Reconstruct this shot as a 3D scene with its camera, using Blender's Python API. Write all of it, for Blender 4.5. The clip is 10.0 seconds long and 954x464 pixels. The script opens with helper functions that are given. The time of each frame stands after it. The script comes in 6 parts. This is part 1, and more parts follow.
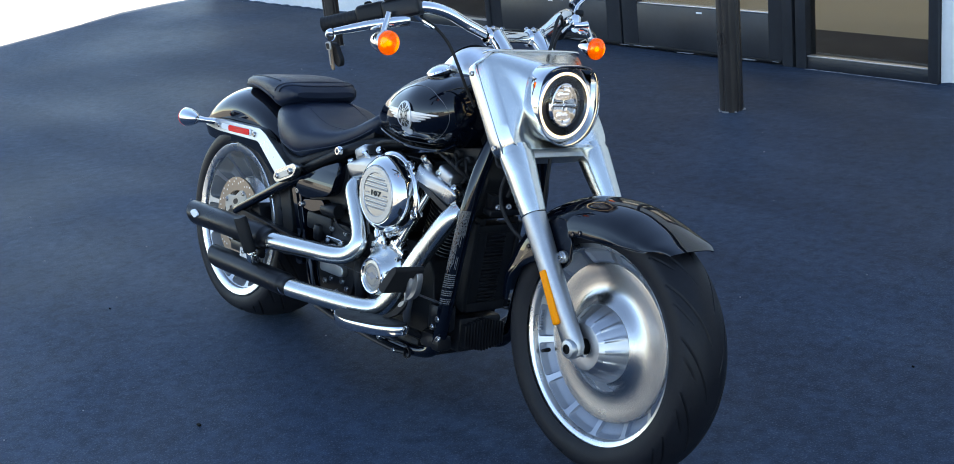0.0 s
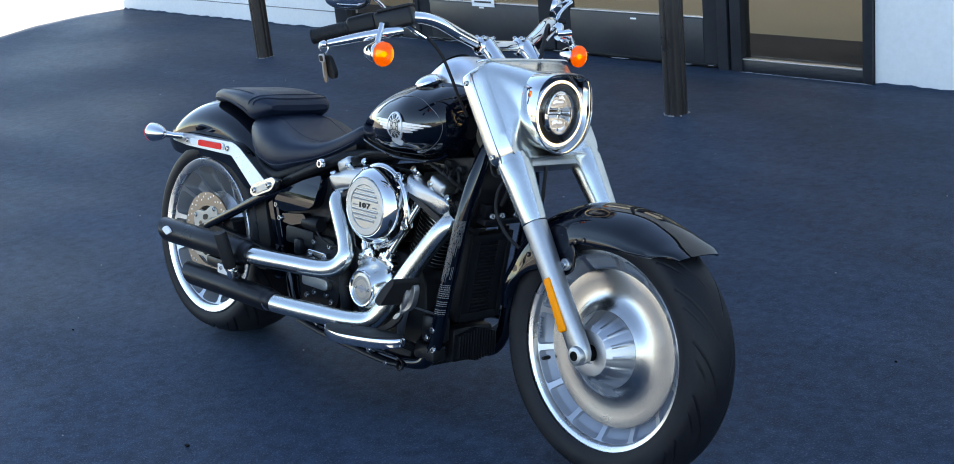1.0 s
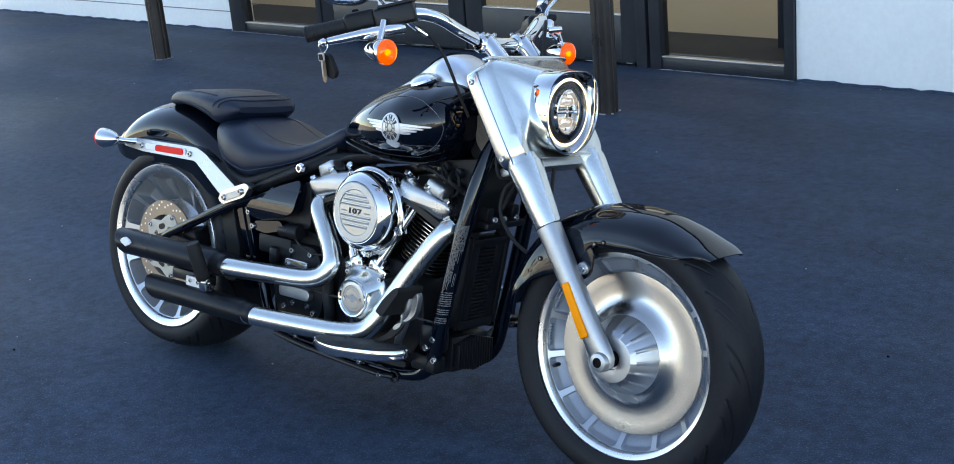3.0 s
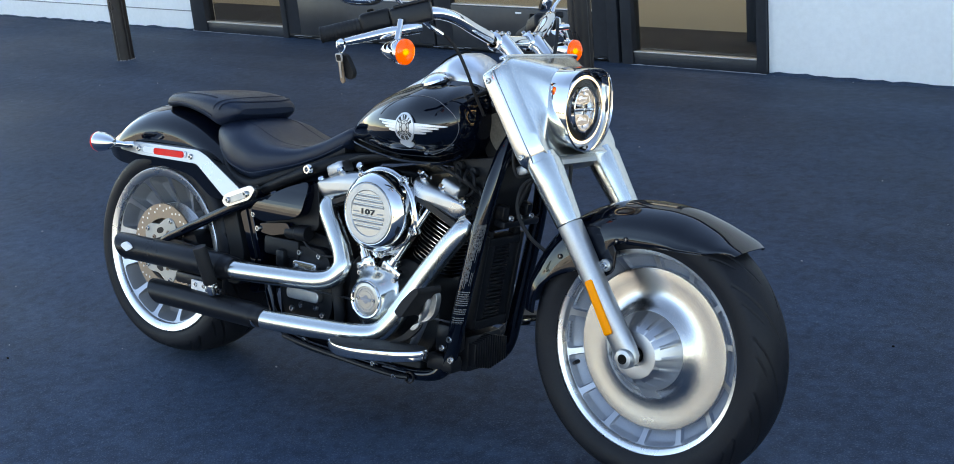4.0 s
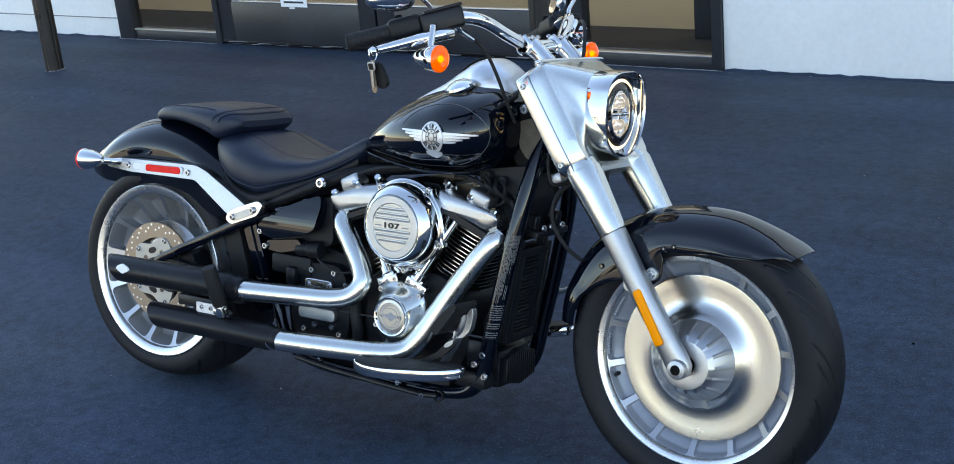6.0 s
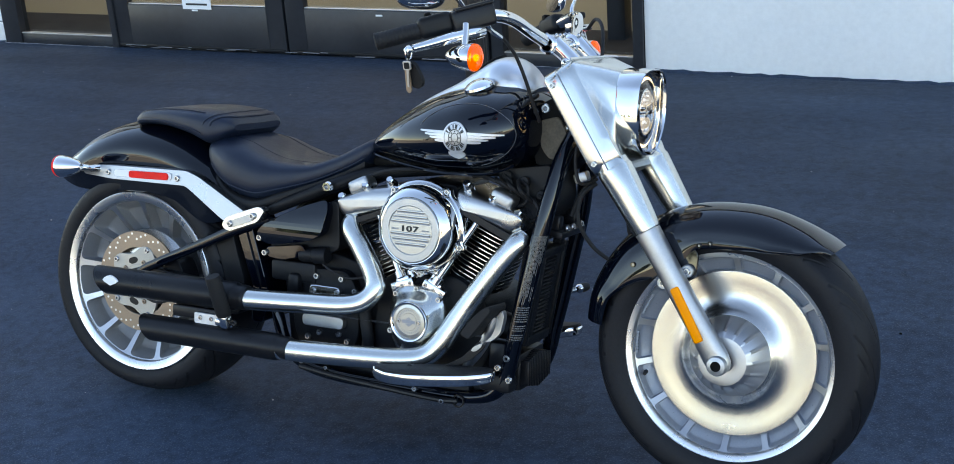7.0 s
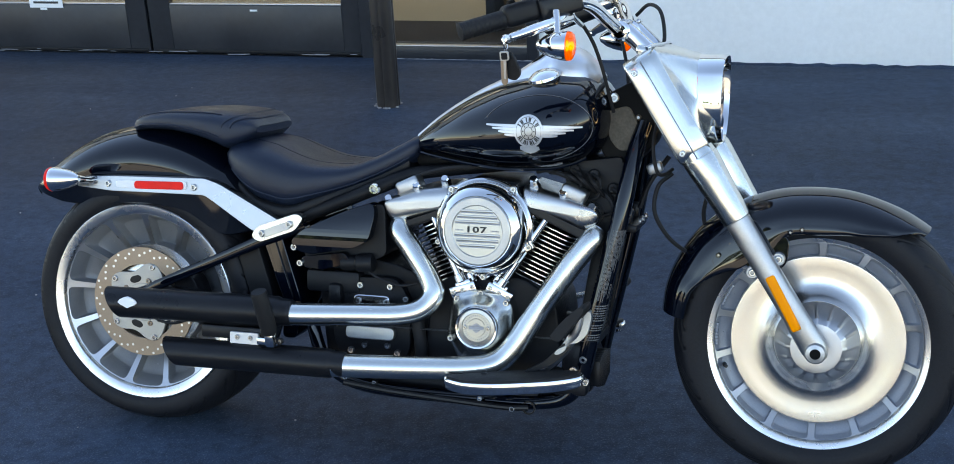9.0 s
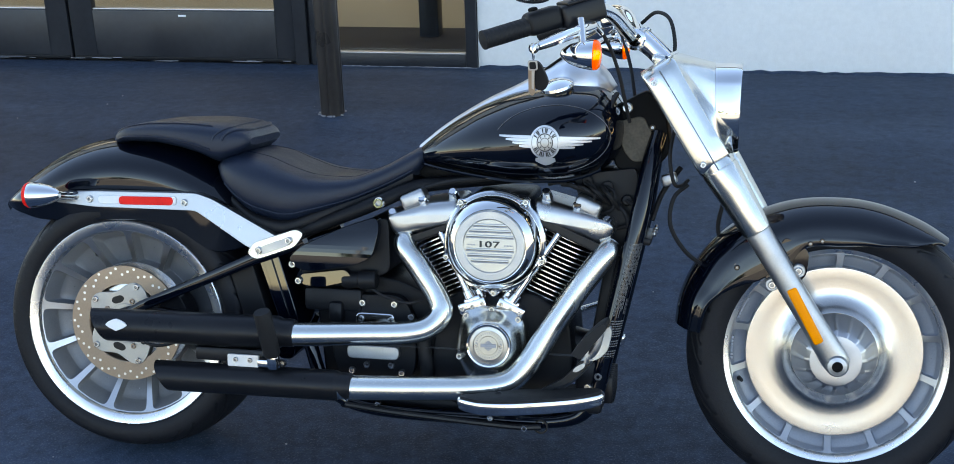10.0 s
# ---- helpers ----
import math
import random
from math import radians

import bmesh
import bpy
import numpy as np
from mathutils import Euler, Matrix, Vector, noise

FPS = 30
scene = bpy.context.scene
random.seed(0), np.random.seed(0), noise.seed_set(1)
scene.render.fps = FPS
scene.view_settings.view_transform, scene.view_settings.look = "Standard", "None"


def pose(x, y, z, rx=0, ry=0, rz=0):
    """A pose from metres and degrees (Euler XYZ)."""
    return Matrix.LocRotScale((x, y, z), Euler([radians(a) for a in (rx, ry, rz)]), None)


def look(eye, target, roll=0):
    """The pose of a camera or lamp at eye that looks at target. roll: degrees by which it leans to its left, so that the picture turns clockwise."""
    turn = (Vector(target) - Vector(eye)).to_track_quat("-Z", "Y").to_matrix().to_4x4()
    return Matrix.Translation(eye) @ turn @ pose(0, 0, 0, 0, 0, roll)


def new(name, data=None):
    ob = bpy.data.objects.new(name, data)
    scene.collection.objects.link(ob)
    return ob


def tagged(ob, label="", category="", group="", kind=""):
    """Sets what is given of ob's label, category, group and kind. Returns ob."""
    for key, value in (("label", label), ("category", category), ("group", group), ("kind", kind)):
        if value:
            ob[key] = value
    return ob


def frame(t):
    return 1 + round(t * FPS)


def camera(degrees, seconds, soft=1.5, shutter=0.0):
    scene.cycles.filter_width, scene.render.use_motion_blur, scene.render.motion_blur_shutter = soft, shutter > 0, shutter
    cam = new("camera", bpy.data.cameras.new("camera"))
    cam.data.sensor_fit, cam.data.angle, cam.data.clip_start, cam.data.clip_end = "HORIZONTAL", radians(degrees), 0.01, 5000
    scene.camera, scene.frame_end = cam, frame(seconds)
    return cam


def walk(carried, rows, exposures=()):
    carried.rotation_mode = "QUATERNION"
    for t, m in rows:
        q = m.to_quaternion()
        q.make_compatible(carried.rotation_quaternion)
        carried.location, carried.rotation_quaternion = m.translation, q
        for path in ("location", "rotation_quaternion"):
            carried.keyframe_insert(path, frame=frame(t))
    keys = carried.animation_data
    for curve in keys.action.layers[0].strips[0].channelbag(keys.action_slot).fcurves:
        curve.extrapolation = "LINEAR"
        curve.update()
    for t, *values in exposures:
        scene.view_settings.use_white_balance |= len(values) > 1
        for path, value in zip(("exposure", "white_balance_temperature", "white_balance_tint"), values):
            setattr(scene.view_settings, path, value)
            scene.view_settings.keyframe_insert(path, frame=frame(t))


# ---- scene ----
cam = camera(39.3, 10.0, soft=0.9)
PATH = [
    (0, (3.877, -1.991, 1.609), (2.351, -0.861, 0.98), -5.9),
    (0.5, (3.806, -2.05, 1.617), (2.314, -0.875, 0.991), -5.8),
    (1, (3.713, -2.173, 1.639), (2.283, -0.927, 1.005), -6.0),
    (1.5, (3.62, -2.28, 1.641), (2.223, -1.0, 1.0), -6.1),
    (2, (3.533, -2.322, 1.641), (2.17, -1.007, 0.999), -5.7),
    (2.2, (3.496, -2.315, 1.628), (2.16, -0.969, 0.991), -5.2),
    (3.5, (3.276, -2.393, 1.655), (2.029, -0.977, 0.994), -5.4),
    (4, (3.206, -2.455, 1.663), (2.0, -1.005, 0.996), -5.3),
    (4.5, (3.138, -2.504, 1.671), (1.969, -1.027, 1.0), -5.6),
    (5, (3.071, -2.549, 1.68), (1.922, -1.062, 0.995), -5.6),
    (5.5, (2.978, -2.552, 1.664), (1.858, -1.04, 0.987), -5.2),
    (5.7, (2.95, -2.52, 1.67), (1.83, -1.009, 0.99), -5.6),
    (6.8, (2.53, -2.722, 1.696), (1.638, -1.069, 1.009), -4.1),
    (7, (2.468, -2.728, 1.694), (1.591, -1.07, 0.999), -4.3),
    (7.5, (2.316, -2.749, 1.674), (1.545, -1.045, 0.965), -3.4),
    (8, (2.134, -2.752, 1.658), (1.412, -1.025, 0.953), -3.3),
    (8.5, (1.944, -2.793, 1.654), (1.319, -1.03, 0.948), -3.0),
    (9, (1.739, -2.845, 1.691), (1.194, -1.062, 0.967), -3.2),
    (9.5, (1.595, -2.838, 1.673), (1.111, -1.036, 0.953), -2.7),
    (10, (1.436, -2.813, 1.686), (1.058, -0.987, 0.962), -1.9),
]
EXPOSURES = [(0.0, 2.07, 7250.0, 9.0), (3.5, 2.17, 7750.0, 9.0), (7.0, 2.19, 8150.0, 9.0), (10.0, 2.19, 8150.0, 9.0)]
walk(cam, [(t, look(eye, target, roll)) for t, eye, target, roll in PATH], exposures=EXPOSURES)


# ---------- light ----------
SUN_UP = 31.0
SUN_WAY = Vector((-0.29 * math.cos(radians(SUN_UP)), 0.957 * math.cos(radians(SUN_UP)), math.sin(radians(SUN_UP))))
world = bpy.data.worlds.new("sky")
scene.world = world
world.use_nodes = True
wn = world.node_tree.nodes
sky = wn.new("ShaderNodeTexSky")
sky.sky_type = "NISHITA"
sky.sun_disc = False
sky.sun_elevation = radians(SUN_UP)
sky.sun_rotation = math.atan2(SUN_WAY.x, SUN_WAY.y)
sky.dust_density = 0.05
sky.ozone_density = 1.1
sky.altitude = 2200.0
world.node_tree.links.new(sky.outputs[0], wn["Background"].inputs[0])
wn["Background"].inputs[1].default_value = 0.15
sun_data = bpy.data.lights.new("sun", "SUN")
sun_data.energy, sun_data.angle, sun_data.color = 5.0, radians(0.5), (1.0, 0.93, 0.82)
sun = new("sun", sun_data)
sun.matrix_world = look(SUN_WAY * 50, (0, 0, 0))


# ---------- materials ----------
def material(name, color, rough=0.5, metal=0.0, coat=0.0, vary=0.12, scale=6.0, grain=60.0, bump=0.0, bump_scale=400.0,
             stretch=(1, 1, 1), rough_vary=0.08, spec=0.5):
    m = bpy.data.materials.new(name)
    m.use_nodes = True
    n, l = m.node_tree.nodes, m.node_tree.links
    b = n["Principled BSDF"]
    b.inputs["Metallic"].default_value = metal
    b.inputs["Coat Weight"].default_value = coat
    b.inputs["Coat Roughness"].default_value = 0.03
    b.inputs["Specular IOR Level"].default_value = spec
    tc, mp = n.new("ShaderNodeTexCoord"), n.new("ShaderNodeMapping")
    mp.inputs["Scale"].default_value = stretch
    l.new(tc.outputs["Object"], mp.inputs[0])
    big, small = n.new("ShaderNodeTexNoise"), n.new("ShaderNodeTexNoise")
    big.inputs["Scale"].default_value, big.inputs["Detail"].default_value = scale, 5
    small.inputs["Scale"].default_value, small.inputs["Detail"].default_value = grain, 3
    for t in (big, small):
        l.new(mp.outputs[0], t.inputs["Vector"])
    add = n.new("ShaderNodeMath")
    add.operation = "ADD"
    l.new(big.outputs[0], add.inputs[0])
    l.new(small.outputs[0], add.inputs[1])
    ramp = n.new("ShaderNodeMapRange")
    ramp.inputs["From Min"].default_value, ramp.inputs["From Max"].default_value = 0.6, 1.4
    ramp.inputs["To Min"].default_value, ramp.inputs["To Max"].default_value = 1 - vary, 1 + vary
    l.new(add.outputs[0], ramp.inputs[0])
    mix = n.new("ShaderNodeVectorMath")
    mix.operation = "SCALE"
    mix.inputs[0].default_value = color
    l.new(ramp.outputs[0], mix.inputs["Scale"])
    l.new(mix.outputs[0], b.inputs["Base Color"])
    rr = n.new("ShaderNodeMapRange")
    rr.inputs["From Min"].default_value, rr.inputs["From Max"].default_value = 0.3, 0.7
    rr.inputs["To Min"].default_value, rr.inputs["To Max"].default_value = max(rough - rough_vary, 0.01), rough + rough_vary
    l.new(big.outputs[0], rr.inputs[0])
    l.new(rr.outputs[0], b.inputs["Roughness"])
    if bump:
        tex, bp = n.new("ShaderNodeTexNoise"), n.new("ShaderNodeBump")
        tex.inputs["Scale"].default_value, tex.inputs["Detail"].default_value = bump_scale, 4
        l.new(mp.outputs[0], tex.inputs["Vector"])
        bp.inputs["Strength"].default_value, bp.inputs["Distance"].default_value = bump, 0.002
        l.new(tex.outputs[0], bp.inputs["Height"])
        l.new(bp.outputs[0], b.inputs["Normal"])
    return m


def asphalt_material():
    m = material("asphalt", (0.0240, 0.0385, 0.0630), 0.62, vary=0.40, scale=0.7, grain=22.0, bump=0.9, bump_scale=170.0, rough_vary=0.12, spec=0.10)
    n, l = m.node_tree.nodes, m.node_tree.links
    b = n["Principled BSDF"]
    old = b.inputs["Base Color"].links[0].from_socket
    tc = n.new("ShaderNodeTexCoord")
    mp = n.new("ShaderNodeMapping")
    mp.inputs["Scale"].default_value = (0.35, 1.6, 1)
    mp.inputs["Rotation"].default_value = (0, 0, 0.25)
    l.new(tc.outputs["Object"], mp.inputs[0])
    worn = n.new("ShaderNodeTexNoise")
    worn.inputs["Scale"].default_value, worn.inputs["Detail"].default_value = 1.6, 8
    l.new(mp.outputs[0], worn.inputs["Vector"])
    r = n.new("ShaderNodeValToRGB")
    r.color_ramp.elements[0].position, r.color_ramp.elements[0].color = 0.42, (1, 1, 1, 1)
    r.color_ramp.elements[1].position, r.color_ramp.elements[1].color = 0.70, (1.5, 1.46, 1.40, 1)
    l.new(worn.outputs[0], r.inputs[0])
    mul = n.new("ShaderNodeMix")
    mul.data_type, mul.blend_type = "RGBA", "MULTIPLY"
    mul.inputs[0].default_value = 1
    l.new(old, mul.inputs[6])
    l.new(r.outputs[0], mul.inputs[7])
    speck = n.new("ShaderNodeTexNoise")
    speck.inputs["Scale"].default_value, speck.inputs["Detail"].default_value = 210.0, 2
    l.new(tc.outputs["Object"], speck.inputs["Vector"])
    r2 = n.new("ShaderNodeValToRGB")
    r2.color_ramp.elements[0].position, r2.color_ramp.elements[0].color = 0.56, (0, 0, 0, 1)
    r2.color_ramp.elements[1].position, r2.color_ramp.elements[1].color = 0.72, (0.05, 0.05, 0.052, 1)
    l.new(speck.outputs[0], r2.inputs[0])
    plus = n.new("ShaderNodeMix")
    plus.data_type, plus.blend_type = "RGBA", "ADD"
    plus.inputs[0].default_value = 1
    l.new(mul.outputs[2], plus.inputs[6])
    l.new(r2.outputs[0], plus.inputs[7])
    mid = n.new("ShaderNodeTexNoise")
    mid.inputs["Scale"].default_value, mid.inputs["Detail"].default_value, mid.inputs["Roughness"].default_value = 38.0, 8, 0.75
    l.new(tc.outputs["Object"], mid.inputs["Vector"])
    r3 = n.new("ShaderNodeMapRange")
    r3.inputs["From Min"].default_value, r3.inputs["From Max"].default_value = 0.3, 0.7
    r3.inputs["To Min"].default_value, r3.inputs["To Max"].default_value = 0.74, 1.28
    l.new(mid.outputs[0], r3.inputs[0])
    last = n.new("ShaderNodeVectorMath")
    last.operation = "SCALE"
    l.new(plus.outputs[2], last.inputs[0])
    l.new(r3.outputs[0], last.inputs["Scale"])
    l.new(last.outputs[0], b.inputs["Base Color"])
    return m


def glass_material(name, tint, rough=0.0, clear=1.0):
    m = bpy.data.materials.new(name)
    m.use_nodes = True
    b = m.node_tree.nodes["Principled BSDF"]
    b.inputs["Base Color"].default_value = (*tint, 1)
    b.inputs["Roughness"].default_value = rough
    b.inputs["Transmission Weight"].default_value = clear
    b.inputs["IOR"].default_value = 1.45
    return m


def glow_material(name, color, strength):
    m = bpy.data.materials.new(name)
    m.use_nodes = True
    b = m.node_tree.nodes["Principled BSDF"]
    b.inputs["Base Color"].default_value = (*color, 1)
    b.inputs["Emission Color"].default_value = (*color, 1)
    b.inputs["Emission Strength"].default_value = strength
    return m


ASPHALT = asphalt_material()
PEWTER = material("pewter_badge", (0.60, 0.61, 0.63), 0.38, metal=0.55, vary=0.06, scale=40, grain=500)
CONCRETE = material("concrete", (0.335, 0.308, 0.266), 0.85, vary=0.2, scale=0.3, grain=5, bump=0.4, bump_scale=90)
CREAM = material("cream_stucco", (0.34, 0.34, 0.325), 0.85, vary=0.08, scale=0.5, grain=12, bump=0.3)
STUCCO = material("stucco", (0.86, 0.86, 0.85), 0.85, vary=0.05, scale=1.5, grain=40, bump=0.5, bump_scale=140)
BRONZE = material("dark_bronze_paint", (0.020, 0.022, 0.027), 0.42, vary=0.25, scale=3, grain=30, bump=0.08)
POST = material("brown_black_paint", (0.022, 0.018, 0.017), 0.33, vary=0.35, scale=4, grain=35, bump=0.15, bump_scale=60)
PALE = material("pale_sealant", (0.24, 0.24, 0.25), 0.8, vary=0.3, scale=20, grain=90)
CARPET = material("tan_floor", (0.32, 0.30, 0.245), 0.9, vary=0.12, scale=1.5, grain=120, bump=0.3)
MAT_DARK = material("dark_mat", (0.02, 0.02, 0.024), 0.9, vary=0.2, scale=5, grain=150)
ROOM = material("room_paint", (0.55, 0.54, 0.5), 0.8, vary=0.04)
PAPER = material("paper", (0.8, 0.8, 0.8), 0.7, vary=0.03)
INK = material("ink", (0.03, 0.03, 0.03), 0.7)
GLASS = glass_material("window_glass", (0.85, 0.88, 0.87))
LEAF = material("leaf", (0.05, 0.075, 0.025), 0.6, vary=0.5, scale=3, grain=20)
BARK = material("bark", (0.12, 0.09, 0.06), 0.9, vary=0.3, bump=0.5, bump_scale=20)

BLACK = material("gloss_black_paint", (0.0010, 0.0022, 0.0058), 0.07, coat=1.0, vary=0.05, rough_vary=0.015, scale=8, grain=900, spec=0.0)
SATIN_BLACK = material("satin_black_steel", (0.0075, 0.008, 0.010), 0.34, spec=0.24, vary=0.2, scale=12, grain=200, bump=0.06, bump_scale=900)
ENGINE_BLACK = material("wrinkle_black", (0.006, 0.0065, 0.008), 0.42, spec=0.18, vary=0.3, scale=20, grain=300, bump=0.35, bump_scale=700)
PLASTIC = material("black_plastic", (0.007, 0.0075, 0.009), 0.45, spec=0.20, vary=0.2, scale=15, grain=300, bump=0.15, bump_scale=800)
RUBBER = material("grip_rubber", (0.011, 0.011, 0.012), 0.60, spec=0.25, vary=0.25, scale=20, grain=250, bump=0.25, bump_scale=500)
TYRE = material("tyre_rubber", (0.0085, 0.009, 0.0115), 0.50, spec=0.20, vary=0.3, scale=9, grain=160, bump=0.25, bump_scale=350)
VINYL = material("black_vinyl", (0.0055, 0.0105, 0.024), 0.38, spec=0.36, vary=0.2, scale=10, grain=220, bump=0.35, bump_scale=650, rough_vary=0.07)
CHROME = material("chrome", (0.72, 0.72, 0.72), 0.05, metal=1.0, vary=0.02, rough_vary=0.03, scale=10, grain=300)
SATIN = material("satin_chrome", (0.67, 0.675, 0.64), 0.235, metal=1.0, vary=0.04, scale=8, grain=500, bump=0.015, bump_scale=220, stretch=(1, 1, 0.12), rough_vary=0.05)
SCREW = material("zinc_screw", (0.46, 0.465, 0.475), 0.26, metal=1.0, vary=0.06, scale=40, grain=400)
STRUT = material("satin_strut", (0.44, 0.44, 0.44), 0.31, metal=1.0, vary=0.05, scale=10, grain=500, bump=0.02, bump_scale=300)
SILVER = material("satin_silver_console", (0.66, 0.67, 0.69), 0.36, metal=1.0, vary=0.04, scale=8, grain=600, rough_vary=0.04)
MACHINED = material("machined_aluminium", (0.72, 0.715, 0.71), 0.28, metal=1.0, vary=0.04, scale=14, grain=700, bump=0.015, bump_scale=500, rough_vary=0.04)
DISH = material("polished_wheel_disc", (0.53, 0.515, 0.495), 0.24, metal=1.0, vary=0.03, scale=5, grain=600, rough_vary=0.04)
GREY_PAINT = material("grey_pocket_paint", (0.27, 0.29, 0.33), 0.42, metal=0.35, vary=0.12, scale=20, grain=300)
# Same pocket grey, darkened for the shade deeper in the rear wheel.
SHADED_POCKET = material("shaded_pocket_paint", (0.21, 0.212, 0.22), 0.45, metal=0.3, vary=0.12, scale=20, grain=300)
SPOKE = material("turned_spoke_metal", (0.50, 0.50, 0.51), 0.36, metal=1.0, vary=0.06, scale=14, grain=600, bump=0.04, bump_scale=500)
CAST = material("cast_silver", (0.45, 0.45, 0.45), 0.40, metal=1.0, vary=0.08, scale=18, grain=260, bump=0.08, bump_scale=500)
STEEL = material("brushed_steel", (0.30, 0.225, 0.165), 0.45, metal=0.7, vary=0.12, scale=25, grain=400, bump=0.1, bump_scale=600)
ALU = material("brushed_alu_face", (0.42, 0.42, 0.41), 0.30, metal=1.0, vary=0.06, scale=8, grain=500, stretch=(0.1, 1, 1), bump=0.05)
# Near-black of black parts, also painted in for shade in gaps and hollows.
HOLE = material("black_and_hole_shade", (0.004, 0.004, 0.004), 0.6, spec=0.1)
AMBER = glow_material("amber_lens", (0.85, 0.13, 0.0), 0.10)
AMBER.node_tree.nodes["Principled BSDF"].inputs["Specular IOR Level"].default_value = 0.25
AMBER.node_tree.nodes["Principled BSDF"].inputs["Roughness"].default_value = 0.12
AMBER.node_tree.nodes["Principled BSDF"].inputs["Transmission Weight"].default_value = 0.55
AMBER_BULB = glow_material("amber_bulb", (1.0, 0.42, 0.01), 1.6)
REFLECTOR_AMBER = material("amber_reflector", (1.0, 0.29, 0.0), 0.45, spec=0.15, vary=0.12, scale=30, grain=700, bump=0.2, bump_scale=900)
RED = material("red_reflector", (0.85, 0.012, 0.008), 0.4, spec=0.2, vary=0.15, scale=30, grain=700, bump=0.2, bump_scale=900)
CLEAR = glass_material("lamp_glass", (0.97, 0.98, 1.0))
RING = glow_material("lamp_ring", (1.0, 0.82, 0.52), 0.55)
OPTIC = material("lamp_optic", (0.82, 0.83, 0.85), 0.06, metal=1.0, vary=0.05, scale=30, grain=200, bump=0.9, bump_scale=45, rough_vary=0.03)
OPTIC.node_tree.nodes["Principled BSDF"].inputs["Emission Color"].default_value = (1.0, 0.95, 0.86, 1)
OPTIC.node_tree.nodes["Principled BSDF"].inputs["Emission Strength"].default_value = 0.10
STRIPE = material("silver_pinstripe", (0.13, 0.13, 0.14), 0.45, metal=0.6)
CARRIER = material("pale_cast_alloy", (0.42, 0.40, 0.37), 0.46, metal=0.9, vary=0.08, scale=30, grain=300, bump=0.06)
# Darker metal for panel lines and for the shade in screw sockets.
DARK_RECESS = material("dark_recess_metal", (0.20, 0.205, 0.215), 0.24, metal=1.0, vary=0.06, scale=14, grain=400, bump=0.03, rough_vary=0.05)
NECK_METAL = material("dull_neck_metal", (0.095, 0.080, 0.060), 0.5, spec=0.2, vary=0.4, scale=30, grain=160, bump=0.15, bump_scale=200)
WHITE_PRINT = material("white_print", (0.16, 0.16, 0.16), 0.6)


# ---------- mesh helpers ----------
def part(name, bm, mats, parent=None, label="", sharp=32.0, flip=True):
    """One mesh object made of bm, under a thing or under a part."""
    if flip:
        bmesh.ops.recalc_face_normals(bm, faces=bm.faces)
    for f in bm.faces:
        f.smooth = True
    limit = radians(sharp)
    for e in bm.edges:
        if len(e.link_faces) == 2 and e.calc_face_angle(0) > limit:
            e.smooth = False
        elif any(len(f.verts) > 5 for f in e.link_faces):
            e.smooth = False
    me = bpy.data.meshes.new(name)
    bm.to_mesh(me)
    bm.free()
    for m in mats if isinstance(mats, (list, tuple)) else (mats,):
        me.materials.append(m)
    ob = new(name, me)
    if parent is not None:
        ob.parent = parent
    if label:
        ob["label"] = label
    return ob


def again(ob, m, parent):
    """Another piece on the same mesh."""
    o = ob.copy()
    scene.collection.objects.link(o)
    o.parent = parent
    o.matrix_basis = m
    return o


def spline(xs, ys):
    """A smooth curve through points (monotone slopes), as a function."""
    xs, ys = np.array(xs, float), np.array(ys, float)
    d = np.diff(ys) / np.diff(xs)
    s = np.zeros(len(xs))
    s[0], s[-1] = d[0], d[-1]
    for i in range(1, len(xs) - 1):
        s[i] = 0 if d[i - 1] * d[i] <= 0 else 2 * d[i - 1] * d[i] / (d[i - 1] + d[i])

    def at(x):
        x = min(max(x, xs[0]), xs[-1])
        i = min(max(int(np.searchsorted(xs, x)) - 1, 0), len(xs) - 2)
        h = xs[i + 1] - xs[i]
        t = (x - xs[i]) / h
        return float((2 * t**3 - 3 * t**2 + 1) * ys[i] + (t**3 - 2 * t**2 + t) * h * s[i] + (3 * t**2 - 2 * t**3) * ys[i + 1] + (t**3 - t**2) * h * s[i + 1])

    return at


def smooth_path(points, per=6):
    """Catmull-Rom through the points."""
    p = [Vector(q) for q in points]
    p = [2 * p[0] - p[1]] + p + [2 * p[-1] - p[-2]]
    out = []
    for i in range(1, len(p) - 2):
        for k in range(per):
            t = k / per
            a, b, c, d = p[i - 1 : i + 3]
            out.append(0.5 * (2 * b + (c - a) * t + (2 * a - 5 * b + 4 * c - d) * t * t + (3 * b - a - 3 * c + d) * t**3))
    return out + [p[-2]]


def loft(bm, loops, closed=True, caps=True):
    """Skin between loops of equal length."""
    rows = [[bm.verts.new(v) for v in loop] for loop in loops]
    n = len(rows[0])
    for a, b in zip(rows, rows[1:]):
        for i in range(n if closed else n - 1):
            j = (i + 1) % n
            bm.faces.new((a[i], a[j], b[j], b[i]))
    if caps and closed:
        bm.faces.new(rows[0])
        bm.faces.new(rows[-1])
    return rows


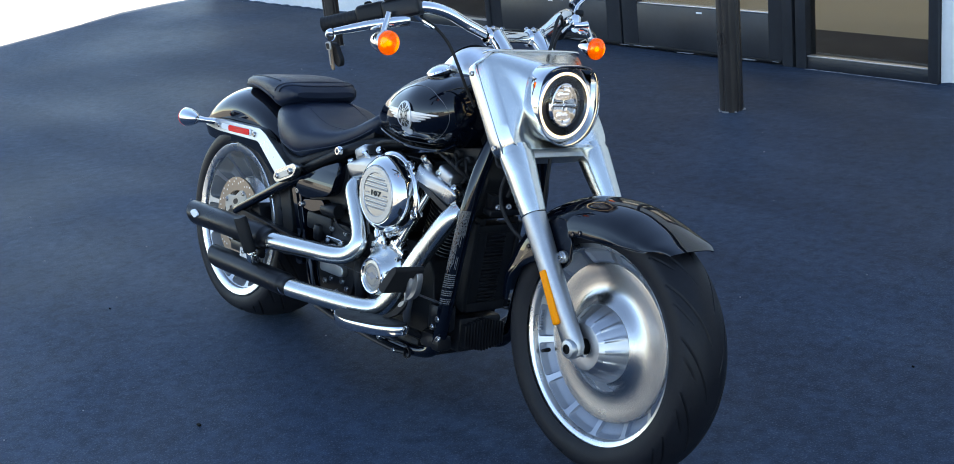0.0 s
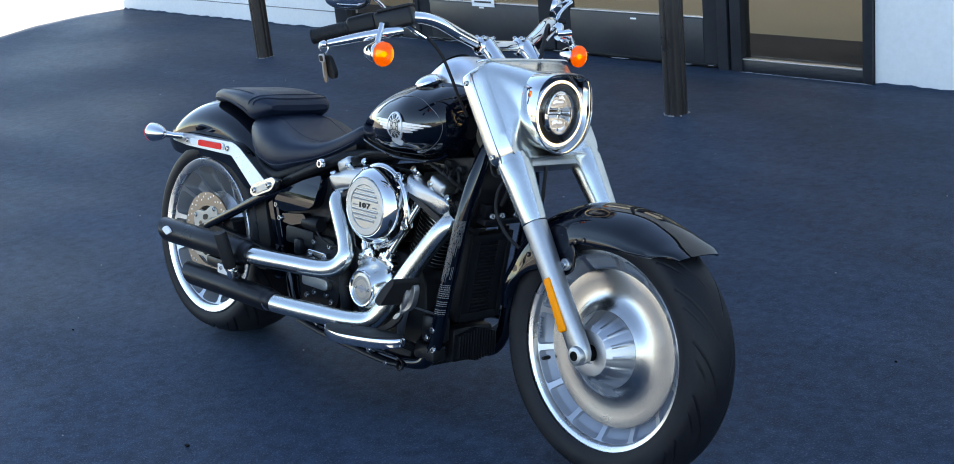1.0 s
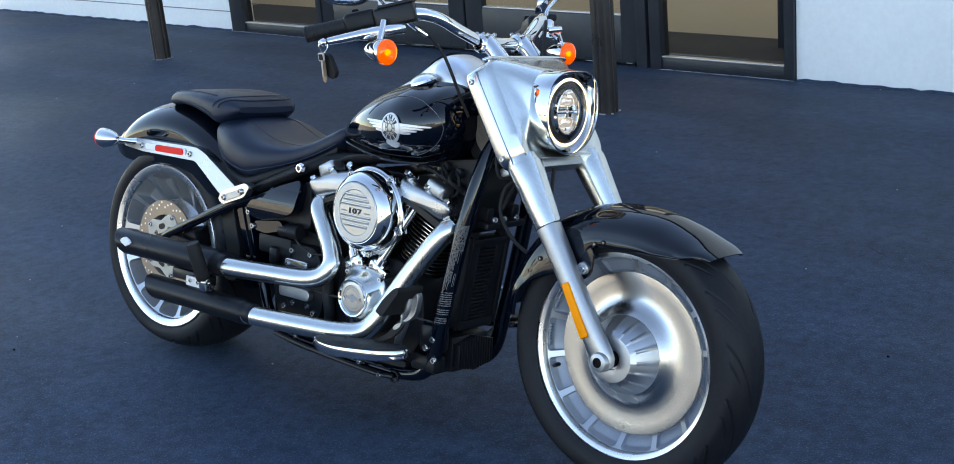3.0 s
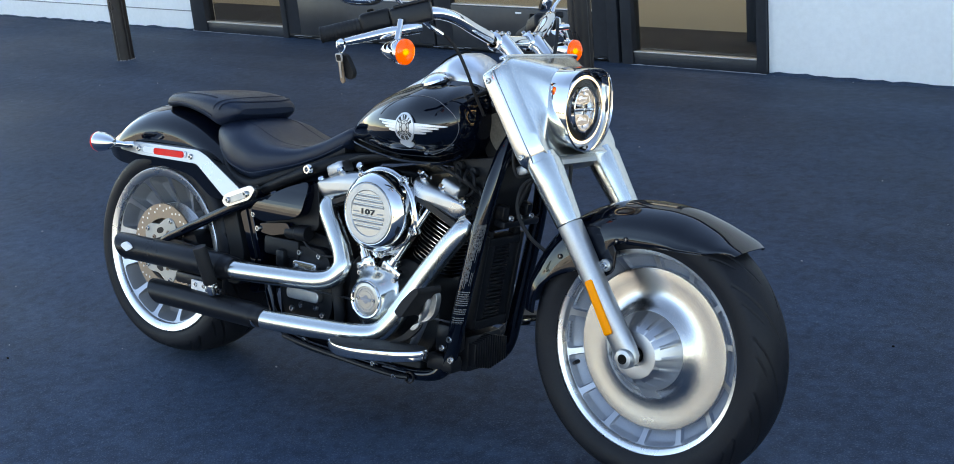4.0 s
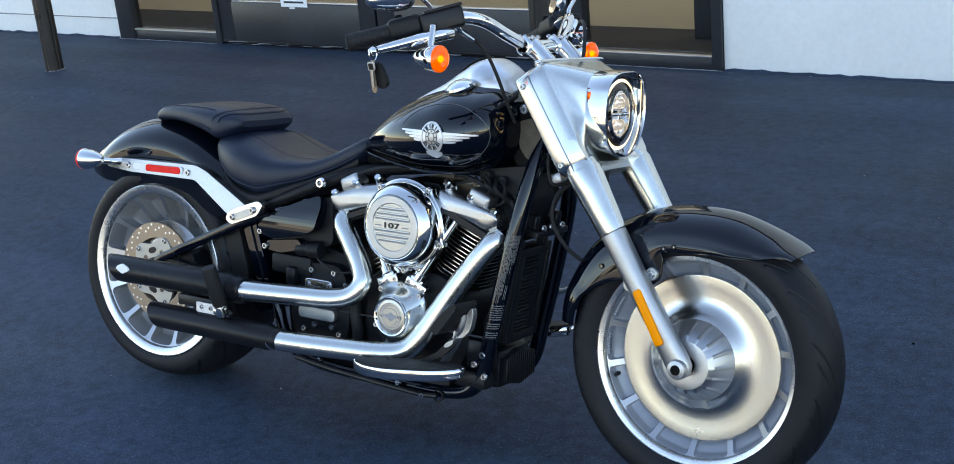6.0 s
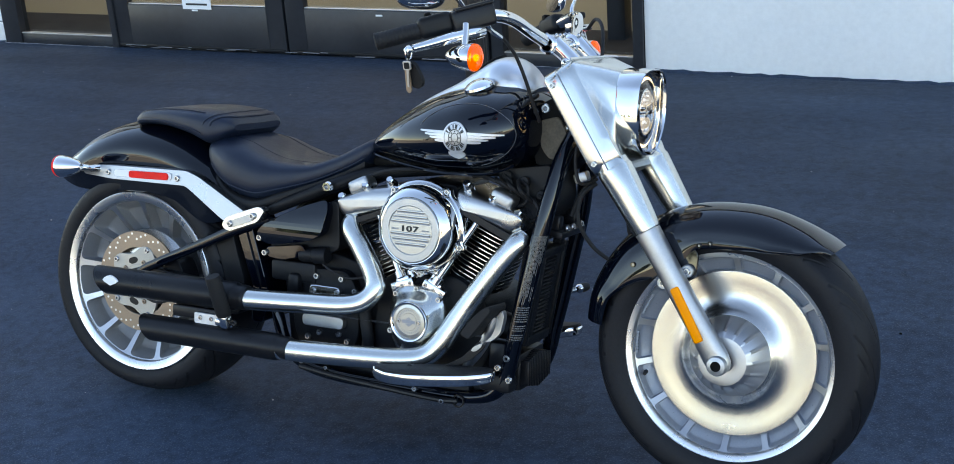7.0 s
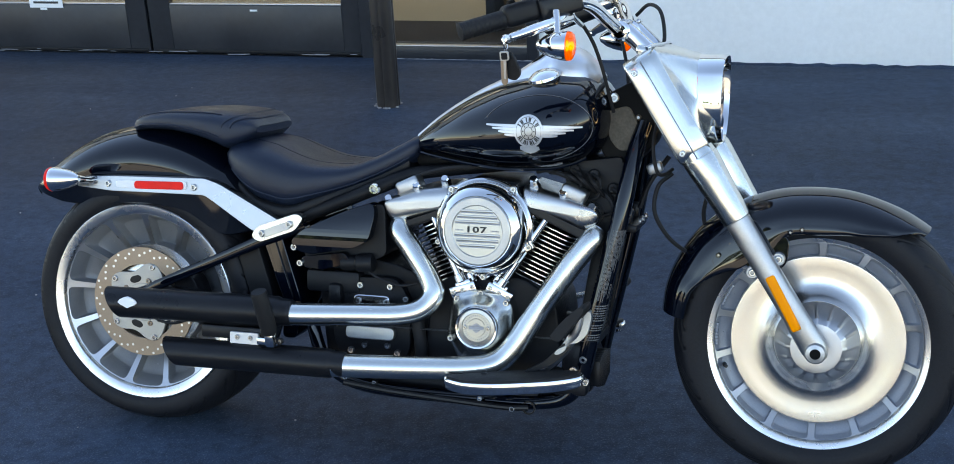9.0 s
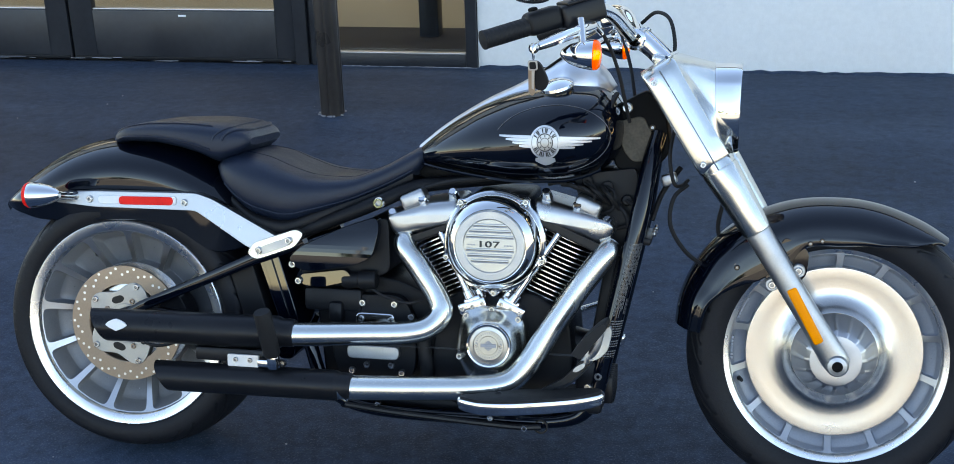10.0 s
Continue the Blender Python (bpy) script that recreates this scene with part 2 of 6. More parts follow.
def tube(bm, points, radius, seg=14, per=6, smooth=True, caps=True):
    """A round tube along a path; radius a number or one per given point."""
    radii = radius if isinstance(radius, (list, tuple)) else [radius] * len(points)
    if smooth and len(points) > 2:
        pts = smooth_path(points, per)
        rs = [float(q) for q in np.interp(np.arange(len(pts)) / per, np.arange(len(points)), radii)]
    else:
        pts, rs = [Vector(p) for p in points], radii
    side, loops = None, []
    for i, p in enumerate(pts):
        way = (pts[min(i + 1, len(pts) - 1)] - pts[max(i - 1, 0)]).normalized()
        side = way.orthogonal().normalized() if side is None else (side - way * side.dot(way)).normalized()
        up = way.cross(side)
        loops.append([p + float(rs[i]) * (side * math.cos(a) + up * math.sin(a)) for a in (2 * math.pi * k / seg for k in range(seg))])
    loft(bm, loops, True, caps)
    return bm


def lathe(bm, profile, origin, axis=(0, -1, 0), seg=48, u=None):
    """Turn (radius, height) round an axis through origin."""
    a = Vector(axis).normalized()
    u = Vector(u).normalized() if u is not None else (Vector((1, 0, 0)) if abs(a.x) < 0.9 else Vector((0, 0, 1)))
    u = (u - a * u.dot(a)).normalized()
    v = a.cross(u)
    o = Vector(origin)
    loops = [[o + a * h + max(r, 1e-5) * (u * math.cos(t) + v * math.sin(t)) for t in (2 * math.pi * k / seg for k in range(seg))] for r, h in profile]
    loft(bm, loops, True, False)
    bmesh.ops.remove_doubles(bm, verts=bm.verts, dist=4e-5)
    return bm


def prism(bm, poly, y0, y1, bevel=0.0, segments=2):
    """A plate with outline poly in x and z, from y0 to y1."""
    a = [bm.verts.new((x, y0, z)) for x, z in poly]
    b = [bm.verts.new((x, y1, z)) for x, z in poly]
    n = len(poly)
    fs = [bm.faces.new(a), bm.faces.new(b)] + [bm.faces.new((a[i], a[(i + 1) % n], b[(i + 1) % n], b[i])) for i in range(n)]
    bmesh.ops.recalc_face_normals(bm, faces=fs)
    if bevel:
        es = {e for f in fs for e in f.edges}
        bmesh.ops.bevel(bm, geom=list(es), offset=bevel, segments=segments, profile=0.5, affect="EDGES", clamp_overlap=True)
    return bm


def box(bm, centre, size, bevel=0.0, turn=None, segments=2):
    m = Matrix.Translation(centre) @ (turn if turn is not None else Matrix.Identity(4)) @ Matrix.Diagonal((*size, 1))
    vs = bmesh.ops.create_cube(bm, size=1.0, matrix=m)["verts"]
    if bevel:
        es = list({e for v in vs for e in v.link_edges})
        bmesh.ops.bevel(bm, geom=es, offset=bevel, segments=segments, profile=0.5, affect="EDGES", clamp_overlap=True)
    return bm


def rounded(poly, r, steps=4):
    """Round the corners of a polygon."""
    out, n = [], len(poly)
    for i in range(n):
        p, a, b = Vector(poly[i]), Vector(poly[i - 1]), Vector(poly[(i + 1) % n])
        ra = min(r, 0.45 * (a - p).length)
        rb = min(r, 0.45 * (b - p).length)
        s, e = p + (a - p).normalized() * ra, p + (b - p).normalized() * rb
        for k in range(steps + 1):
            t = k / steps
            out.append(tuple((1 - t) ** 2 * s + 2 * t * (1 - t) * p + t * t * e))
    return out


def thing(name, label, category, m=None, group="", kind=""):
    ob = new(name)
    if m is not None:
        ob.matrix_basis = m
    return tagged(ob, label, category, group, kind)


def B():
    return bmesh.new()


# ---------- the setting ----------
def setting(name, bm, mat, label, category, parent=None, sharp=32.0):
    ob = part(name, bm, mat, parent, "", sharp)
    return tagged(ob, label, category, kind="structure")


WALL_Y = 3.715
bm = B()
bmesh.ops.create_grid(bm, x_segments=8, y_segments=8, size=700)
bmesh.ops.translate(bm, verts=bm.verts, vec=(0, 0, -0.06))
setting("ground", bm, CONCRETE, "pale sunlit concrete ground reaching the horizon", "ground")
# freshly sealed lot, its side edge running away from the building's corner
bm = B()


def lot_height(y):
    """The lot swells a little before the building and falls away from it."""
    return float(np.interp(y, [0.0, 1.5, 2.75, 3.3, 3.7], [-0.016, 0.004, 0.036, 0.020, 0.0]))


left_edge = [(-7.62, 3.74), (-7.60, 3.30), (-7.44, 2.75), (-7.29, 2.34), (-7.26, 2.30), (-7.05, 1.50), (-6.58, 0.0), (-5.9, -2.2), (-5.6, -3.2), (-5.4, -3.9), (-5.3, -4.2)]
rows = [[bm.verts.new((x + (24 - x) * k / 6, y, lot_height(y))) for k in range(7)] for x, y in left_edge]
for a, b in zip(rows, rows[1:]):
    for k in range(6):
        bm.faces.new((a[k], a[k + 1], b[k + 1], b[k]))
rim = [r[0] for r in rows] + rows[-1][1:]
foot = [bm.verts.new((v.co.x, v.co.y, -0.065)) for v in rim]
for i in range(len(rim) - 1):
    bm.faces.new((rim[i], rim[i + 1], foot[i + 1], foot[i]))
setting("pavement", bm, ASPHALT, "dark freshly sealed asphalt of the parking lot", "asphalt")


def wall_run(name, x0, x1, label):
    bm = B()
    box(bm, ((x0 + x1) / 2, WALL_Y + 0.1, 1.75), (x1 - x0, 0.2, 3.56), 0.004)
    return setting(name, bm, STUCCO, label, "wall")


wall_run("wall_1", -7.64, -4.363, "white painted stucco wall with a ragged foot")
wall_run("wall_2", 0.122, 16.0, "white painted stucco wall with a ragged foot")
bm = B()
box(bm, (-2.12, WALL_Y + 0.1, 3.02), (4.48, 0.2, 1.0), 0.004)
setting("wall_3", bm, STUCCO, "white stucco wall above the doors", "wall")
# Grey against the white wall: the colour draws the ledge's shadow line.
bm = B()
box(bm, (-6.0, WALL_Y - 0.003, 0.14), (3.27, 0.008, 0.006), 0.001)
setting("trim", bm, PALE, "thin ledge along the wall's foot, grey for its shadow line", "trim")
# side, back and roof close the building
bm = B()
box(bm, (-7.54, 8.0, 1.75), (0.2, 8.17, 3.5), 0.004)
box(bm, (15.9, 8.0, 1.75), (0.2, 8.17, 3.5), 0.004)
box(bm, (4.18, 12.2, 1.75), (23.7, 0.2, 3.5), 0.004)
setting("wall_4", bm, STUCCO, "plain white rear and side walls", "wall")
bm = B()
box(bm, (4.18, 7.98, 3.62), (23.7, 8.7, 0.2), 0.01)
# Parapet is out of view; its height sets where the shadow ends.
box(bm, (4.18, 3.72, 3.97), (23.7, 0.2, 0.7), 0.01)
setting("roof", bm, STUCCO, "flat roof with an unseen white parapet, added to set the shadow edge", "roof")
bm = B()
box(bm, (4.18, 2.735, 3.1), (23.7, 0.22, 0.16), 0.01)
setting("porch_beam", bm, BRONZE, "dark beam on the porch columns", "beam")

# interior seen through the panes
bm = B()
box(bm, (-2.1, 4.24, -0.01), (6.0, 0.7, 0.03))
setting("floor_mat", bm, MAT_DARK, "dark mat inside the entrance", "mat")
bm = B()
box(bm, (-2.1, 7.9, -0.012), (10.0, 6.6, 0.03))
setting("floor", bm, CARPET, "tan shop floor behind the glass", "floor")
bm = B()
box(bm, (-2.1, 9.4, 1.6), (10.5, 0.1, 3.2))
setting("wall_5", bm, ROOM, "pale inner wall", "wall")
bm = B()
box(bm, (-2.1, 7.0, 3.0), (10.5, 6.3, 0.05))
setting("ceiling", bm, ROOM, "pale shop ceiling", "ceiling")
bm = B()
box(bm, (-0.285, 4.42, 1.48), (0.11, 0.11, 2.97), 0.006)
tagged(part("interior_post", bm, BRONZE), "dark square post inside the shop", "post", kind="structure")
# Area lamp added out of view so the floor behind the glass reads lit.
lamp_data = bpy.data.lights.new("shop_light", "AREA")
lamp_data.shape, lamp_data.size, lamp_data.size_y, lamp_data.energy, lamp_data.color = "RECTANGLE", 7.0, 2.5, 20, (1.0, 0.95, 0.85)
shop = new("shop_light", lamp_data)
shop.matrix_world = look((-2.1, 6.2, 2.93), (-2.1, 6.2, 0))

# shop front: posts, rails, door leaves and panes
front = thing("shop_front", "dark bronze metal shop front with glass panes", "shop front", kind="structure")


def bar(name, x0, x1, z0, z1, y0=WALL_Y - 0.02, y1=WALL_Y + 0.07, parent=front, mat=BRONZE, bevel=0.004):
    bm = B()
    box(bm, ((x0 + x1) / 2, (y0 + y1) / 2, (z0 + z1) / 2), (x1 - x0, y1 - y0, z1 - z0), bevel)
    return part(name, bm, mat, parent)


def pane(x0, x1, z0, z1, parent, y=WALL_Y + 0.03):
    bm = B()
    box(bm, ((x0 + x1) / 2, y, (z0 + z1) / 2), (x1 - x0, 0.006, z1 - z0))
    o = part("pane", bm, GLASS, parent)
    o.visible_shadow = False
    return o


for x0, x1 in ((-4.36, -4.215), (-3.44, -3.395), (-0.845, -0.775), (-0.755, -0.685), (0.062, 0.119)):
    bar("post", x0, x1, 0.0, 2.5)
bar("header", -4.36, 0.119, 2.5, 2.56, WALL_Y - 0.022)
bar("groove", -0.775, -0.755, 0.0, 2.5, WALL_Y + 0.01, WALL_Y + 0.06)
for x0, x1 in ((-4.215, -3.44), (-0.685, 0.062)):
    bar("rail", x0, x1, 0.0, 0.068, WALL_Y - 0.008)
    bar("sill", x0 + 0.004, x1 - 0.004, 0.068, 0.076, WALL_Y - 0.016, WALL_Y + 0.02, mat=CAST, bevel=0.002)
    pane(x0, x1, 0.07, 2.5, front)
bm = B()
for x0, x1 in ((-4.36, -3.44), (-0.70, 0.119)):
    n = int((x1 - x0) / 0.02)
    pts = [(x0 + (x1 - x0) * k / n, WALL_Y - 0.023 - random.uniform(0, 0.003), 0.002 + random.uniform(-0.002, 0.003)) for k in range(n + 1)]
    tube(bm, pts, [random.uniform(0.0015, 0.0045) for p in pts], 6, smooth=False)
for k in range(22):
    x, w = random.uniform(-3.4, -0.85), random.uniform(0.02, 0.16)
    box(bm, (x, WALL_Y - 0.020 - random.uniform(0, 0.003), 0.010 + random.uniform(0, 0.016)), (w, 0.004, random.uniform(0.0015, 0.004)), 0.0005, pose(0, 0, 0, 0, random.uniform(-1.5, 1.5), 0))
part("sealant", bm, PALE, front, "cracked pale sealant along the sill")


def door(name, x0, x1, glass0, glass1, label):
    d = thing(name, label, "door", kind="structure")
    y0, y1 = WALL_Y - 0.008, WALL_Y + 0.045
    bar("stile", x0, glass0, 0.012, 2.46, y0, y1, d)
    bar("stile", glass1, x1, 0.012, 2.46, y0, y1, d)
    bar("bottom_panel", glass0, glass1, 0.012, 0.278, y0, y1, d)
    bar("top_rail", glass0, glass1, 2.32, 2.46, y0, y1, d)
    bar("glazing_bead", glass0, glass1, 0.278, 0.288, y0 + 0.006, y1 - 0.006, d, CAST)
    pane(glass0, glass1, 0.288, 2.32, d)
    mid = (glass0 + glass1) / 2
    bar("bolt_plate", mid - 0.022, mid + 0.022, 0.247, 0.257, y0 - 0.003, y0, d, PAPER, 0.001)
    bar("sweep", x0 + 0.01, x1 - 0.01, 0.012, 0.032, y0 - 0.008, y0, d, PLASTIC)
    return d


door("door_1", -3.393, -2.113, -3.28, -2.235, "dark bronze shop door leaf, closed")
door("door_2", -2.097, -0.847, -1.965, -0.948, "dark bronze shop door leaf, closed")
# Dark strip drawn in place of the shade between the leaves.
bar("door_gap", -2.113, -2.097, 0.0, 2.46, WALL_Y + 0.02, WALL_Y + 0.04, front, HOLE, 0)
notice = thing("paper_notice", "white paper notice taped to the door glass", "notice")
bm = B()
box(bm, (-2.735, WALL_Y - 0.0125, 0.400), (0.215, 0.001, 0.28))
part("sheet", bm, PAPER, notice)
bm = B()
for r in range(6):
    box(bm, (-2.735, WALL_Y - 0.0138, 0.290 + 0.035 * r), (0.16 - 0.02 * (r % 3), 0.0008, 0.012))
part("print", bm, INK, notice, "unreadable dark print")


def column(x, y):
    col = thing("porch_column", "brown-black painted fluted metal column on the asphalt", "column", Matrix.Translation((x, y, lot_height(y) - 0.004)), "porch columns")
    outline = []
    for k in range(72):
        a = 2 * math.pi * k / 72
        s = max(abs(math.cos(a)), abs(math.sin(a)))
        r = 0.0525 / (s ** 0.2) * (1 - 0.10 * math.exp(-((((a + math.pi / 4) % (math.pi / 2)) - math.pi / 4) / 0.10) ** 2))
        outline.append((r * math.cos(a), r * math.sin(a)))
    bm = B()
    loft(bm, [[(px, py, z) for px, py in outline] for z in (0.0, 0.03, 1.0, 2.0, 2.99)])
    part("shaft", bm, POST, col)
    bm = B()
    for k in range(16):
        a = random.uniform(0, 6.28)
        box(bm, (0.056 * math.cos(a), 0.056 * math.sin(a), 0.005), (random.uniform(0.006, 0.022), random.uniform(0.005, 0.012), 0.006), 0.002, pose(0, 0, 0, 0, 0, math.degrees(a)))
    part("base_chips", bm, PALE, col, "chipped pale paint at the base")
    return col


column(-3.917, 2.75)
column(-0.350, 2.72)

# ragged asphalt smear at the foot of the white walls
bm = B()
for x0, x1 in ((-7.6, -4.37), (0.13, 9.0)):
    n = int((x1 - x0) / 0.05)
    a = [bm.verts.new((x0 + (x1 - x0) * k / n, WALL_Y - 0.006, 0.006 + 0.016 * abs(noise.noise((k * 0.37, x0, 0))) + random.uniform(0, 0.006))) for k in range(n + 1)]
    b = [bm.verts.new((x0 + (x1 - x0) * k / n, WALL_Y - 0.03 - random.uniform(0, 0.012), 0.001)) for k in range(n + 1)]
    for k in range(n):
        bm.faces.new((a[k], a[k + 1], b[k + 1], b[k]))
setting("baseboard", bm, ASPHALT, "ragged asphalt edge against the white wall", "trim")
bm = B()
for x0, x1 in ((-7.5, -4.37), (0.13, 9.0)):
    for k in range(int((x1 - x0) * 4)):
        x = random.uniform(x0, x1)
        box(bm, (x, WALL_Y - 0.035 - abs(random.gauss(0, 0.03)), 0.002), (random.uniform(0.003, 0.014), random.uniform(0.002, 0.006), 0.003), 0.001, pose(0, 0, 0, 0, 0, random.uniform(-30, 30)))
tagged(part("paint_flakes", bm, PAPER), "white paint flakes fallen along the wall", "paint flakes", kind="stuff")
bm = B()
for k in range(120):
    x, y = random.uniform(-5, 4), random.uniform(-2.5, 3.2)
    s = random.uniform(0.002, 0.006)
    box(bm, (x, y, lot_height(y) + s * 0.4), (s, s * random.uniform(0.6, 1.4), s * 0.8), s * 0.2, pose(0, 0, 0, 0, 0, random.uniform(0, 90)))
tagged(part("grit", bm, PALE), "pale grit scattered on the asphalt", "grit", kind="stuff")
bm = B()
for x, y, s in ((0.62, -0.62, 0.016), (-0.5, -0.4, 0.009), (1.9, 0.9, 0.008)):
    box(bm, (x, y, lot_height(y) + 0.003), (s, s * 0.6, 0.006), 0.002)
tagged(part("tar_crumbs", bm, HOLE), "small black tar crumbs on the asphalt", "crumbs", kind="stuff")


# ---------- across the lot, as the paint and chrome mirror it ----------
def tree(x, y, height, seed):
    rnd = random.Random(seed)
    t = thing("tree", "green broad-leaved tree beyond the sunlit lot", "tree", Matrix.Translation((x, y, -0.06)), "trees across the lot")
    bm = B()
    tube(bm, [(0, 0, 0), (0.1, 0, height * 0.25), (0.0, 0.15, height * 0.55)], [0.22, 0.17, 0.08], 10)
    for k in range(6):
        a = rnd.uniform(0, 6.28)
        tube(bm, [(0.05, 0.05, height * 0.35), (math.cos(a) * height * 0.12, math.sin(a) * height * 0.12, height * 0.55), (math.cos(a) * height * 0.22, math.sin(a) * height * 0.22, height * 0.72)], [0.09, 0.06, 0.02], 7, 3)
    part("trunk", bm, BARK, t)
    vs, fs = [], []
    for k in range(1500):
        a, b, r = rnd.uniform(0, 6.28), rnd.uniform(-1, 1), rnd.uniform(0.45, 1.0) ** 0.5
        wob = 1 + 0.35 * noise.noise((math.cos(a) * 2 + seed, math.sin(a) * 2, b * 2))
        c = Vector((math.cos(a) * math.sqrt(1 - b * b) * r * height * 0.30 * wob, math.sin(a) * math.sqrt(1 - b * b) * r * height * 0.30 * wob, height * 0.66 + b * r * height * 0.32 * wob))
        e = Euler((rnd.uniform(0, 6.28), rnd.uniform(0, 6.28), 0)).to_matrix()
        s = rnd.uniform(0.12, 0.28)
        i = len(vs)
        vs += [c + e @ Vector(q) for q in ((-s, 0, 0), (0, -s * 0.5, 0.03), (s, 0, 0), (0, s * 0.5, -0.03))]
        fs.append((i, i + 1, i + 2, i + 3))
    me = bpy.data.meshes.new("crown")
    me.from_pydata(vs, [], fs)
    me.materials.append(LEAF)
    o = new("crown", me)
    o.parent = t
    return t


row = [(-20 + 2.9 * k + 1.3 * math.sin(k * 2.3), -39 - 4 * abs(math.sin(k * 1.7)), 4.6 + 1.5 * math.sin(k * 3.1)) for k in range(7)] + [(27, -40, 5.4), (-29, -45, 4.2), (-66, -46, 4.8)]
for k, (x, y, h) in enumerate(row + [(-13, -52, 7), (-7, -56, 8), (16, -40, 5), (56, -60, 9), (-66, -50, 9)]):
    tree(x, y, h, k + 3)


def far_building(x0, x1, y0, y1, h, label):
    b = thing("far_building", label, "building")
    bm = B()
    box(bm, ((x0 + x1) / 2, (y0 + y1) / 2, h / 2 - 0.05), (x1 - x0, y1 - y0, h), 0.02)
    part("wall", bm, CREAM, b)
    bm = B()
    box(bm, ((x0 + x1) / 2, (y0 + y1) / 2, h + 0.1), (x1 - x0 + 0.5, y1 - y0 + 0.5, 0.3), 0.03)
    part("roof", bm, ROOM, b)
    for k in range(int((x1 - x0) / 4)):
        bm = B()
        box(bm, (x0 + 2 + 4 * k, y1 + 0.02, 1.7), (1.3, 0.06, 1.1), 0.02)
        part("window", bm, MAT_DARK, b)
    return b


far_building(-2, 44, -54, -44, 4.7, "low pale stucco building across the lot")
far_building(-84, -21, -58, -48, 5.0, "low pale stucco building across the lot")
pole = thing("street_lamp", "grey steel street lamp across the lot", "street lamp", Matrix.Translation((-8, -30, -0.06)))
bm = B()
tube(bm, [(0, 0, 0), (0, 0, 4), (0, 0, 8)], [0.11, 0.09, 0.07], 10)
part("pole", bm, CAST, pole)
bm = B()
tube(bm, [(0, 0, 7.95), (0.5, 0.2, 8.3), (1.5, 0.5, 8.4)], 0.04, 8)
box(bm, (1.8, 0.6, 8.4), (0.7, 0.25, 0.12), 0.03)
part("lamp_arm", bm, CAST, pole)


# ---------- the motorcycle: x ahead, y to its left, z up, then leaned on its stand ----------
LEAN = 12.2
bike = thing("motorcycle", "black and satin chrome cruiser motorcycle leaning on its side stand", "motorcycle", Matrix.Translation((0, -0.043, 0.001)) @ Matrix.Rotation(radians(-LEAN), 4, "X"))
FRONT, REAR = Vector((1.667, 0, 0.3155)), Vector((-0.004, -0.012, 0.3125))


def soft(v, p):
    return math.copysign(abs(v) ** p, v)


def polar(c, r, a, h):
    """A point of a wheel: radius, angle from ahead to up, and distance to the right of its middle."""
    return Vector((c.x + r * math.cos(a), c.y - h, c.z + r * math.sin(a)))


def tyre(c, half, radius, seat, parent, slots, label):
    """A tyre with moulded tread grooves."""
    prof = []
    for k in range(45):
        s = -1 + 2 * k / 44
        a = abs(s)
        if a < 0.72:
            v = a / 0.72
            y, r = v * half * 0.93, radius - (radius - seat) * 0.36 * v**2.3
        else:
            v = (a - 0.72) / 0.28
            y = half * (0.93 + 0.07 * math.sin(v * math.pi * 0.75)) - half * 0.16 * v**2
            r = radius - (radius - seat) * (0.36 + 0.66 * v)
        prof.append((math.copysign(y, s), r, s))
    n = 600
    verts, faces = [], []
    for i in range(n):
        u = i / n
        for y, r, s in prof:
            a = abs(s)
            twist = 1.9 * max(0.0, min(a, 0.74) - 0.10) ** 0.9 / slots
            phase = (u * slots + (0.5 if s > 0 else 0.0)) % 1.0
            cut = 0.0075 if abs(phase - 0.5) < 0.040 and 0.14 < a < 0.71 else 0.0
            if abs(phase - 0.15) < 0.025 and 0.50 < a < 0.71:
                cut = 0.0050
            if abs(a - 0.86) < 0.012:
                cut = 0.0012
            t = 2 * math.pi * (u + twist)
            rr = r - cut
            verts.append((c.x + rr * math.cos(t), c.y + y, c.z + rr * math.sin(t)))
    m = len(prof)
    for i in range(n):
        j = (i + 1) % n
        for k in range(m - 1):
            faces.append((i * m + k, j * m + k, j * m + k + 1, i * m + k + 1))
    me = bpy.data.meshes.new("tyre")
    me.from_pydata(verts, [], faces)
    me.polygons.foreach_set("use_smooth", [True] * len(faces))
    me.materials.append(TYRE)
    o = new("tyre", me)
    o.parent = parent
    o["label"] = label
    return o


def window_outline(n=40, p=8.0):
    """A rounded rectangle in -1 to 1."""
    return [(soft(math.cos(t), 2 / p), soft(math.sin(t), 2 / p)) for t in (2 * math.pi * k / n for k in range(n))]


def pocket_ring(bm, c, n, span, window, face, share, off):
    """A ring of flat spokes round rounded windows; span and window in radius, face its height inside and outside."""
    per = 2 * math.pi / n
    (r0, r1), (q0, q1) = span, window

    def at(r, t):
        return polar(c, r, t, face[0] + (face[1] - face[0]) * (r - r0) / (r1 - r0))

    for k in range(n):
        mid = off + (k + 0.5) * per
        inner, outer = [], []
        for u, v in window_outline():
            w = 1 / max(abs(u), abs(v))
            inner.append(bm.verts.new(at((q0 + q1) / 2 + v * (q1 - q0) / 2, mid + u * share * per / 2)))
            outer.append(bm.verts.new(at((r0 + r1) / 2 + v * w * (r1 - r0) / 2, mid + u * w * per / 2)))
        for i in range(40):
            j = (i + 1) % 40
            bm.faces.new((inner[i], inner[j], outer[j], outer[i]))
    bmesh.ops.remove_doubles(bm, verts=bm.verts, dist=1e-5)


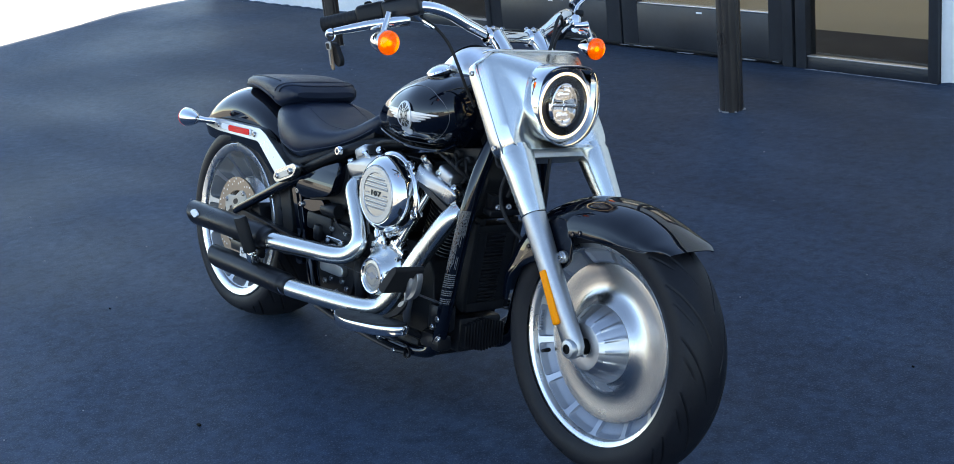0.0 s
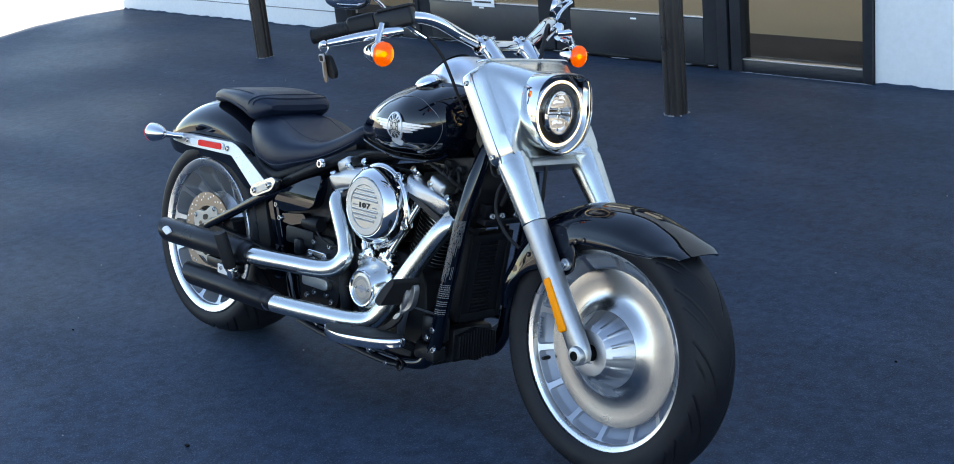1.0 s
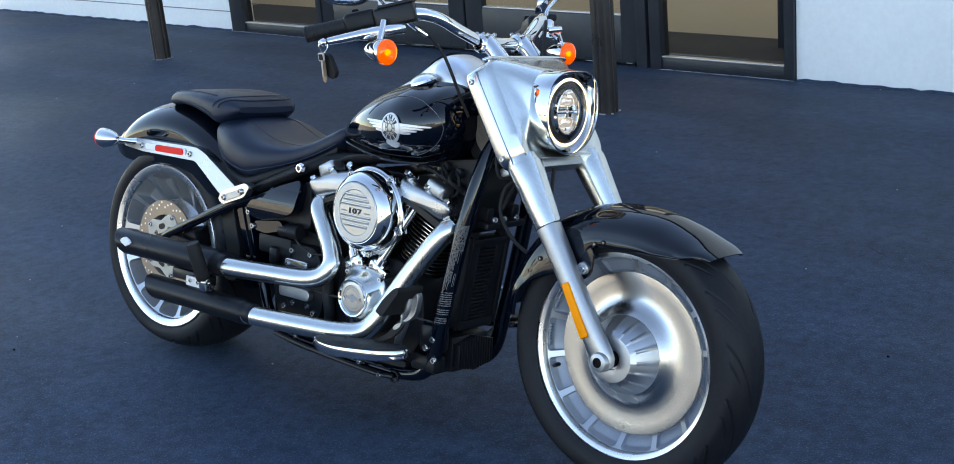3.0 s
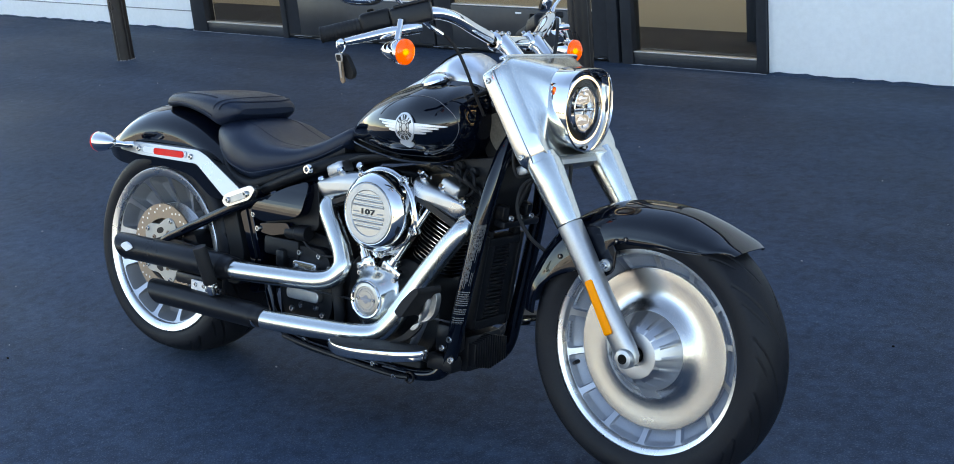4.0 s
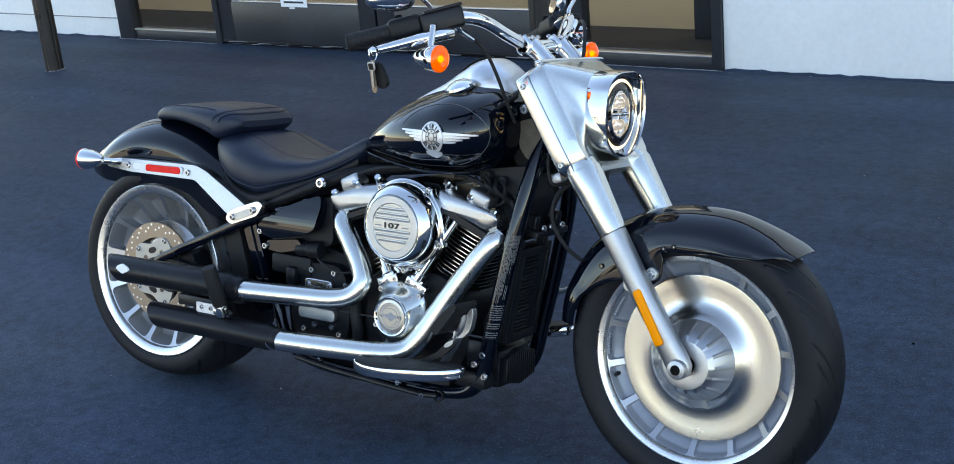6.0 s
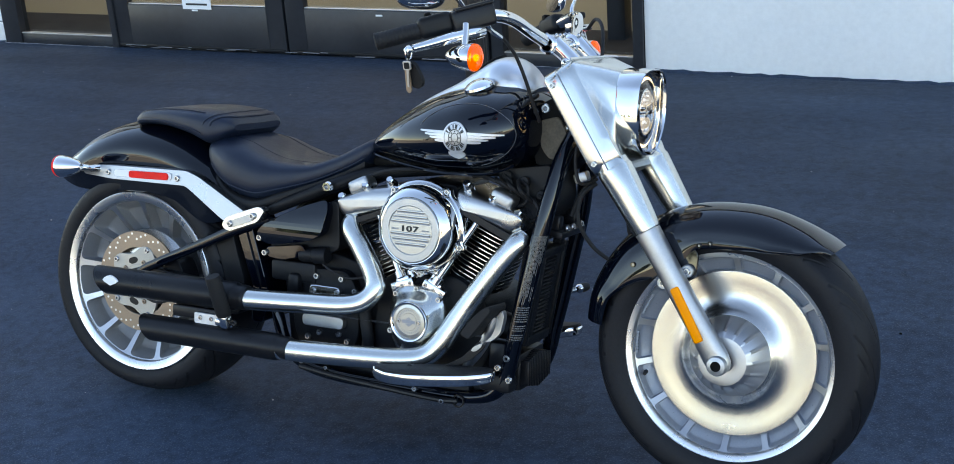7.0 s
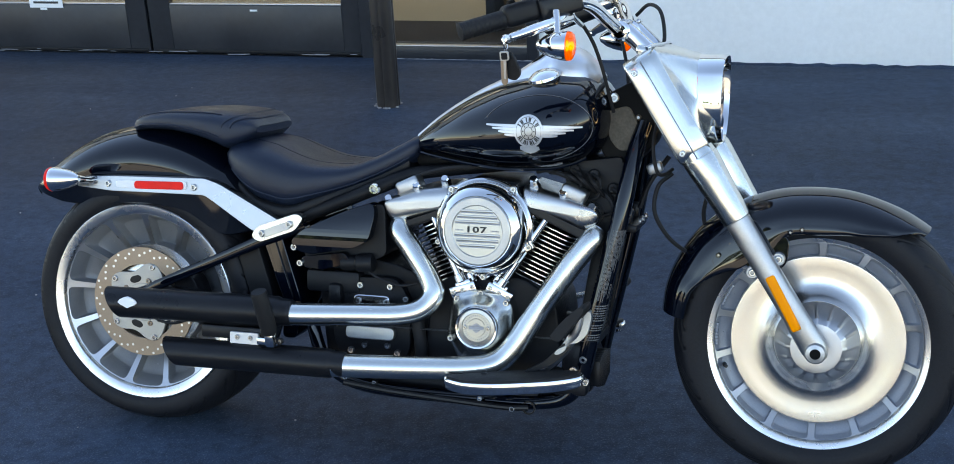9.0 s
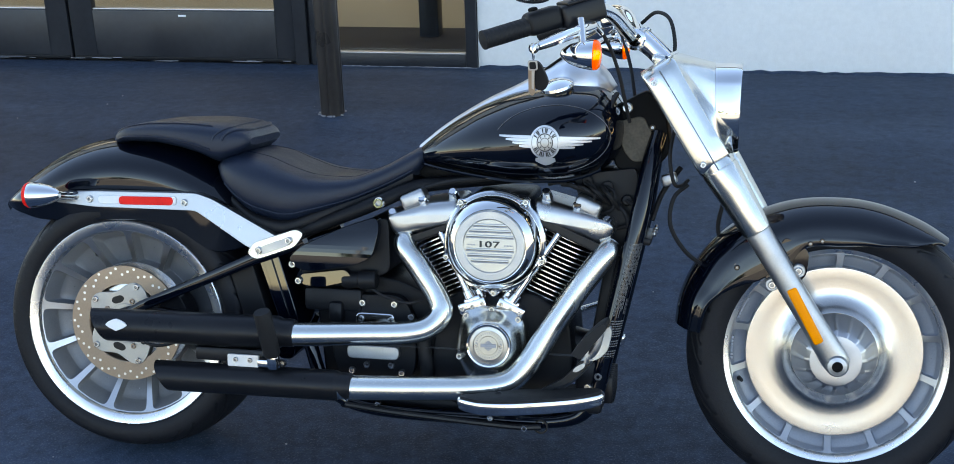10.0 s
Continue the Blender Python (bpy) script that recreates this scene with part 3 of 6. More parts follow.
def pockets(wheel, c, n, span, window, face, share, off, deep, paint):
    """A grey scooped pocket behind each window, its outer wall sloping."""
    per = 2 * math.pi / n
    (r0, r1), (q0, q1) = span, window
    rm, rh, th = (q0 + q1) / 2, (q1 - q0) / 2, share * per / 2
    bm = B()
    loops = []
    for scale, depth in ((1.0, 0.0), (0.99, 0.10), (0.975, 0.45), (0.96, 0.85), (0.94, 1.0), (0.90, 1.04), (0.5, 1.04), (0.02, 1.04)):
        loop = []
        for u, v in window_outline():
            rr = rm + rh * (v * scale - 0.36 * min(depth, 1.0) * scale * max(0.0, v))
            h = face[0] + (face[1] - face[0]) * (rr - r0) / (r1 - r0) - deep * depth
            t = th * u * scale
            loop.append(Vector((rr * math.cos(t), -h, rr * math.sin(t))))
        loops.append(loop)
    loft(bm, loops, True, False)
    first = None
    for k in range(n):
        if first is None:
            ob = first = part("pocket", bm, paint, wheel, "grey painted pocket", 40)
        else:
            ob = again(first, Matrix.Identity(4), wheel)
        ob.matrix_basis = Matrix.Translation(c) @ Matrix.Rotation(-(off + (k + 0.5) * per), 4, "Y")


def bolt(bm, p, r=0.007, h=0.006, axis=(0, -1, 0)):
    """A domed socket screw with a dimple."""
    lathe(bm, [(0, h * 0.45), (r * 0.45, h * 0.45), (r * 0.5, h), (r * 0.8, h), (r, h * 0.6), (r, 0)], p, axis, 14)
    return bm


def screw(p, parent, r=0.007, h=0.006, axis=(0, -1, 0), mat=SCREW, name="screw"):
    bm = bolt(B(), p, r, h, axis)
    o, a = Vector(p), Vector(axis).normalized()
    # Faces in the socket go dark, as the shade inside would.
    for f in bm.faces:
        d = f.calc_center_median() - o
        f.material_index = 1 if (d - a * d.dot(a)).length < r * 0.46 else 0
    return part(name, bm, [mat, DARK_RECESS], parent)


# front wheel: polished disc with a ribbed hub cone
bm = B()
lathe(bm, [(0.232, -0.060), (0.255, -0.062), (0.257, -0.055), (0.246, -0.03), (0.246, 0.03), (0.257, 0.055), (0.2575, 0.060), (0.2562, 0.0630), (0.2545, 0.0645), (0.2340, 0.0615), (0.2323, 0.0598), (0.2311, 0.0510), (0.2307, 0.0440)], FRONT, seg=128)
fw = part("front_wheel", bm, MACHINED, bike, "machined aluminium solid disc wheel", 40)
bm = B()
FRONT_RING = dict(span=(0.1950, 0.2309), window=(0.1955, 0.2302), face=(0.0170, 0.0445), share=0.85, off=0.21)
pocket_ring(bm, FRONT, 14, **FRONT_RING)
part("pocket_ring", bm, SPOKE, fw, "", 30)
pockets(fw, FRONT, 14, deep=0.0120, paint=GREY_PAINT, **FRONT_RING)
bm = B()
lathe(bm, [(0.1955, 0.0130), (0.1953, 0.0225), (0.1940, 0.0242), (0.192, 0.0243), (0.170, 0.0228), (0.150, 0.0217), (0.134, 0.0218), (0.124, 0.0242), (0.115, 0.0290), (0.107, 0.0355), (0.100, 0.0420), (0.0955, 0.0450), (0.07, 0.0450)], FRONT, seg=128)
lathe(bm, [(0.239, -0.056), (0.16, -0.056), (0.12, -0.07), (0.06, -0.055), (0, -0.055)], FRONT, seg=96)
part("disc", bm, DISH, fw, "polished aluminium disc")
bm = B()
loops = []
for r, h in ((0.0958, 0.042), (0.0950, 0.0465), (0.088, 0.0560), (0.066, 0.0965), (0.056, 0.1052)):
    loop = []
    for k in range(144):
        a = 2 * math.pi * k / 144
        rib = 0.0022 if (k % 9) < 2 and 0.06 < r < 0.0940 else 0.0
        loop.append(polar(FRONT, r + rib, a, h))
    loops.append(loop)
loft(bm, loops, True, False)
lathe(bm, [(0.056, 0.1052), (0.048, 0.1062), (0.026, 0.1055), (0.024, 0.098), (0.02, 0.098)], FRONT, seg=64)
part("hub_cone", bm, SPOKE, fw, "ribbed aluminium hub cone", 25)
bm = B()
lathe(bm, [(0.0185, 0.097), (0.0185, 0.1), (0.0165, 0.104), (0.0165, 0.12), (0, 0.12)], FRONT, seg=32)
part("axle_spacer", bm, HOLE, fw, "dark axle spacer")
bm = B()
tube(bm, [polar(FRONT, 0.220, 3.48, 0.020), polar(FRONT, 0.213, 3.48, 0.050)], [0.0055, 0.0042], 10)
part("valve_stem", bm, RUBBER, fw, "black rubber valve stem")
for mid_a in (3.13, 2.70):
    bm = B()
    for k in range(7):
        a = mid_a + (k - 3) * 0.034
        p = polar(FRONT, 0.2262, a, 0.0380)
        box(bm, p, (0.0055, 0.010, 0.0068), 0.0008, Matrix.Rotation(-a, 4, "Y"))
    part("wheel_weight", bm, GREY_PAINT, fw, "strip of small grey balance weights")
tyre(FRONT + Vector((0, -0.007, 0)), 0.077, 0.3295, 0.246, fw, 15, "black road tyre with curved tread grooves")

# rear wheel
bm = B()
lathe(bm, [(0.228, -0.108), (0.251, -0.110), (0.253, -0.1), (0.242, -0.07), (0.242, 0.07), (0.253, 0.10), (0.2535, 0.108), (0.2525, 0.1125), (0.2505, 0.1138), (0.2305, 0.1108), (0.2290, 0.1092), (0.2272, 0.1000)], REAR, seg=128)
rw = part("rear_wheel", bm, MACHINED, bike, "machined aluminium wide rear wheel", 40)
bm = B()
REAR_RING = dict(span=(0.1400, 0.2276), window=(0.1405, 0.2250), face=(0.052, 0.0985), share=0.84, off=0.10)
pocket_ring(bm, REAR, 13, **REAR_RING)
part("pocket_ring", bm, SPOKE, rw, "", 30)
pockets(rw, REAR, 13, deep=0.034, paint=SHADED_POCKET, **REAR_RING)
bm = B()
lathe(bm, [(0.1403, 0.0480), (0.1398, 0.0530), (0.1380, 0.0545), (0.125, 0.0640), (0.112, 0.0865), (0.100, 0.0900), (0, 0.092)], REAR, seg=96)
lathe(bm, [(0.2295, -0.100), (0.16, -0.07), (0.12, -0.07), (0.06, -0.055), (0, -0.055)], REAR, seg=96)
part("disc", bm, DISH, rw, "polished aluminium disc")
bm = B()
lathe(bm, [(0.097, 0.100), (0.097, 0.1065), (0.1415, 0.1065), (0.1415, 0.100), (0.097, 0.100)], REAR, seg=96)
part("brake_disc", bm, STEEL, rw, "drilled steel brake disc")
hole_mesh = None
for k in range(54):
    r = (0.1355, 0.1275, 0.1200)[k % 3]
    a = 2 * math.pi * k / 54
    if hole_mesh is None:
        b2 = B()
        lathe(b2, [(0, 0.0004), (0.0034, 0.0004), (0.0036, 0)], (0, 0, 0), seg=8)
        o = hole_mesh = part("drilling", b2, MACHINED, rw)
    else:
        o = again(hole_mesh, Matrix.Identity(4), rw)
    o.matrix_basis = Matrix.Translation(polar(REAR, r, a, 0.1066))
bm = B()
star = []
for k in range(60):
    a = 2 * math.pi * k / 60
    star.append((REAR.x + (0.093 + 0.012 * math.cos(5 * a)) * math.cos(a), REAR.z + (0.093 + 0.012 * math.cos(5 * a)) * math.sin(a)))
prism(bm, star, REAR.y - 0.1085, REAR.y - 0.098, 0.0015)
lathe(bm, [(0.05, 0.108), (0.048, 0.110), (0.03, 0.110), (0.028, 0.102), (0.0, 0.102)], REAR, seg=48)
carrier = part("disc_carrier", bm, CARRIER, rw, "machined five-arm disc carrier")
for k in range(5):
    a = 2 * math.pi * k / 5 + math.pi / 5
    # Dark plates laid on the carrier show its openings as shaded.
    bm = B()
    win = [(r, a + d) for r, d in ((0.053, -0.18), (0.053, 0.18), (0.063, 0.30), (0.071, 0.16), (0.071, -0.16), (0.063, -0.30))]
    prism(bm, rounded([(REAR.x + r * math.cos(t), REAR.z + r * math.sin(t)) for r, t in win], 0.006), REAR.y - 0.1088, REAR.y - 0.1070)
    part("carrier_window", bm, SATIN_BLACK, carrier, "dark plate for the shaded opening between the arms")
for k in range(5):
    a = 2 * math.pi * k / 5
    screw(polar(REAR, 0.096, a, 0.108), rw, 0.008, 0.005)
    screw(polar(REAR, 0.058, a, 0.108), rw, 0.007, 0.004, mat=STEEL)
bm = B()
tube(bm, [polar(REAR, 0.196, 2.1, 0.05), polar(REAR, 0.180, 2.1, 0.062)], [0.0065, 0.005], 10)
part("valve_stem", bm, RUBBER, rw, "black rubber valve stem")
tyre(REAR, 0.121, 0.3275, 0.242, rw, 15, "wide black road tyre")
bm = B()
caliper = [(0.075, 0.335), (0.10, 0.30), (0.15, 0.275), (0.165, 0.335), (0.14, 0.39), (0.10, 0.39)]
prism(bm, rounded([(x, z) for x, z in caliper], 0.02), -0.125, -0.062, 0.006)
part("brake_caliper", bm, SATIN_BLACK, bike, "black rear brake caliper")

# fork legs, lower covers, sliders
AX = Vector((-0.535, 0, 0.845))
for side in (-1, 1):
    y = 0.132 * side
    top, seam, joint, foot = Vector((1.262, y, 0.953)), Vector((1.398, y, 0.737)), Vector((1.486, y, 0.601)), Vector((1.667, y, 0.3155))
    bm = B()
    loops = []
    ahead = Vector((0.845, 0, 0.535))
    for s, a, b, off in ((-0.10, 0.0385, 0.0400, 0.127), (-0.005, 0.0390, 0.0420, 0.127), (0.0, 0.0405, 0.0440, 0.127), (0.03, 0.0415, 0.0450, 0.127), (0.35, 0.0385, 0.0405, 0.1285), (0.70, 0.0350, 0.0355, 0.1305), (0.96, 0.0325, 0.0325, 0.132), (0.985, 0.0318, 0.0318, 0.132), (1.0, 0.0290, 0.0290, 0.132)):
        p = seam.lerp(joint, s)
        p.y = side * off
        loops.append([p + ahead * a * math.cos(t) + Vector((0, b, 0)) * math.sin(t) for t in (2 * math.pi * k / 40 for k in range(40))])
    loft(bm, loops)
    cover = part("fork_cover", bm, SATIN, bike, "satin chrome fork cover")
    bm = B()
    loops = []
    for s, wx, wy in ((0.0, 0.0285, 0.0285), (0.12, 0.0280, 0.0280), (0.30, 0.0268, 0.0265), (0.5, 0.0265, 0.025), (0.72, 0.0270, 0.0225), (0.86, 0.0290, 0.020), (0.94, 0.0300, 0.0185), (1.0, 0.0275, 0.017), (1.05, 0.015, 0.012)):
        p = joint.lerp(foot + Vector((0.004, 0, -0.004)), s)
        ux = Vector((0.845, 0, 0.535))
        uy = Vector((0, 1, 0))
        loops.append([p + ux * wx * math.copysign(abs(math.cos(t)) ** 0.8, math.cos(t)) + uy * wy * math.copysign(abs(math.sin(t)) ** 0.8, math.sin(t)) for t in (2 * math.pi * k / 32 for k in range(32))])
    loft(bm, loops)
    slider = part("fork_slider", bm, CAST, bike, "cast silver lower fork leg", 50)
    bm = B()
    lathe(bm, [(0.0, 0.010), (0.0075, 0.010), (0.0085, 0.024), (0.012, 0.026), (0.0205, 0.024), (0.024, 0.018), (0.0245, 0.0)], foot, (0, side, 0), 32)
    part("axle_clamp", bm, CAST, slider)
    bm = B()
    lathe(bm, [(0.0, 0.0245), (0.0072, 0.0245), (0.0074, 0.0268), (0.0115, 0.0268), (0.012, 0.0255)], foot, (0, side, 0), 24)
    # Black cap stands in for the shade inside the hollow.
    part("axle_end", bm, HOLE, slider, "axle end, blackened for the shade in its hollow")
    # amber side reflector in its tray
    mid, long = Vector((1.594, y + side * 0.0245, 0.424)), 0.135
    turn = Matrix.Rotation(math.atan2(-0.535, 0.845) + 0.06, 4, "Y")
    bm = B()
    box(bm, mid, (0.022, 0.012, long), 0.0058, turn, 4)
    part("reflector", bm, REFLECTOR_AMBER, slider, "amber side reflector")
    # fender bracket lugs
    for lx, lz in ((1.522, 0.482), (1.577, 0.515)):
        bm = B()
        lathe(bm, [(0.015, -0.02), (0.015, 0.004), (0.013, 0.007), (0.009, 0.007)], (lx, y * 0.83, lz), (0, side, 0), 24)
        part("lug", bm, CAST, slider)
        screw((lx, y * 0.83 + side * 0.006, lz), slider, 0.009, 0.006, (0, side, 0))
    bm = B()
    prism(bm, rounded([(1.50, 0.50), (1.545, 0.59), (1.60, 0.56), (1.595, 0.50), (1.54, 0.465)], 0.015), side * 0.096, side * 0.1045, 0.002)
    part("fender_bracket", bm, BLACK, bike, "black fender bracket")

# front fender
bm = B()
low_r = spline([0, 11, 21, 28, 37, 47, 56, 61, 66, 80, 97, 111, 119, 122], [0.304, 0.305, 0.287, 0.268, 0.246, 0.240, 0.243, 0.256, 0.263, 0.2576, 0.269, 0.298, 0.332, 0.338])
half_w = spline([0, 12, 40, 85, 105, 116, 122], [0.098, 0.104, 0.106, 0.105, 0.102, 0.094, 0.074])
top_r = spline([0, 13, 31, 48, 64, 83, 100, 117, 122], [0.362, 0.369, 0.371, 0.3645, 0.3565, 0.3490, 0.3490, 0.3550, 0.3580])
outer, inner = [], []
for k in range(64):
    d = 122 * k / 63
    a = radians(171.5 - d)
    lo, hi, w = low_r(d), top_r(d), half_w(d)
    row, row2 = [], []
    for j in range(29):
        s = -1 + 2 * j / 28
        q = abs(s)
        if q < 0.62:
            v = q / 0.62
            y, r = w * 0.98 * math.sin(v * math.pi / 2) ** 1.0, hi - min(0.068, (hi - lo) * 0.88) * (1 - math.cos(v * math.pi / 2))
        else:
            v = (q - 0.62) / 0.38
            y, r = w * (0.98 + 0.024 * math.sin(v * math.pi * 0.8)), (hi - min(0.068, (hi - lo) * 0.88)) + (lo - (hi - min(0.068, (hi - lo) * 0.88))) * v
        y = math.copysign(y, s)
        row.append(polar(FRONT, r, a + 0.030 * max(0.0, d - 112) / 10 * (q * q), y))
        row2.append(polar(FRONT, r - 0.003, a + 0.030 * max(0.0, d - 112) / 10 * (q * q), y * 0.965))
    outer.append(row)
    inner.append(row2)
loft(bm, outer, False, False)
loft(bm, inner, False, False)
for rows in ((outer[0], inner[0]), (outer[-1], inner[-1]), ([r[0] for r in outer], [r[0] for r in inner]), ([r[-1] for r in outer], [r[-1] for r in inner])):
    loft(bm, rows, False, False)
bmesh.ops.remove_doubles(bm, verts=bm.verts, dist=1e-5)
fender = part("front_fender", bm, BLACK, bike, "gloss black front fender")
for side in (-1, 1):
    for x, z in ((1.60, 0.575), (1.625, 0.582), (1.50, 0.54), (1.445, 0.515)):
        screw((x, side * 0.106, z), fender, 0.006, 0.003, (0, side, 0), BLACK, "rivet")

# headlamp nacelle: side panels, bucket, deep hood and the lamp set back in it
HEAD = Vector((1.437, 0, 0.860))
FWD = Vector((0.845, 0, 0.535))
MID = Vector((1.330, 0, 0.845))


def ring_front(t, r=0.100, push=0.0):
    """The hood's outline: round below, squarer above."""
    c, s = math.cos(t), math.sin(t)
    p = 1.0 if s < 0 else 1.0 - 0.34 * min(1.0, s * 2.2)
    return Vector((HEAD.x + 0.004 * max(0.0, s) ** 1.5 + push, r * soft(c, p) * 1.02, HEAD.z + r * soft(s, p) * (1.0 if s < 0 else 0.98)))


def ring_back(t, wide, ahead):
    """The upright oblong outline round both fork legs."""
    c, s = soft(math.cos(t), 0.22), soft(math.sin(t), 0.22)
    return MID + AX * (0.139 * s if s > 0 else 0.130 * s) + FWD * ahead + Vector((0, wide * c, 0))


bm = B()
N = 144
angles = [2 * math.pi * (k + 0.5) / N for k in range(N)]
loops = [[ring_back(t, w, a) for t in angles] for w, a in ((0.164, -0.041), (0.169, -0.039), (0.1715, -0.034), (0.1715, -0.008), (0.1705, -0.003))]
seat_ring = [ring_back(t, 0.156, 0.036) for t in angles]
loops.append([a.lerp(b, 0.5) for a, b in zip(loops[-1], seat_ring)])
loops.append([a.lerp(b, 0.94) for a, b in zip(loops[-2], seat_ring)])
for q in np.linspace(0.06, 1, 14).tolist():
    loop = []
    for t, b in zip(angles, seat_ring):
        p = b.lerp(ring_front(t, 0.102, -0.052 - 0.008 * math.sin(t)), q)
        p.y *= 1 - 0.05 * math.sin(math.pi * q) ** 0.8
        loop.append(p)
    loops.append(loop)
rows = loft(bm, loops, True, False)
for k in range(14):
    bmesh.ops.smooth_vert(bm, verts=[v for row in rows[7:-2] for v in row], factor=0.5, use_axis_x=True, use_axis_y=True, use_axis_z=True)
nac = part("headlamp_nacelle", bm, SATIN, bike, "satin chrome headlamp nacelle", 50)
bm = B()
shape = ((0.1025, -0.052), (0.1035, -0.049), (0.1030, -0.020), (0.1022, -0.003), (0.1008, 0.0), (0.0985, 0.0), (0.0970, -0.004), (0.0965, -0.010), (0.0955, -0.018), (0.0945, -0.030))
loft(bm, [[ring_front(t, r, h - (0.008 * math.sin(t) if h < -0.045 and r > 0.1 else 0)) for t in angles] for r, h in shape], True, False)
part("headlamp_hood", bm, CHROME, nac, "deep polished headlamp hood")
bm = B()
edge = [MID + AX * 0.137 + FWD * f + Vector((0, y, 0)) for f, y in ((0.026, -0.1605), (0.037, -0.135), (0.0395, 0.0), (0.037, 0.135), (0.026, 0.1605))]
tube(bm, edge, 0.0040, 12, 6)
part("top_lip", bm, CHROME, nac, "bright lip along the nacelle's top")
LAMP = HEAD + Vector((-0.012, 0, -0.001))
bm = B()
lathe(bm, [(0.0955, -0.020), (0.0900, -0.010), (0.0830, -0.005), (0.0815, -0.008), (0.080, -0.02)], LAMP, (1, 0, 0), 72)
part("trim_ring", bm, CHROME, nac, "bright trim ring")
bm = B()
lathe(bm, [(0.0815, -0.014), (0.0813, -0.0060), (0.0750, -0.0060), (0.0745, -0.014)], LAMP, (1, 0, 0), 72)
part("light_ring", bm, RING, nac, "lit halo ring of the headlamp")
bm = B()
lathe(bm, [(0.0747, -0.008), (0.071, -0.012), (0.060, -0.018), (0.0535, -0.020)], LAMP, (1, 0, 0), 72)
part("bowl", bm, SATIN_BLACK, nac, "glossy black lamp bowl")
bm = B()
lathe(bm, [(0.0545, -0.022), (0.0535, -0.012), (0.0505, -0.011), (0.0490, -0.016), (0.043, -0.030), (0.030, -0.042), (0.0, -0.046)], LAMP, (1, 0, 0), 64)
module = part("lamp_module", bm, CHROME, nac, "round chrome lamp module")
bm = B()
for z0, h in ((0.024, 0.026), (-0.024, 0.028)):
    loops = []
    for k, (s, x) in enumerate(((1.0, -0.034), (0.96, -0.024), (0.80, -0.017), (0.45, -0.0135), (0.1, -0.013))):
        loops.append([LAMP + Vector((x, 0.034 * s * soft(math.cos(t), 0.7), z0 + h * 0.5 * s * soft(math.sin(t), 0.7))) for t in (2 * math.pi * i / 32 for i in range(32))])
    loft(bm, loops)
part("projector", bm, OPTIC, module, "faceted mirror-bright lamp projectors")
bm = B()
lathe(bm, [(0.0055, -0.03), (0.0055, -0.012), (0.0, -0.010)], LAMP, (1, 0, 0), 16)
box(bm, LAMP + Vector((-0.020, 0, 0)), (0.010, 0.094, 0.008), 0.002)
box(bm, LAMP + Vector((-0.022, 0, 0)), (0.008, 0.006, 0.086), 0.002)
part("lamp_frame", bm, CHROME, module, "bright lamp inner frame")
for ob in module, *module.children:
    for v in ob.data.vertices:
        v.co.y *= 0.78
bm = B()
lathe(bm, [(0.0833, -0.008), (0.077, -0.003), (0.05, 0.004), (0.025, 0.0075), (0.0, 0.0085)], LAMP, (1, 0, 0), 64)
lens = part("lamp_lens", bm, CLEAR, nac, "clear headlamp glass")
lens.visible_shadow = False
for side in (-1, 1):
    top, seam = Vector((1.262, side * 0.132, 0.953)), Vector((1.398, side * 0.132, 0.737))
    # dark panel line beside the outer strip, and the screws in the strip
    bm = B()
    a, b = top + Vector((0, side * 0.0365, 0)) - FWD * 0.0005, seam + Vector((0, side * 0.0365, 0)) - FWD * 0.0005
    tube(bm, [a.lerp(b, 0.03), a.lerp(b, 0.5), b], 0.0016, 8)
    part("panel_line", bm, DARK_RECESS, nac, "dark panel line")
    for p in (Vector((1.270, side * 0.1715, 0.930)), Vector((1.380, side * 0.1715, 0.757))):
        screw(p - FWD * 0.018, nac, 0.0070, 0.004, (0, side, 0))
bm = B()
box(bm, (1.385, 0, 0.728), (0.05, 0.20, 0.028), 0.008, Matrix.Rotation(radians(-30), 4, "Y"))
part("lower_clamp", bm, CAST, bike, "silver lower fork clamp")
bm = B()
tube(bm, [(1.405, -0.02, 0.725), (1.41, -0.03, 0.66), (1.40, -0.02, 0.58), (1.44, -0.01, 0.50)], 0.005, 8)
part("brake_hose", bm, RUBBER, bike, "black brake hose")
bm = B()
box(bm, (1.285, 0, 0.962), (0.085, 0.21, 0.022), 0.009, Matrix.Rotation(radians(14), 4, "Y"), 3)
part("top_clamp", bm, SATIN, bike, "satin top fork clamp")

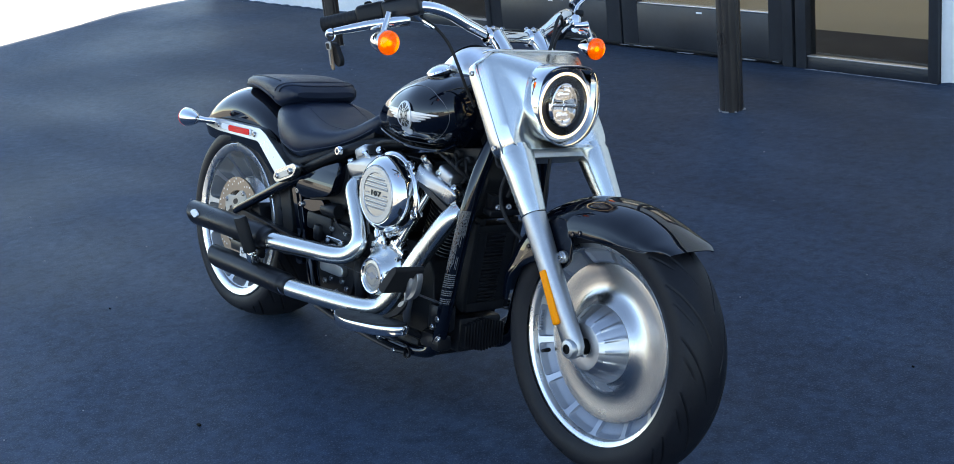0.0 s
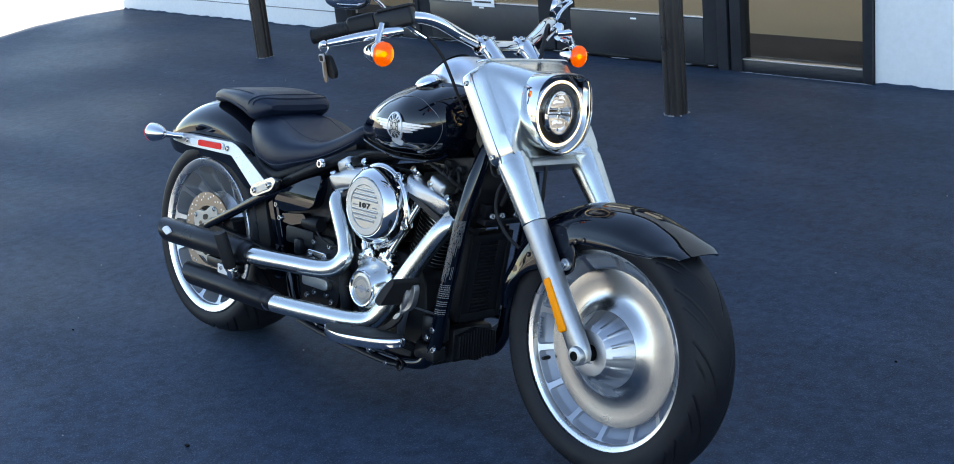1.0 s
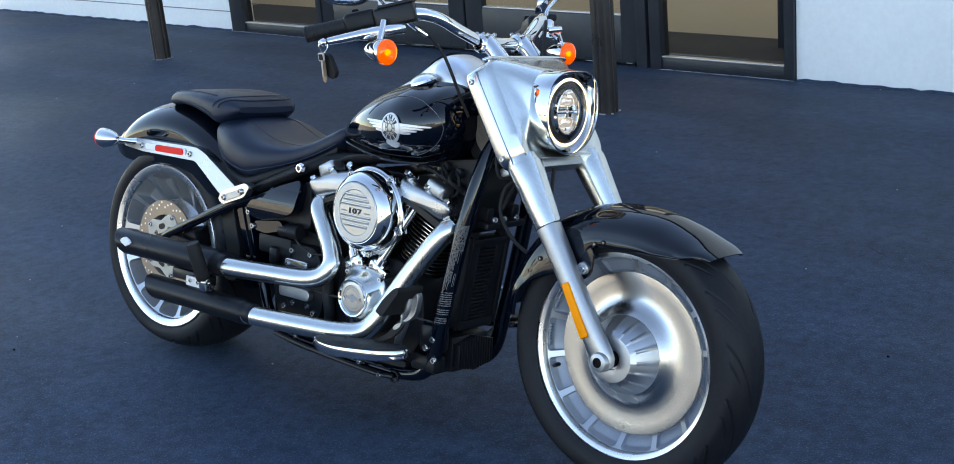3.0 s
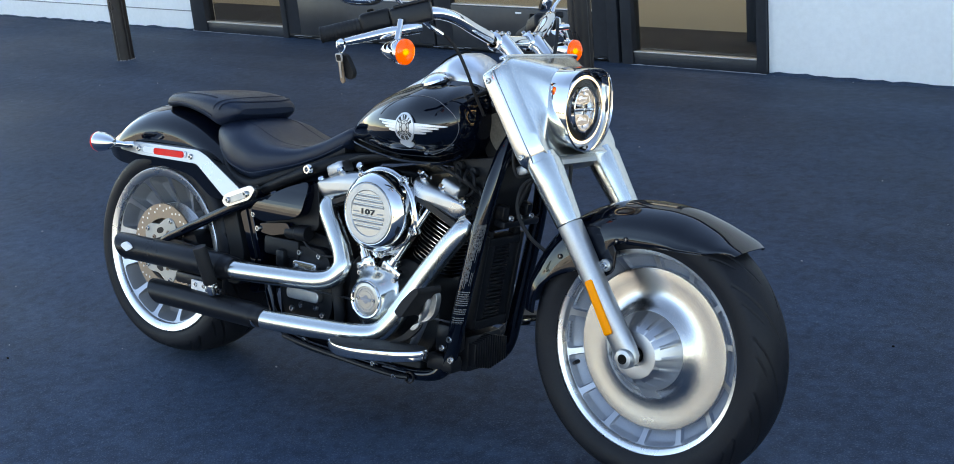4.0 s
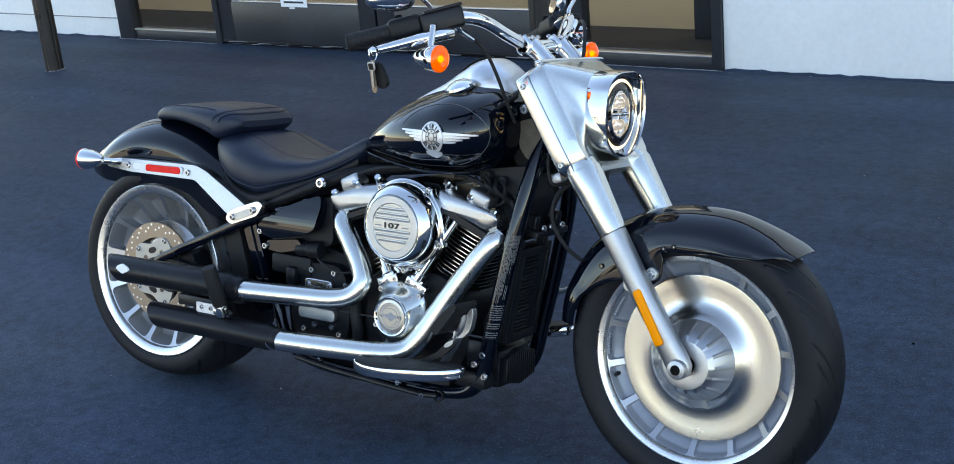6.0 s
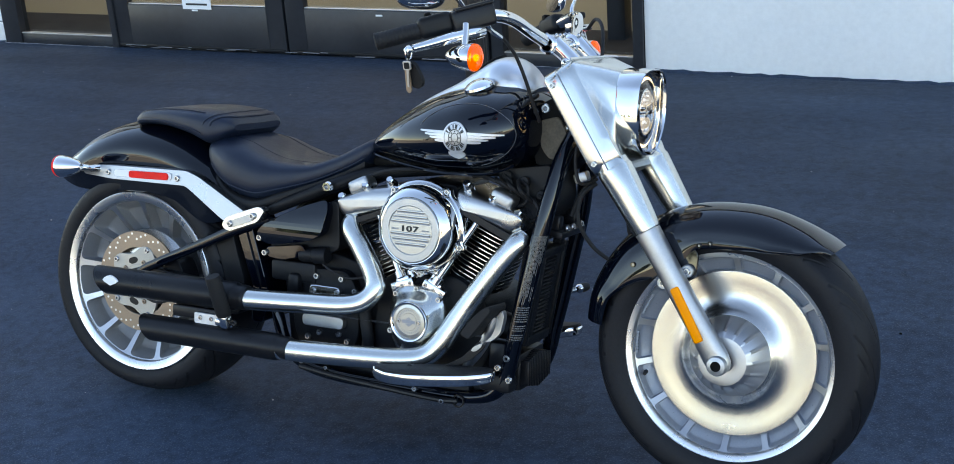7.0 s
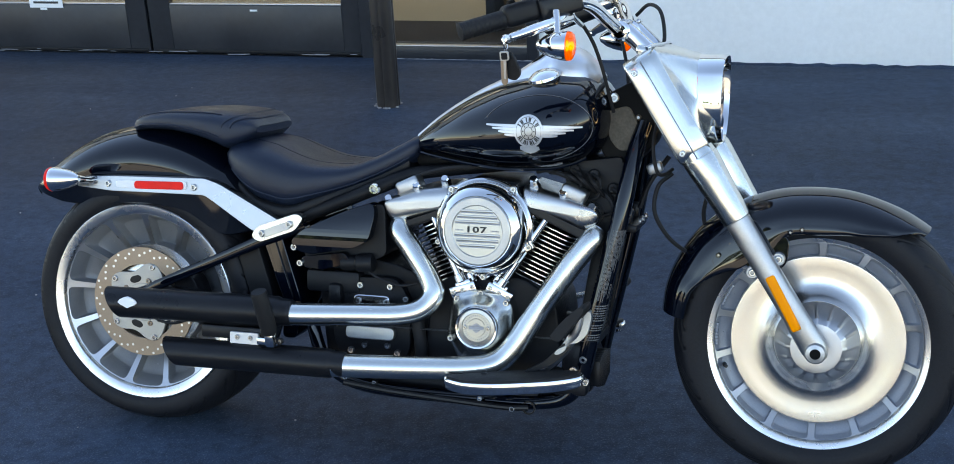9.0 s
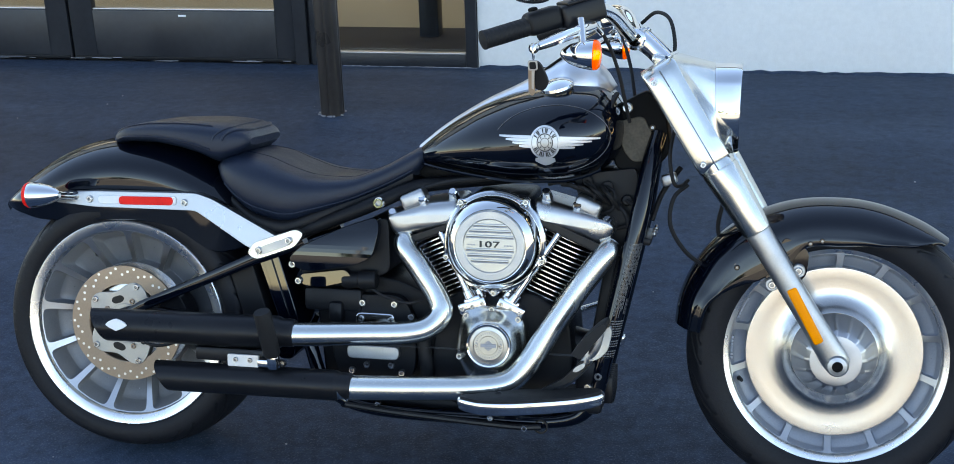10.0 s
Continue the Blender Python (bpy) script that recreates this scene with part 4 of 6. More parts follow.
# handlebar
for_bar = [(1.205, -0.02, 1.010), (1.203, -0.07, 1.010), (1.185, -0.13, 1.034), (1.160, -0.195, 1.066), (1.130, -0.250, 1.074), (1.075, -0.300, 1.060), (1.0, -0.352, 1.036), (0.940, -0.394, 1.016)]
bm = B()
tube(bm, [(x, -y, z) for x, y, z in reversed(for_bar)] + for_bar, 0.0150, 20, 6)
part("handlebar", bm, CHROME, bike, "chrome handlebar")
for side in (-1, 1):
    def m(p):
        return Vector((p[0], -p[1] * side, p[2]))

    y = side * 0.068
    bm = B()
    tube(bm, [(1.292, y, 0.938), (1.284, y, 0.950), (1.268, y, 0.966), (1.240, y, 0.992), (1.214, y, 1.012)], [0.027, 0.0245, 0.0215, 0.0205, 0.0225], 24, 5)
    riser = part("riser", bm, CHROME, bike, "round chrome handlebar riser", 60)
    bm = B()
    lathe(bm, [(0.0150, -0.027), (0.0185, -0.026), (0.0235, -0.020), (0.0240, 0.0), (0.0235, 0.020), (0.0185, 0.026), (0.0150, 0.027)], (1.205, y, 1.010), (0, 1, 0), 28)
    clamp = part("bar_clamp", bm, CHROME, bike, "chrome bar clamp")
    for dx, dz in ((0.017, 0.020), (-0.017, 0.020)):
        screw((1.205 + dx, y - 0.012, 1.010 + dz), clamp, 0.0055, 0.006, (dx, 0, dz))
        screw((1.205 + dx, y + 0.012, 1.010 + dz), clamp, 0.0055, 0.006, (dx, 0, dz))
    # grip
    a, b = m((1.005, -0.349, 1.037)), m((0.928, -0.4015, 1.011))
    way = (b - a).normalized()
    bm = B()
    grip_len = (b - a).length
    prof = [(0.0, -0.002), (0.0165, -0.002)]
    for k in range(10):
        h0 = grip_len * k / 10
        prof += [(0.0192, h0 + 0.0005), (0.0192, h0 + grip_len / 10 - 0.0016), (0.0187, h0 + grip_len / 10 - 0.0006)]
    prof += [(0.0200, grip_len), (0.0195, grip_len + 0.004), (0.012, grip_len + 0.006), (0.0, grip_len + 0.006)]
    lathe(bm, prof, a, way, 28)
    part("grip", bm, RUBBER, bike, "black ribbed rubber grip")
    # switch housing
    bm = B()
    c = m((1.035, -0.329, 1.048))
    turn = way.to_track_quat("X", "Z").to_matrix().to_4x4()
    box(bm, c + Vector((0, 0, 0.002)), (0.082, 0.046, 0.048), 0.014, turn, 4)
    sw = part("switch_housing", bm, PLASTIC, bike, "black switch housing")
    bm = B()
    box(bm, c + Vector((-0.02, 0, 0.020)), (0.016, 0.020, 0.018), 0.004, turn)
    part("switch_button", bm, HOLE, sw, "black switch button")
    # master cylinder and clamp
    bm = B()
    c = m((1.100, -0.285, 1.058))
    if side < 0:
        box(bm, c + Vector((0.006, 0, 0.010)), (0.100, 0.052, 0.050), 0.009, turn, 3)
        mc = part("master_cylinder", bm, SATIN_BLACK, bike, "black master cylinder housing")
        bm = B()
        box(bm, c + Vector((0.006, 0, 0.037)), (0.089, 0.053, 0.008), 0.003, turn)
        part("reservoir_lid", bm, SATIN_BLACK, mc)
    else:
        box(bm, c + Vector((0.014, 0, -0.004)), (0.046, 0.040, 0.040), 0.011, turn, 4)
        lathe(bm, [(0.0, -0.020), (0.0085, -0.020), (0.0095, 0.0), (0.0085, 0.022), (0.0, 0.022)], c + Vector((0.040, 0.004, -0.012)), (0.4, 1, 0.1), 18)
        perch = part("clutch_perch", bm, CHROME, bike, "chrome clutch lever perch")
        bm = B()
        box(bm, c + Vector((0.022, 0.012, 0.018)), (0.034, 0.024, 0.018), 0.006, turn, 3)
        part("perch_cover", bm, PLASTIC, perch, "small black plastic cover")
    # lever
    bm = B()
    pts = [m(p) for p in ((1.128, -0.283, 1.040), (1.118, -0.315, 1.034), (1.090, -0.370, 1.022), (1.065, -0.410, 1.010), (1.042, -0.444, 1.000))]
    tube(bm, pts, [0.0150, 0.0150, 0.0125, 0.0110, 0.0085], 14, 5)
    lathe(bm, [(0, -0.0105), (0.006, -0.009), (0.0105, -0.0), (0.006, 0.009), (0, 0.0105)], m((1.036, -0.452, 0.997)), (0, 1, 0), 16)
    part("hand_lever", bm, CHROME, bike, "chrome hand lever with a ball end")
    # mirror
    bm = B()
    tube(bm, [m(p) for p in ((1.102, -0.300, 1.050), (1.098, -0.305, 1.075), (1.093, -0.318, 1.098), (1.087, -0.352, 1.121))], [0.0065, 0.0055, 0.0052, 0.0052], 12)
    tube(bm, [m(p) for p in ((1.087, -0.352, 1.121), (1.084, -0.372, 1.131), (1.066, -0.376, 1.133), (1.036, -0.378, 1.122))], 0.0052, 12)
    mir = part("mirror_stem", bm, CHROME, bike, "chrome mirror stem")
    bm = B()
    head, back = m((1.022, -0.372, 1.114)), m((0.76, -0.62, -0.20)).normalized()
    across = back.cross(Vector((0, 0, 1))).normalized()
    tall = across.cross(back)
    loops = [[head + back * h + k * (across * 0.058 * soft(math.cos(t), 0.8) + tall * 0.031 * soft(math.sin(t), 0.8)) for t in (2 * math.pi * i / 40 for i in range(40))]
             for k, h in ((0.92, -0.008), (0.98, -0.008), (1.0, -0.004), (0.98, 0.003), (0.86, 0.012), (0.6, 0.019), (0.25, 0.022), (0.02, 0.0225))]
    loft(bm, loops)
    part("mirror_head", bm, CHROME, mir, "chrome mirror shell")
    # turn signal with bullet shell
    c = m((1.142, -0.351, 0.983))
    bm = B()
    lathe(bm, [(0.0, -0.068), (0.009, -0.064), (0.020, -0.048), (0.027, -0.028), (0.0302, -0.010), (0.0308, 0.0), (0.0295, 0.003)], c, (0.95, -0.0 * side, -0.02), 36)
    tube(bm, [c + Vector((-0.022, 0, 0.025)), c + Vector((-0.026, side * -0.012, 0.052)), c + Vector((-0.03, side * -0.02, 0.072))], 0.008, 12)
    sig = part("turn_signal", bm, CHROME, bike, "chrome bullet turn signal, lit amber")
    bm = B()
    lathe(bm, [(0.0302, -0.002), (0.0308, 0.003), (0.0295, 0.009), (0.0245, 0.0135), (0.0145, 0.016), (0.0, 0.0168)], c, (1, 0, -0.02), 36)
    part("amber_lens", bm, AMBER, sig, "glowing amber lens")
    bm = B()
    lathe(bm, [(0.0, -0.006), (0.005, -0.004), (0.0075, 0.0), (0.006, 0.005), (0.0, 0.008)], c, (1, 0, -0.02), 20)
    part("bulb", bm, AMBER_BULB, sig, "lit bulb behind the lens")
    bm = B()
    lathe(bm, [(0.0295, 0.001), (0.024, -0.006), (0.013, -0.011), (0.0, -0.012)], c, (1, 0, -0.02), 28)
    part("signal_reflector", bm, CHROME, sig)
    bm = B()
    tube(bm, [m(p) for p in ((1.130, -0.262, 1.052), (1.138, -0.225, 1.035), (1.150, -0.20, 1.015), (1.165, -0.175, 0.98), (1.18, -0.155, 0.93), (1.19, -0.135, 0.88), (1.20, -0.11, 0.83))], 0.0042, 10)
    part("cable", bm, RUBBER, bike, "black control cable")
    bm = B()
    tube(bm, [m(p) for p in ((1.128, -0.268, 1.056), (1.133, -0.243, 1.040), (1.144, -0.215, 1.024))], [0.0065, 0.006, 0.0055], 10)
    part("cable_ferrule", bm, CHROME, bike, "chrome cable elbow")
bm = B()
tube(bm, [(1.20, 0.17, 1.045), (1.235, 0.13, 1.07), (1.27, 0.085, 1.055), (1.285, 0.06, 1.0), (1.28, 0.05, 0.95)], 0.0045, 10)
part("cable", bm, RUBBER, bike, "black control cable")


# ---------- tank, console and badges ----------
TX = [0.690, 0.720, 0.785, 0.870, 0.954, 1.050, 1.120, 1.155, 1.176, 1.184]
tank_top = spline(TX, [0.738, 0.765, 0.815, 0.864, 0.896, 0.916, 0.912, 0.893, 0.860, 0.825])
tank_low = spline(TX, [0.720, 0.714, 0.704, 0.693, 0.686, 0.690, 0.708, 0.730, 0.758, 0.792])
tank_wide = spline(TX, [0.030, 0.068, 0.118, 0.164, 0.192, 0.204, 0.195, 0.172, 0.125, 0.050])
tank_mid = spline(TX, [0.45, 0.42, 0.42, 0.42, 0.44, 0.47, 0.48, 0.5, 0.5, 0.5])


def tank_point(x, t):
    """A point of the tank's skin at angle t (0: left, 90: top)."""
    lo, hi, w = tank_low(x), tank_top(x), tank_wide(x)
    zm = lo + (hi - lo) * tank_mid(x)
    c, s = math.cos(t), math.sin(t)
    n = 2.2
    z = zm + (hi - zm if s > 0 else zm - lo) * math.copysign(abs(s) ** (2 / n), s)
    return Vector((x, w * math.copysign(abs(c) ** (2 / n), c), z))


def tank_side(x, z):
    """How far the tank's right skin lies out at x and z."""
    lo, hi, w = tank_low(x), tank_top(x), tank_wide(x)
    zm = lo + (hi - lo) * tank_mid(x)
    v = (z - zm) / ((hi - zm) if z > zm else (zm - lo))
    return w * max(0.0, 1 - abs(v) ** 2.2) ** (1 / 2.2)


bm = B()
xs = [0.690 + (1.184 - 0.690) * (0.5 - 0.5 * math.cos(math.pi * k / 40)) for k in range(41)]
loft(bm, [[tank_point(x, 2 * math.pi * k / 56) for k in range(56)] for x in xs])
tank = part("fuel_tank", bm, BLACK, bike, "gloss black fuel tank with a silver winged badge", 60)
# console
CX = [0.700, 0.760, 0.860, 0.945, 1.000, 1.040, 1.075, 1.110, 1.140, 1.160]
con_top = spline(CX, [0.756, 0.805, 0.868, 0.910, 0.945, 0.968, 0.975, 0.962, 0.935, 0.905])
con_wide = spline(CX, [0.012, 0.026, 0.042, 0.056, 0.070, 0.080, 0.085, 0.084, 0.076, 0.060])
bm = B()
loops = []
for k in range(29):
    x = 0.700 + 0.46 * k / 28
    hi, w = con_top(x), con_wide(x)
    base = tank_top(x) - 0.024
    loop = []
    for j in range(33):
        t = math.pi * j / 32
        c, s = math.cos(t), math.sin(t)
        loop.append(Vector((x - (0.02 * (1 - s) if x > 1.05 else 0), w * math.copysign(abs(c) ** 0.72, c), base + (hi - base) * abs(s) ** 0.72)))
    loops.append(loop)
loft(bm, loops, True)
console = part("tank_console", bm, SILVER, bike, "satin silver tank console", 60)
bm = B()
lathe(bm, [(0.050, -0.010), (0.050, -0.001), (0.046, 0.001), (0.0, 0.001)], (1.012, 0, 0.950), (-0.60, 0, 0.80), 40)
part("speedometer", bm, HOLE, console, "round dark instrument face")
for side in (-1, 1):
    bm = B()
    lathe(bm, [(0.0, 0.016), (0.014, 0.015), (0.028, 0.010), (0.0375, 0.003), (0.039, -0.003), (0.034, -0.010)], (1.037, side * 0.105, 0.907), (-0.22, side * 0.30, 0.93), 36)
    cap = part("fuel_cap", bm, CHROME, tank, "chrome fuel cap")


def laid(bm, rows, lift, thick=0.002):
    """A thin plate laid on the tank's right side; rows of (x, z)."""
    def at(x, z, h):
        return Vector((x, -tank_side(x, z) - h, z))

    top = [[bm.verts.new(at(x, z, lift)) for x, z in row] for row in rows]
    low = [[bm.verts.new(at(x, z, lift - thick - 0.002)) for x, z in row] for row in rows]
    n, m = len(top), len(top[0])
    for i in range(n - 1):
        for j in range(m - 1):
            bm.faces.new((top[i][j], top[i][j + 1], top[i + 1][j + 1], top[i + 1][j]))
    rim = [(0, j) for j in range(m)] + [(i, m - 1) for i in range(1, n)] + [(n - 1, j) for j in range(m - 2, -1, -1)] + [(i, 0) for i in range(n - 2, 0, -1)]
    for (a, b), (c, d) in zip(rim, rim[1:] + rim[:1]):
        bm.faces.new((top[a][b], top[c][d], low[c][d], low[a][b]))
    return bm


BX, BZ = 1.026, 0.789
for way in (-1, 1):
    bm = B()
    span = 0.118 if way > 0 else 0.104
    for f in range(4):
        z1, z0 = 0.0140 - 0.0068 * f, 0.0140 - 0.0068 * (f + 1) + 0.0004
        tip = span * (1 - 0.15 * f)
        rows = []
        for k in range(9):
            q = k / 8
            x = BX + way * (0.028 + (tip - 0.028) * q)
            sweep = -0.001 * q * q
            cut = 0.0030 * q**3
            rows.append([(x, BZ + z0 + sweep + cut), (x, BZ + (z0 + z1) / 2 + sweep + cut * 0.5), (x, BZ + z1 + sweep)])
        laid(bm, rows, 0.0042)
    o = part("badge_wing", bm, PEWTER, tank, "silver badge wing", 20)
bm = B()
ring = lambda r0, r1, n=40: [[(BX + r * math.cos(2 * math.pi * k / n), BZ + r * 1.12 * math.sin(2 * math.pi * k / n)) for k in range(n + 1)] for r in (r0, (r0 + r1) / 2, r1)]
laid(bm, ring(0.0295, 0.0335), 0.0062)
laid(bm, [[(BX - 0.021, BZ - 0.035), (BX, BZ - 0.031), (BX + 0.021, BZ - 0.035)], [(BX - 0.022, BZ - 0.042), (BX, BZ - 0.044), (BX + 0.022, BZ - 0.042)], [(BX - 0.010, BZ - 0.049), (BX, BZ - 0.052), (BX + 0.010, BZ - 0.049)]], 0.0055)
laid(bm, [[(BX + 0.0285 * math.cos(t), BZ + 0.032 * math.sin(t)), (BX + 0.019 * math.cos(t + 0.10 * (k % 2)), BZ + 0.0213 * math.sin(t + 0.10 * (k % 2)))] for k, t in enumerate([2 * math.pi * j / 64 for j in range(10, 12)])], 0.006)
part("badge_rim", bm, PEWTER, tank, "raised silver badge rim and shield", 20)
bm = B()
laid(bm, ring(0.0005, 0.0160), 0.0052)
badge_disc = part("badge_disc", bm, CAST, tank, "round dull silver badge disc", 20)
bm = B()
laid(bm, ring(0.0085, 0.0098), 0.0060, 0.001)
for k in range(8):
    t = 2 * math.pi * k / 8
    laid(bm, [[(BX + q * math.cos(t + w), BZ + q * 1.12 * math.sin(t + w)) for w in (-0.10, 0.0, 0.10)] for q in (0.0112, 0.0128, 0.0145)], 0.0060, 0.001)
part("badge_relief", bm, INK, badge_disc, "dark relief lines", 20)
bm = B()
laid(bm, ring(0.0182, 0.0286), 0.0050)
part("badge_band", bm, PEWTER, tank, "silver badge band", 20)
bm = B()
laid(bm, ring(0.0166, 0.0304), 0.0044)
part("badge_ground", bm, INK, tank, "black lines round the badge band", 20)
bar_mesh = B()
for arc0, n in ((0.5, 6), (3.62, 8)):
    for k in range(n):
        t = arc0 + 2.1 * k / (n - 1)
        for dt in ((0.0,) if k % 2 else (0.0, 0.13)):
            rows = [[(BX + r * math.cos(t + dt + w), BZ + r * 1.12 * math.sin(t + dt + w)) for w in (-0.01, 0.04, 0.09)] for r in (0.0192, 0.0235, 0.0278)]
            laid(bar_mesh, rows, 0.0062, 0.001)
part("badge_bars", bar_mesh, INK, tank, "black bars round the badge", 20)
# pinstripe
bm = B()
pts = []
for k in range(60):
    t = radians(158 - 232 * k / 59)
    x, z = 1.035 + 0.128 * math.cos(t), 0.792 + 0.076 * math.sin(t) + 0.010 * math.cos(t)
    pts.append((x, -tank_side(x, z) - 0.0004, z))
tube(bm, pts, 0.0009, 6, smooth=False)
part("pinstripe", bm, STRIPE, tank, "thin silver pinstripe")
bm = B()
tube(bm, [(x, -tank_side(x, tank_low(x) + 0.016) * 1.0 - 0.001, tank_low(x) + 0.006) for x in [0.72 + 0.42 * k / 20 for k in range(21)]], 0.004, 8, smooth=False)
part("tank_seam", bm, BLACK, tank, "welded lower seam")
bm = B()
tube(bm, [(1.165, -0.05, 0.888), (1.160, -0.10, 0.872), (1.15, -0.15, 0.845), (1.13, -0.17, 0.82)], 0.006, 8)
part("tank_hose", bm, RUBBER, bike, "black hose behind the tank")


# ---------- seats ----------
def seat_loop(x, w, lo, hi, dish, n=3.0, count=48):
    """A cushion's cross-section: flat below, rounded sides, dished top."""
    zm = lo + (hi - lo) * 0.45
    loop = []
    for k in range(count):
        t = 2 * math.pi * k / count
        c, s = math.cos(t), math.sin(t)
        y = w * math.copysign(abs(c) ** (2 / n), c)
        z = zm + ((hi - zm) * abs(s) ** (2 / n) if s > 0 else -(zm - lo) * abs(s) ** (2 / n))
        if s > 0:
            z -= dish * (1 - (y / w) ** 2) * s
        loop.append(Vector((x, y, z)))
    return loop


SX = [0.235, 0.255, 0.300, 0.350, 0.410, 0.480, 0.550, 0.620, 0.680, 0.715, 0.735]
s_top = spline(SX, [0.712, 0.738, 0.746, 0.742, 0.722, 0.702, 0.697, 0.716, 0.744, 0.758, 0.752])
s_low = spline(SX, [0.690, 0.650, 0.600, 0.572, 0.562, 0.585, 0.612, 0.643, 0.674, 0.700, 0.735])
s_wide = spline(SX, [0.105, 0.135, 0.158, 0.170, 0.172, 0.158, 0.134, 0.108, 0.092, 0.080, 0.055])
bm = B()
xs = [0.235 + 0.5 * (0.5 - 0.5 * math.cos(math.pi * k / 36)) for k in range(37)]
loft(bm, [seat_loop(x, s_wide(x), s_low(x), s_top(x), 0.018 * math.sin(math.pi * min(max((x - 0.235) / 0.5, 0), 1)), 2.7) for x in xs])
seat = part("rider_seat", bm, VINYL, bike, "black stitched vinyl rider seat", 70)
for q, r in ((0.60, 0.0020), (1.18, 0.0012)):
    for side in (-1, 1):
        bm = B()
        pts = []
        for k in range(40):
            x = 0.262 + (0.44 if q < 1 else 0.34) * k / 39
            w, lo, hi = s_wide(x), s_low(x), s_top(x)
            t = (q if q > 1 else -0.32 + 0.0 * k)
            n = 2.7
            y = w * abs(math.cos(t)) ** (2 / n)
            zm = lo + (hi - lo) * 0.45
            z = zm + ((hi - zm) if t > 0 else -(zm - lo)) * abs(math.sin(t)) ** (2 / n)
            if t > 0:
                z -= 0.018 * math.sin(math.pi * (x - 0.235) / 0.5) * (1 - (y / w) ** 2) * math.sin(t)
            pts.append((x, side * (y + 0.0002), z))
        tube(bm, pts, r, 8, smooth=False)
        part("seam", bm, VINYL, seat, "raised sewn seam")
PX = [-0.045, -0.030, 0.005, 0.060, 0.125, 0.190, 0.242, 0.282, 0.306, 0.316]
p_top = spline(PX, [0.764, 0.779, 0.794, 0.804, 0.809, 0.811, 0.809, 0.801, 0.788, 0.773])
p_low = spline(PX, [0.748, 0.748, 0.754, 0.754, 0.746, 0.730, 0.711, 0.728, 0.745, 0.756])
p_wide = spline(PX, [0.060, 0.086, 0.105, 0.117, 0.128, 0.136, 0.138, 0.130, 0.118, 0.104])
bm = B()
xs = [-0.045 + 0.361 * (0.5 - 0.5 * math.cos(math.pi * k / 30)) for k in range(31)]
loft(bm, [seat_loop(x, p_wide(x), p_low(x) - 0.004, p_top(x), 0.004, 3.2) for x in xs])
pill = part("pillion_seat", bm, VINYL, bike, "black vinyl pillion pad", 70)
for x0, r in ((0.280, 0.0020), (0.302, 0.0036)):
    bm = B()
    pts = []
    for k in range(25):
        t = math.pi * (0.02 + 0.96 * k / 24)
        x = x0 - 0.045 * abs(math.cos(t)) ** 4
        w, lo, hi = p_wide(x), p_low(x), p_top(x)
        zm = lo + (hi - lo) * 0.45
        pts.append((x, w * math.copysign(abs(math.cos(t)) ** (2 / 3.2), math.cos(t)), zm + (hi - zm) * abs(math.sin(t)) ** (2 / 3.2) - 0.004 * (1 - math.cos(t) ** 2) + 0.0006))
    tube(bm, pts, r, 8, smooth=False)
    part("seam", bm, VINYL, pill, "raised sewn seam")
for q, r in ((-0.10, 0.0022), (0.72, 0.0016)):
    for side in (-1, 1):
        bm = B()
        pts = []
        for k in range(30):
            x = -0.034 + 0.262 * k / 29
            w, lo, hi = p_wide(x), p_low(x) - 0.004, p_top(x)
            zm = lo + (hi - lo) * 0.45
            y = w * abs(math.cos(q)) ** (2 / 3.2)
            pts.append((x, side * (y + 0.0004), zm + math.copysign(abs(math.sin(q)) ** (2 / 3.2), q) * ((hi - zm) if q > 0 else (zm - lo))))
        tube(bm, pts, r, 8, smooth=False)
        part("seam", bm, VINYL, pill, "raised sewn seam")
bm = B()
loft(bm, [seat_loop(x, s_wide(x) - 0.012, s_low(x) - 0.014, s_low(x) + 0.03, 0.0, 4) for x in [0.28 + 0.42 * k / 16 for k in range(17)]])
part("seat_pan", bm, PLASTIC, bike, "black seat pan", 60)

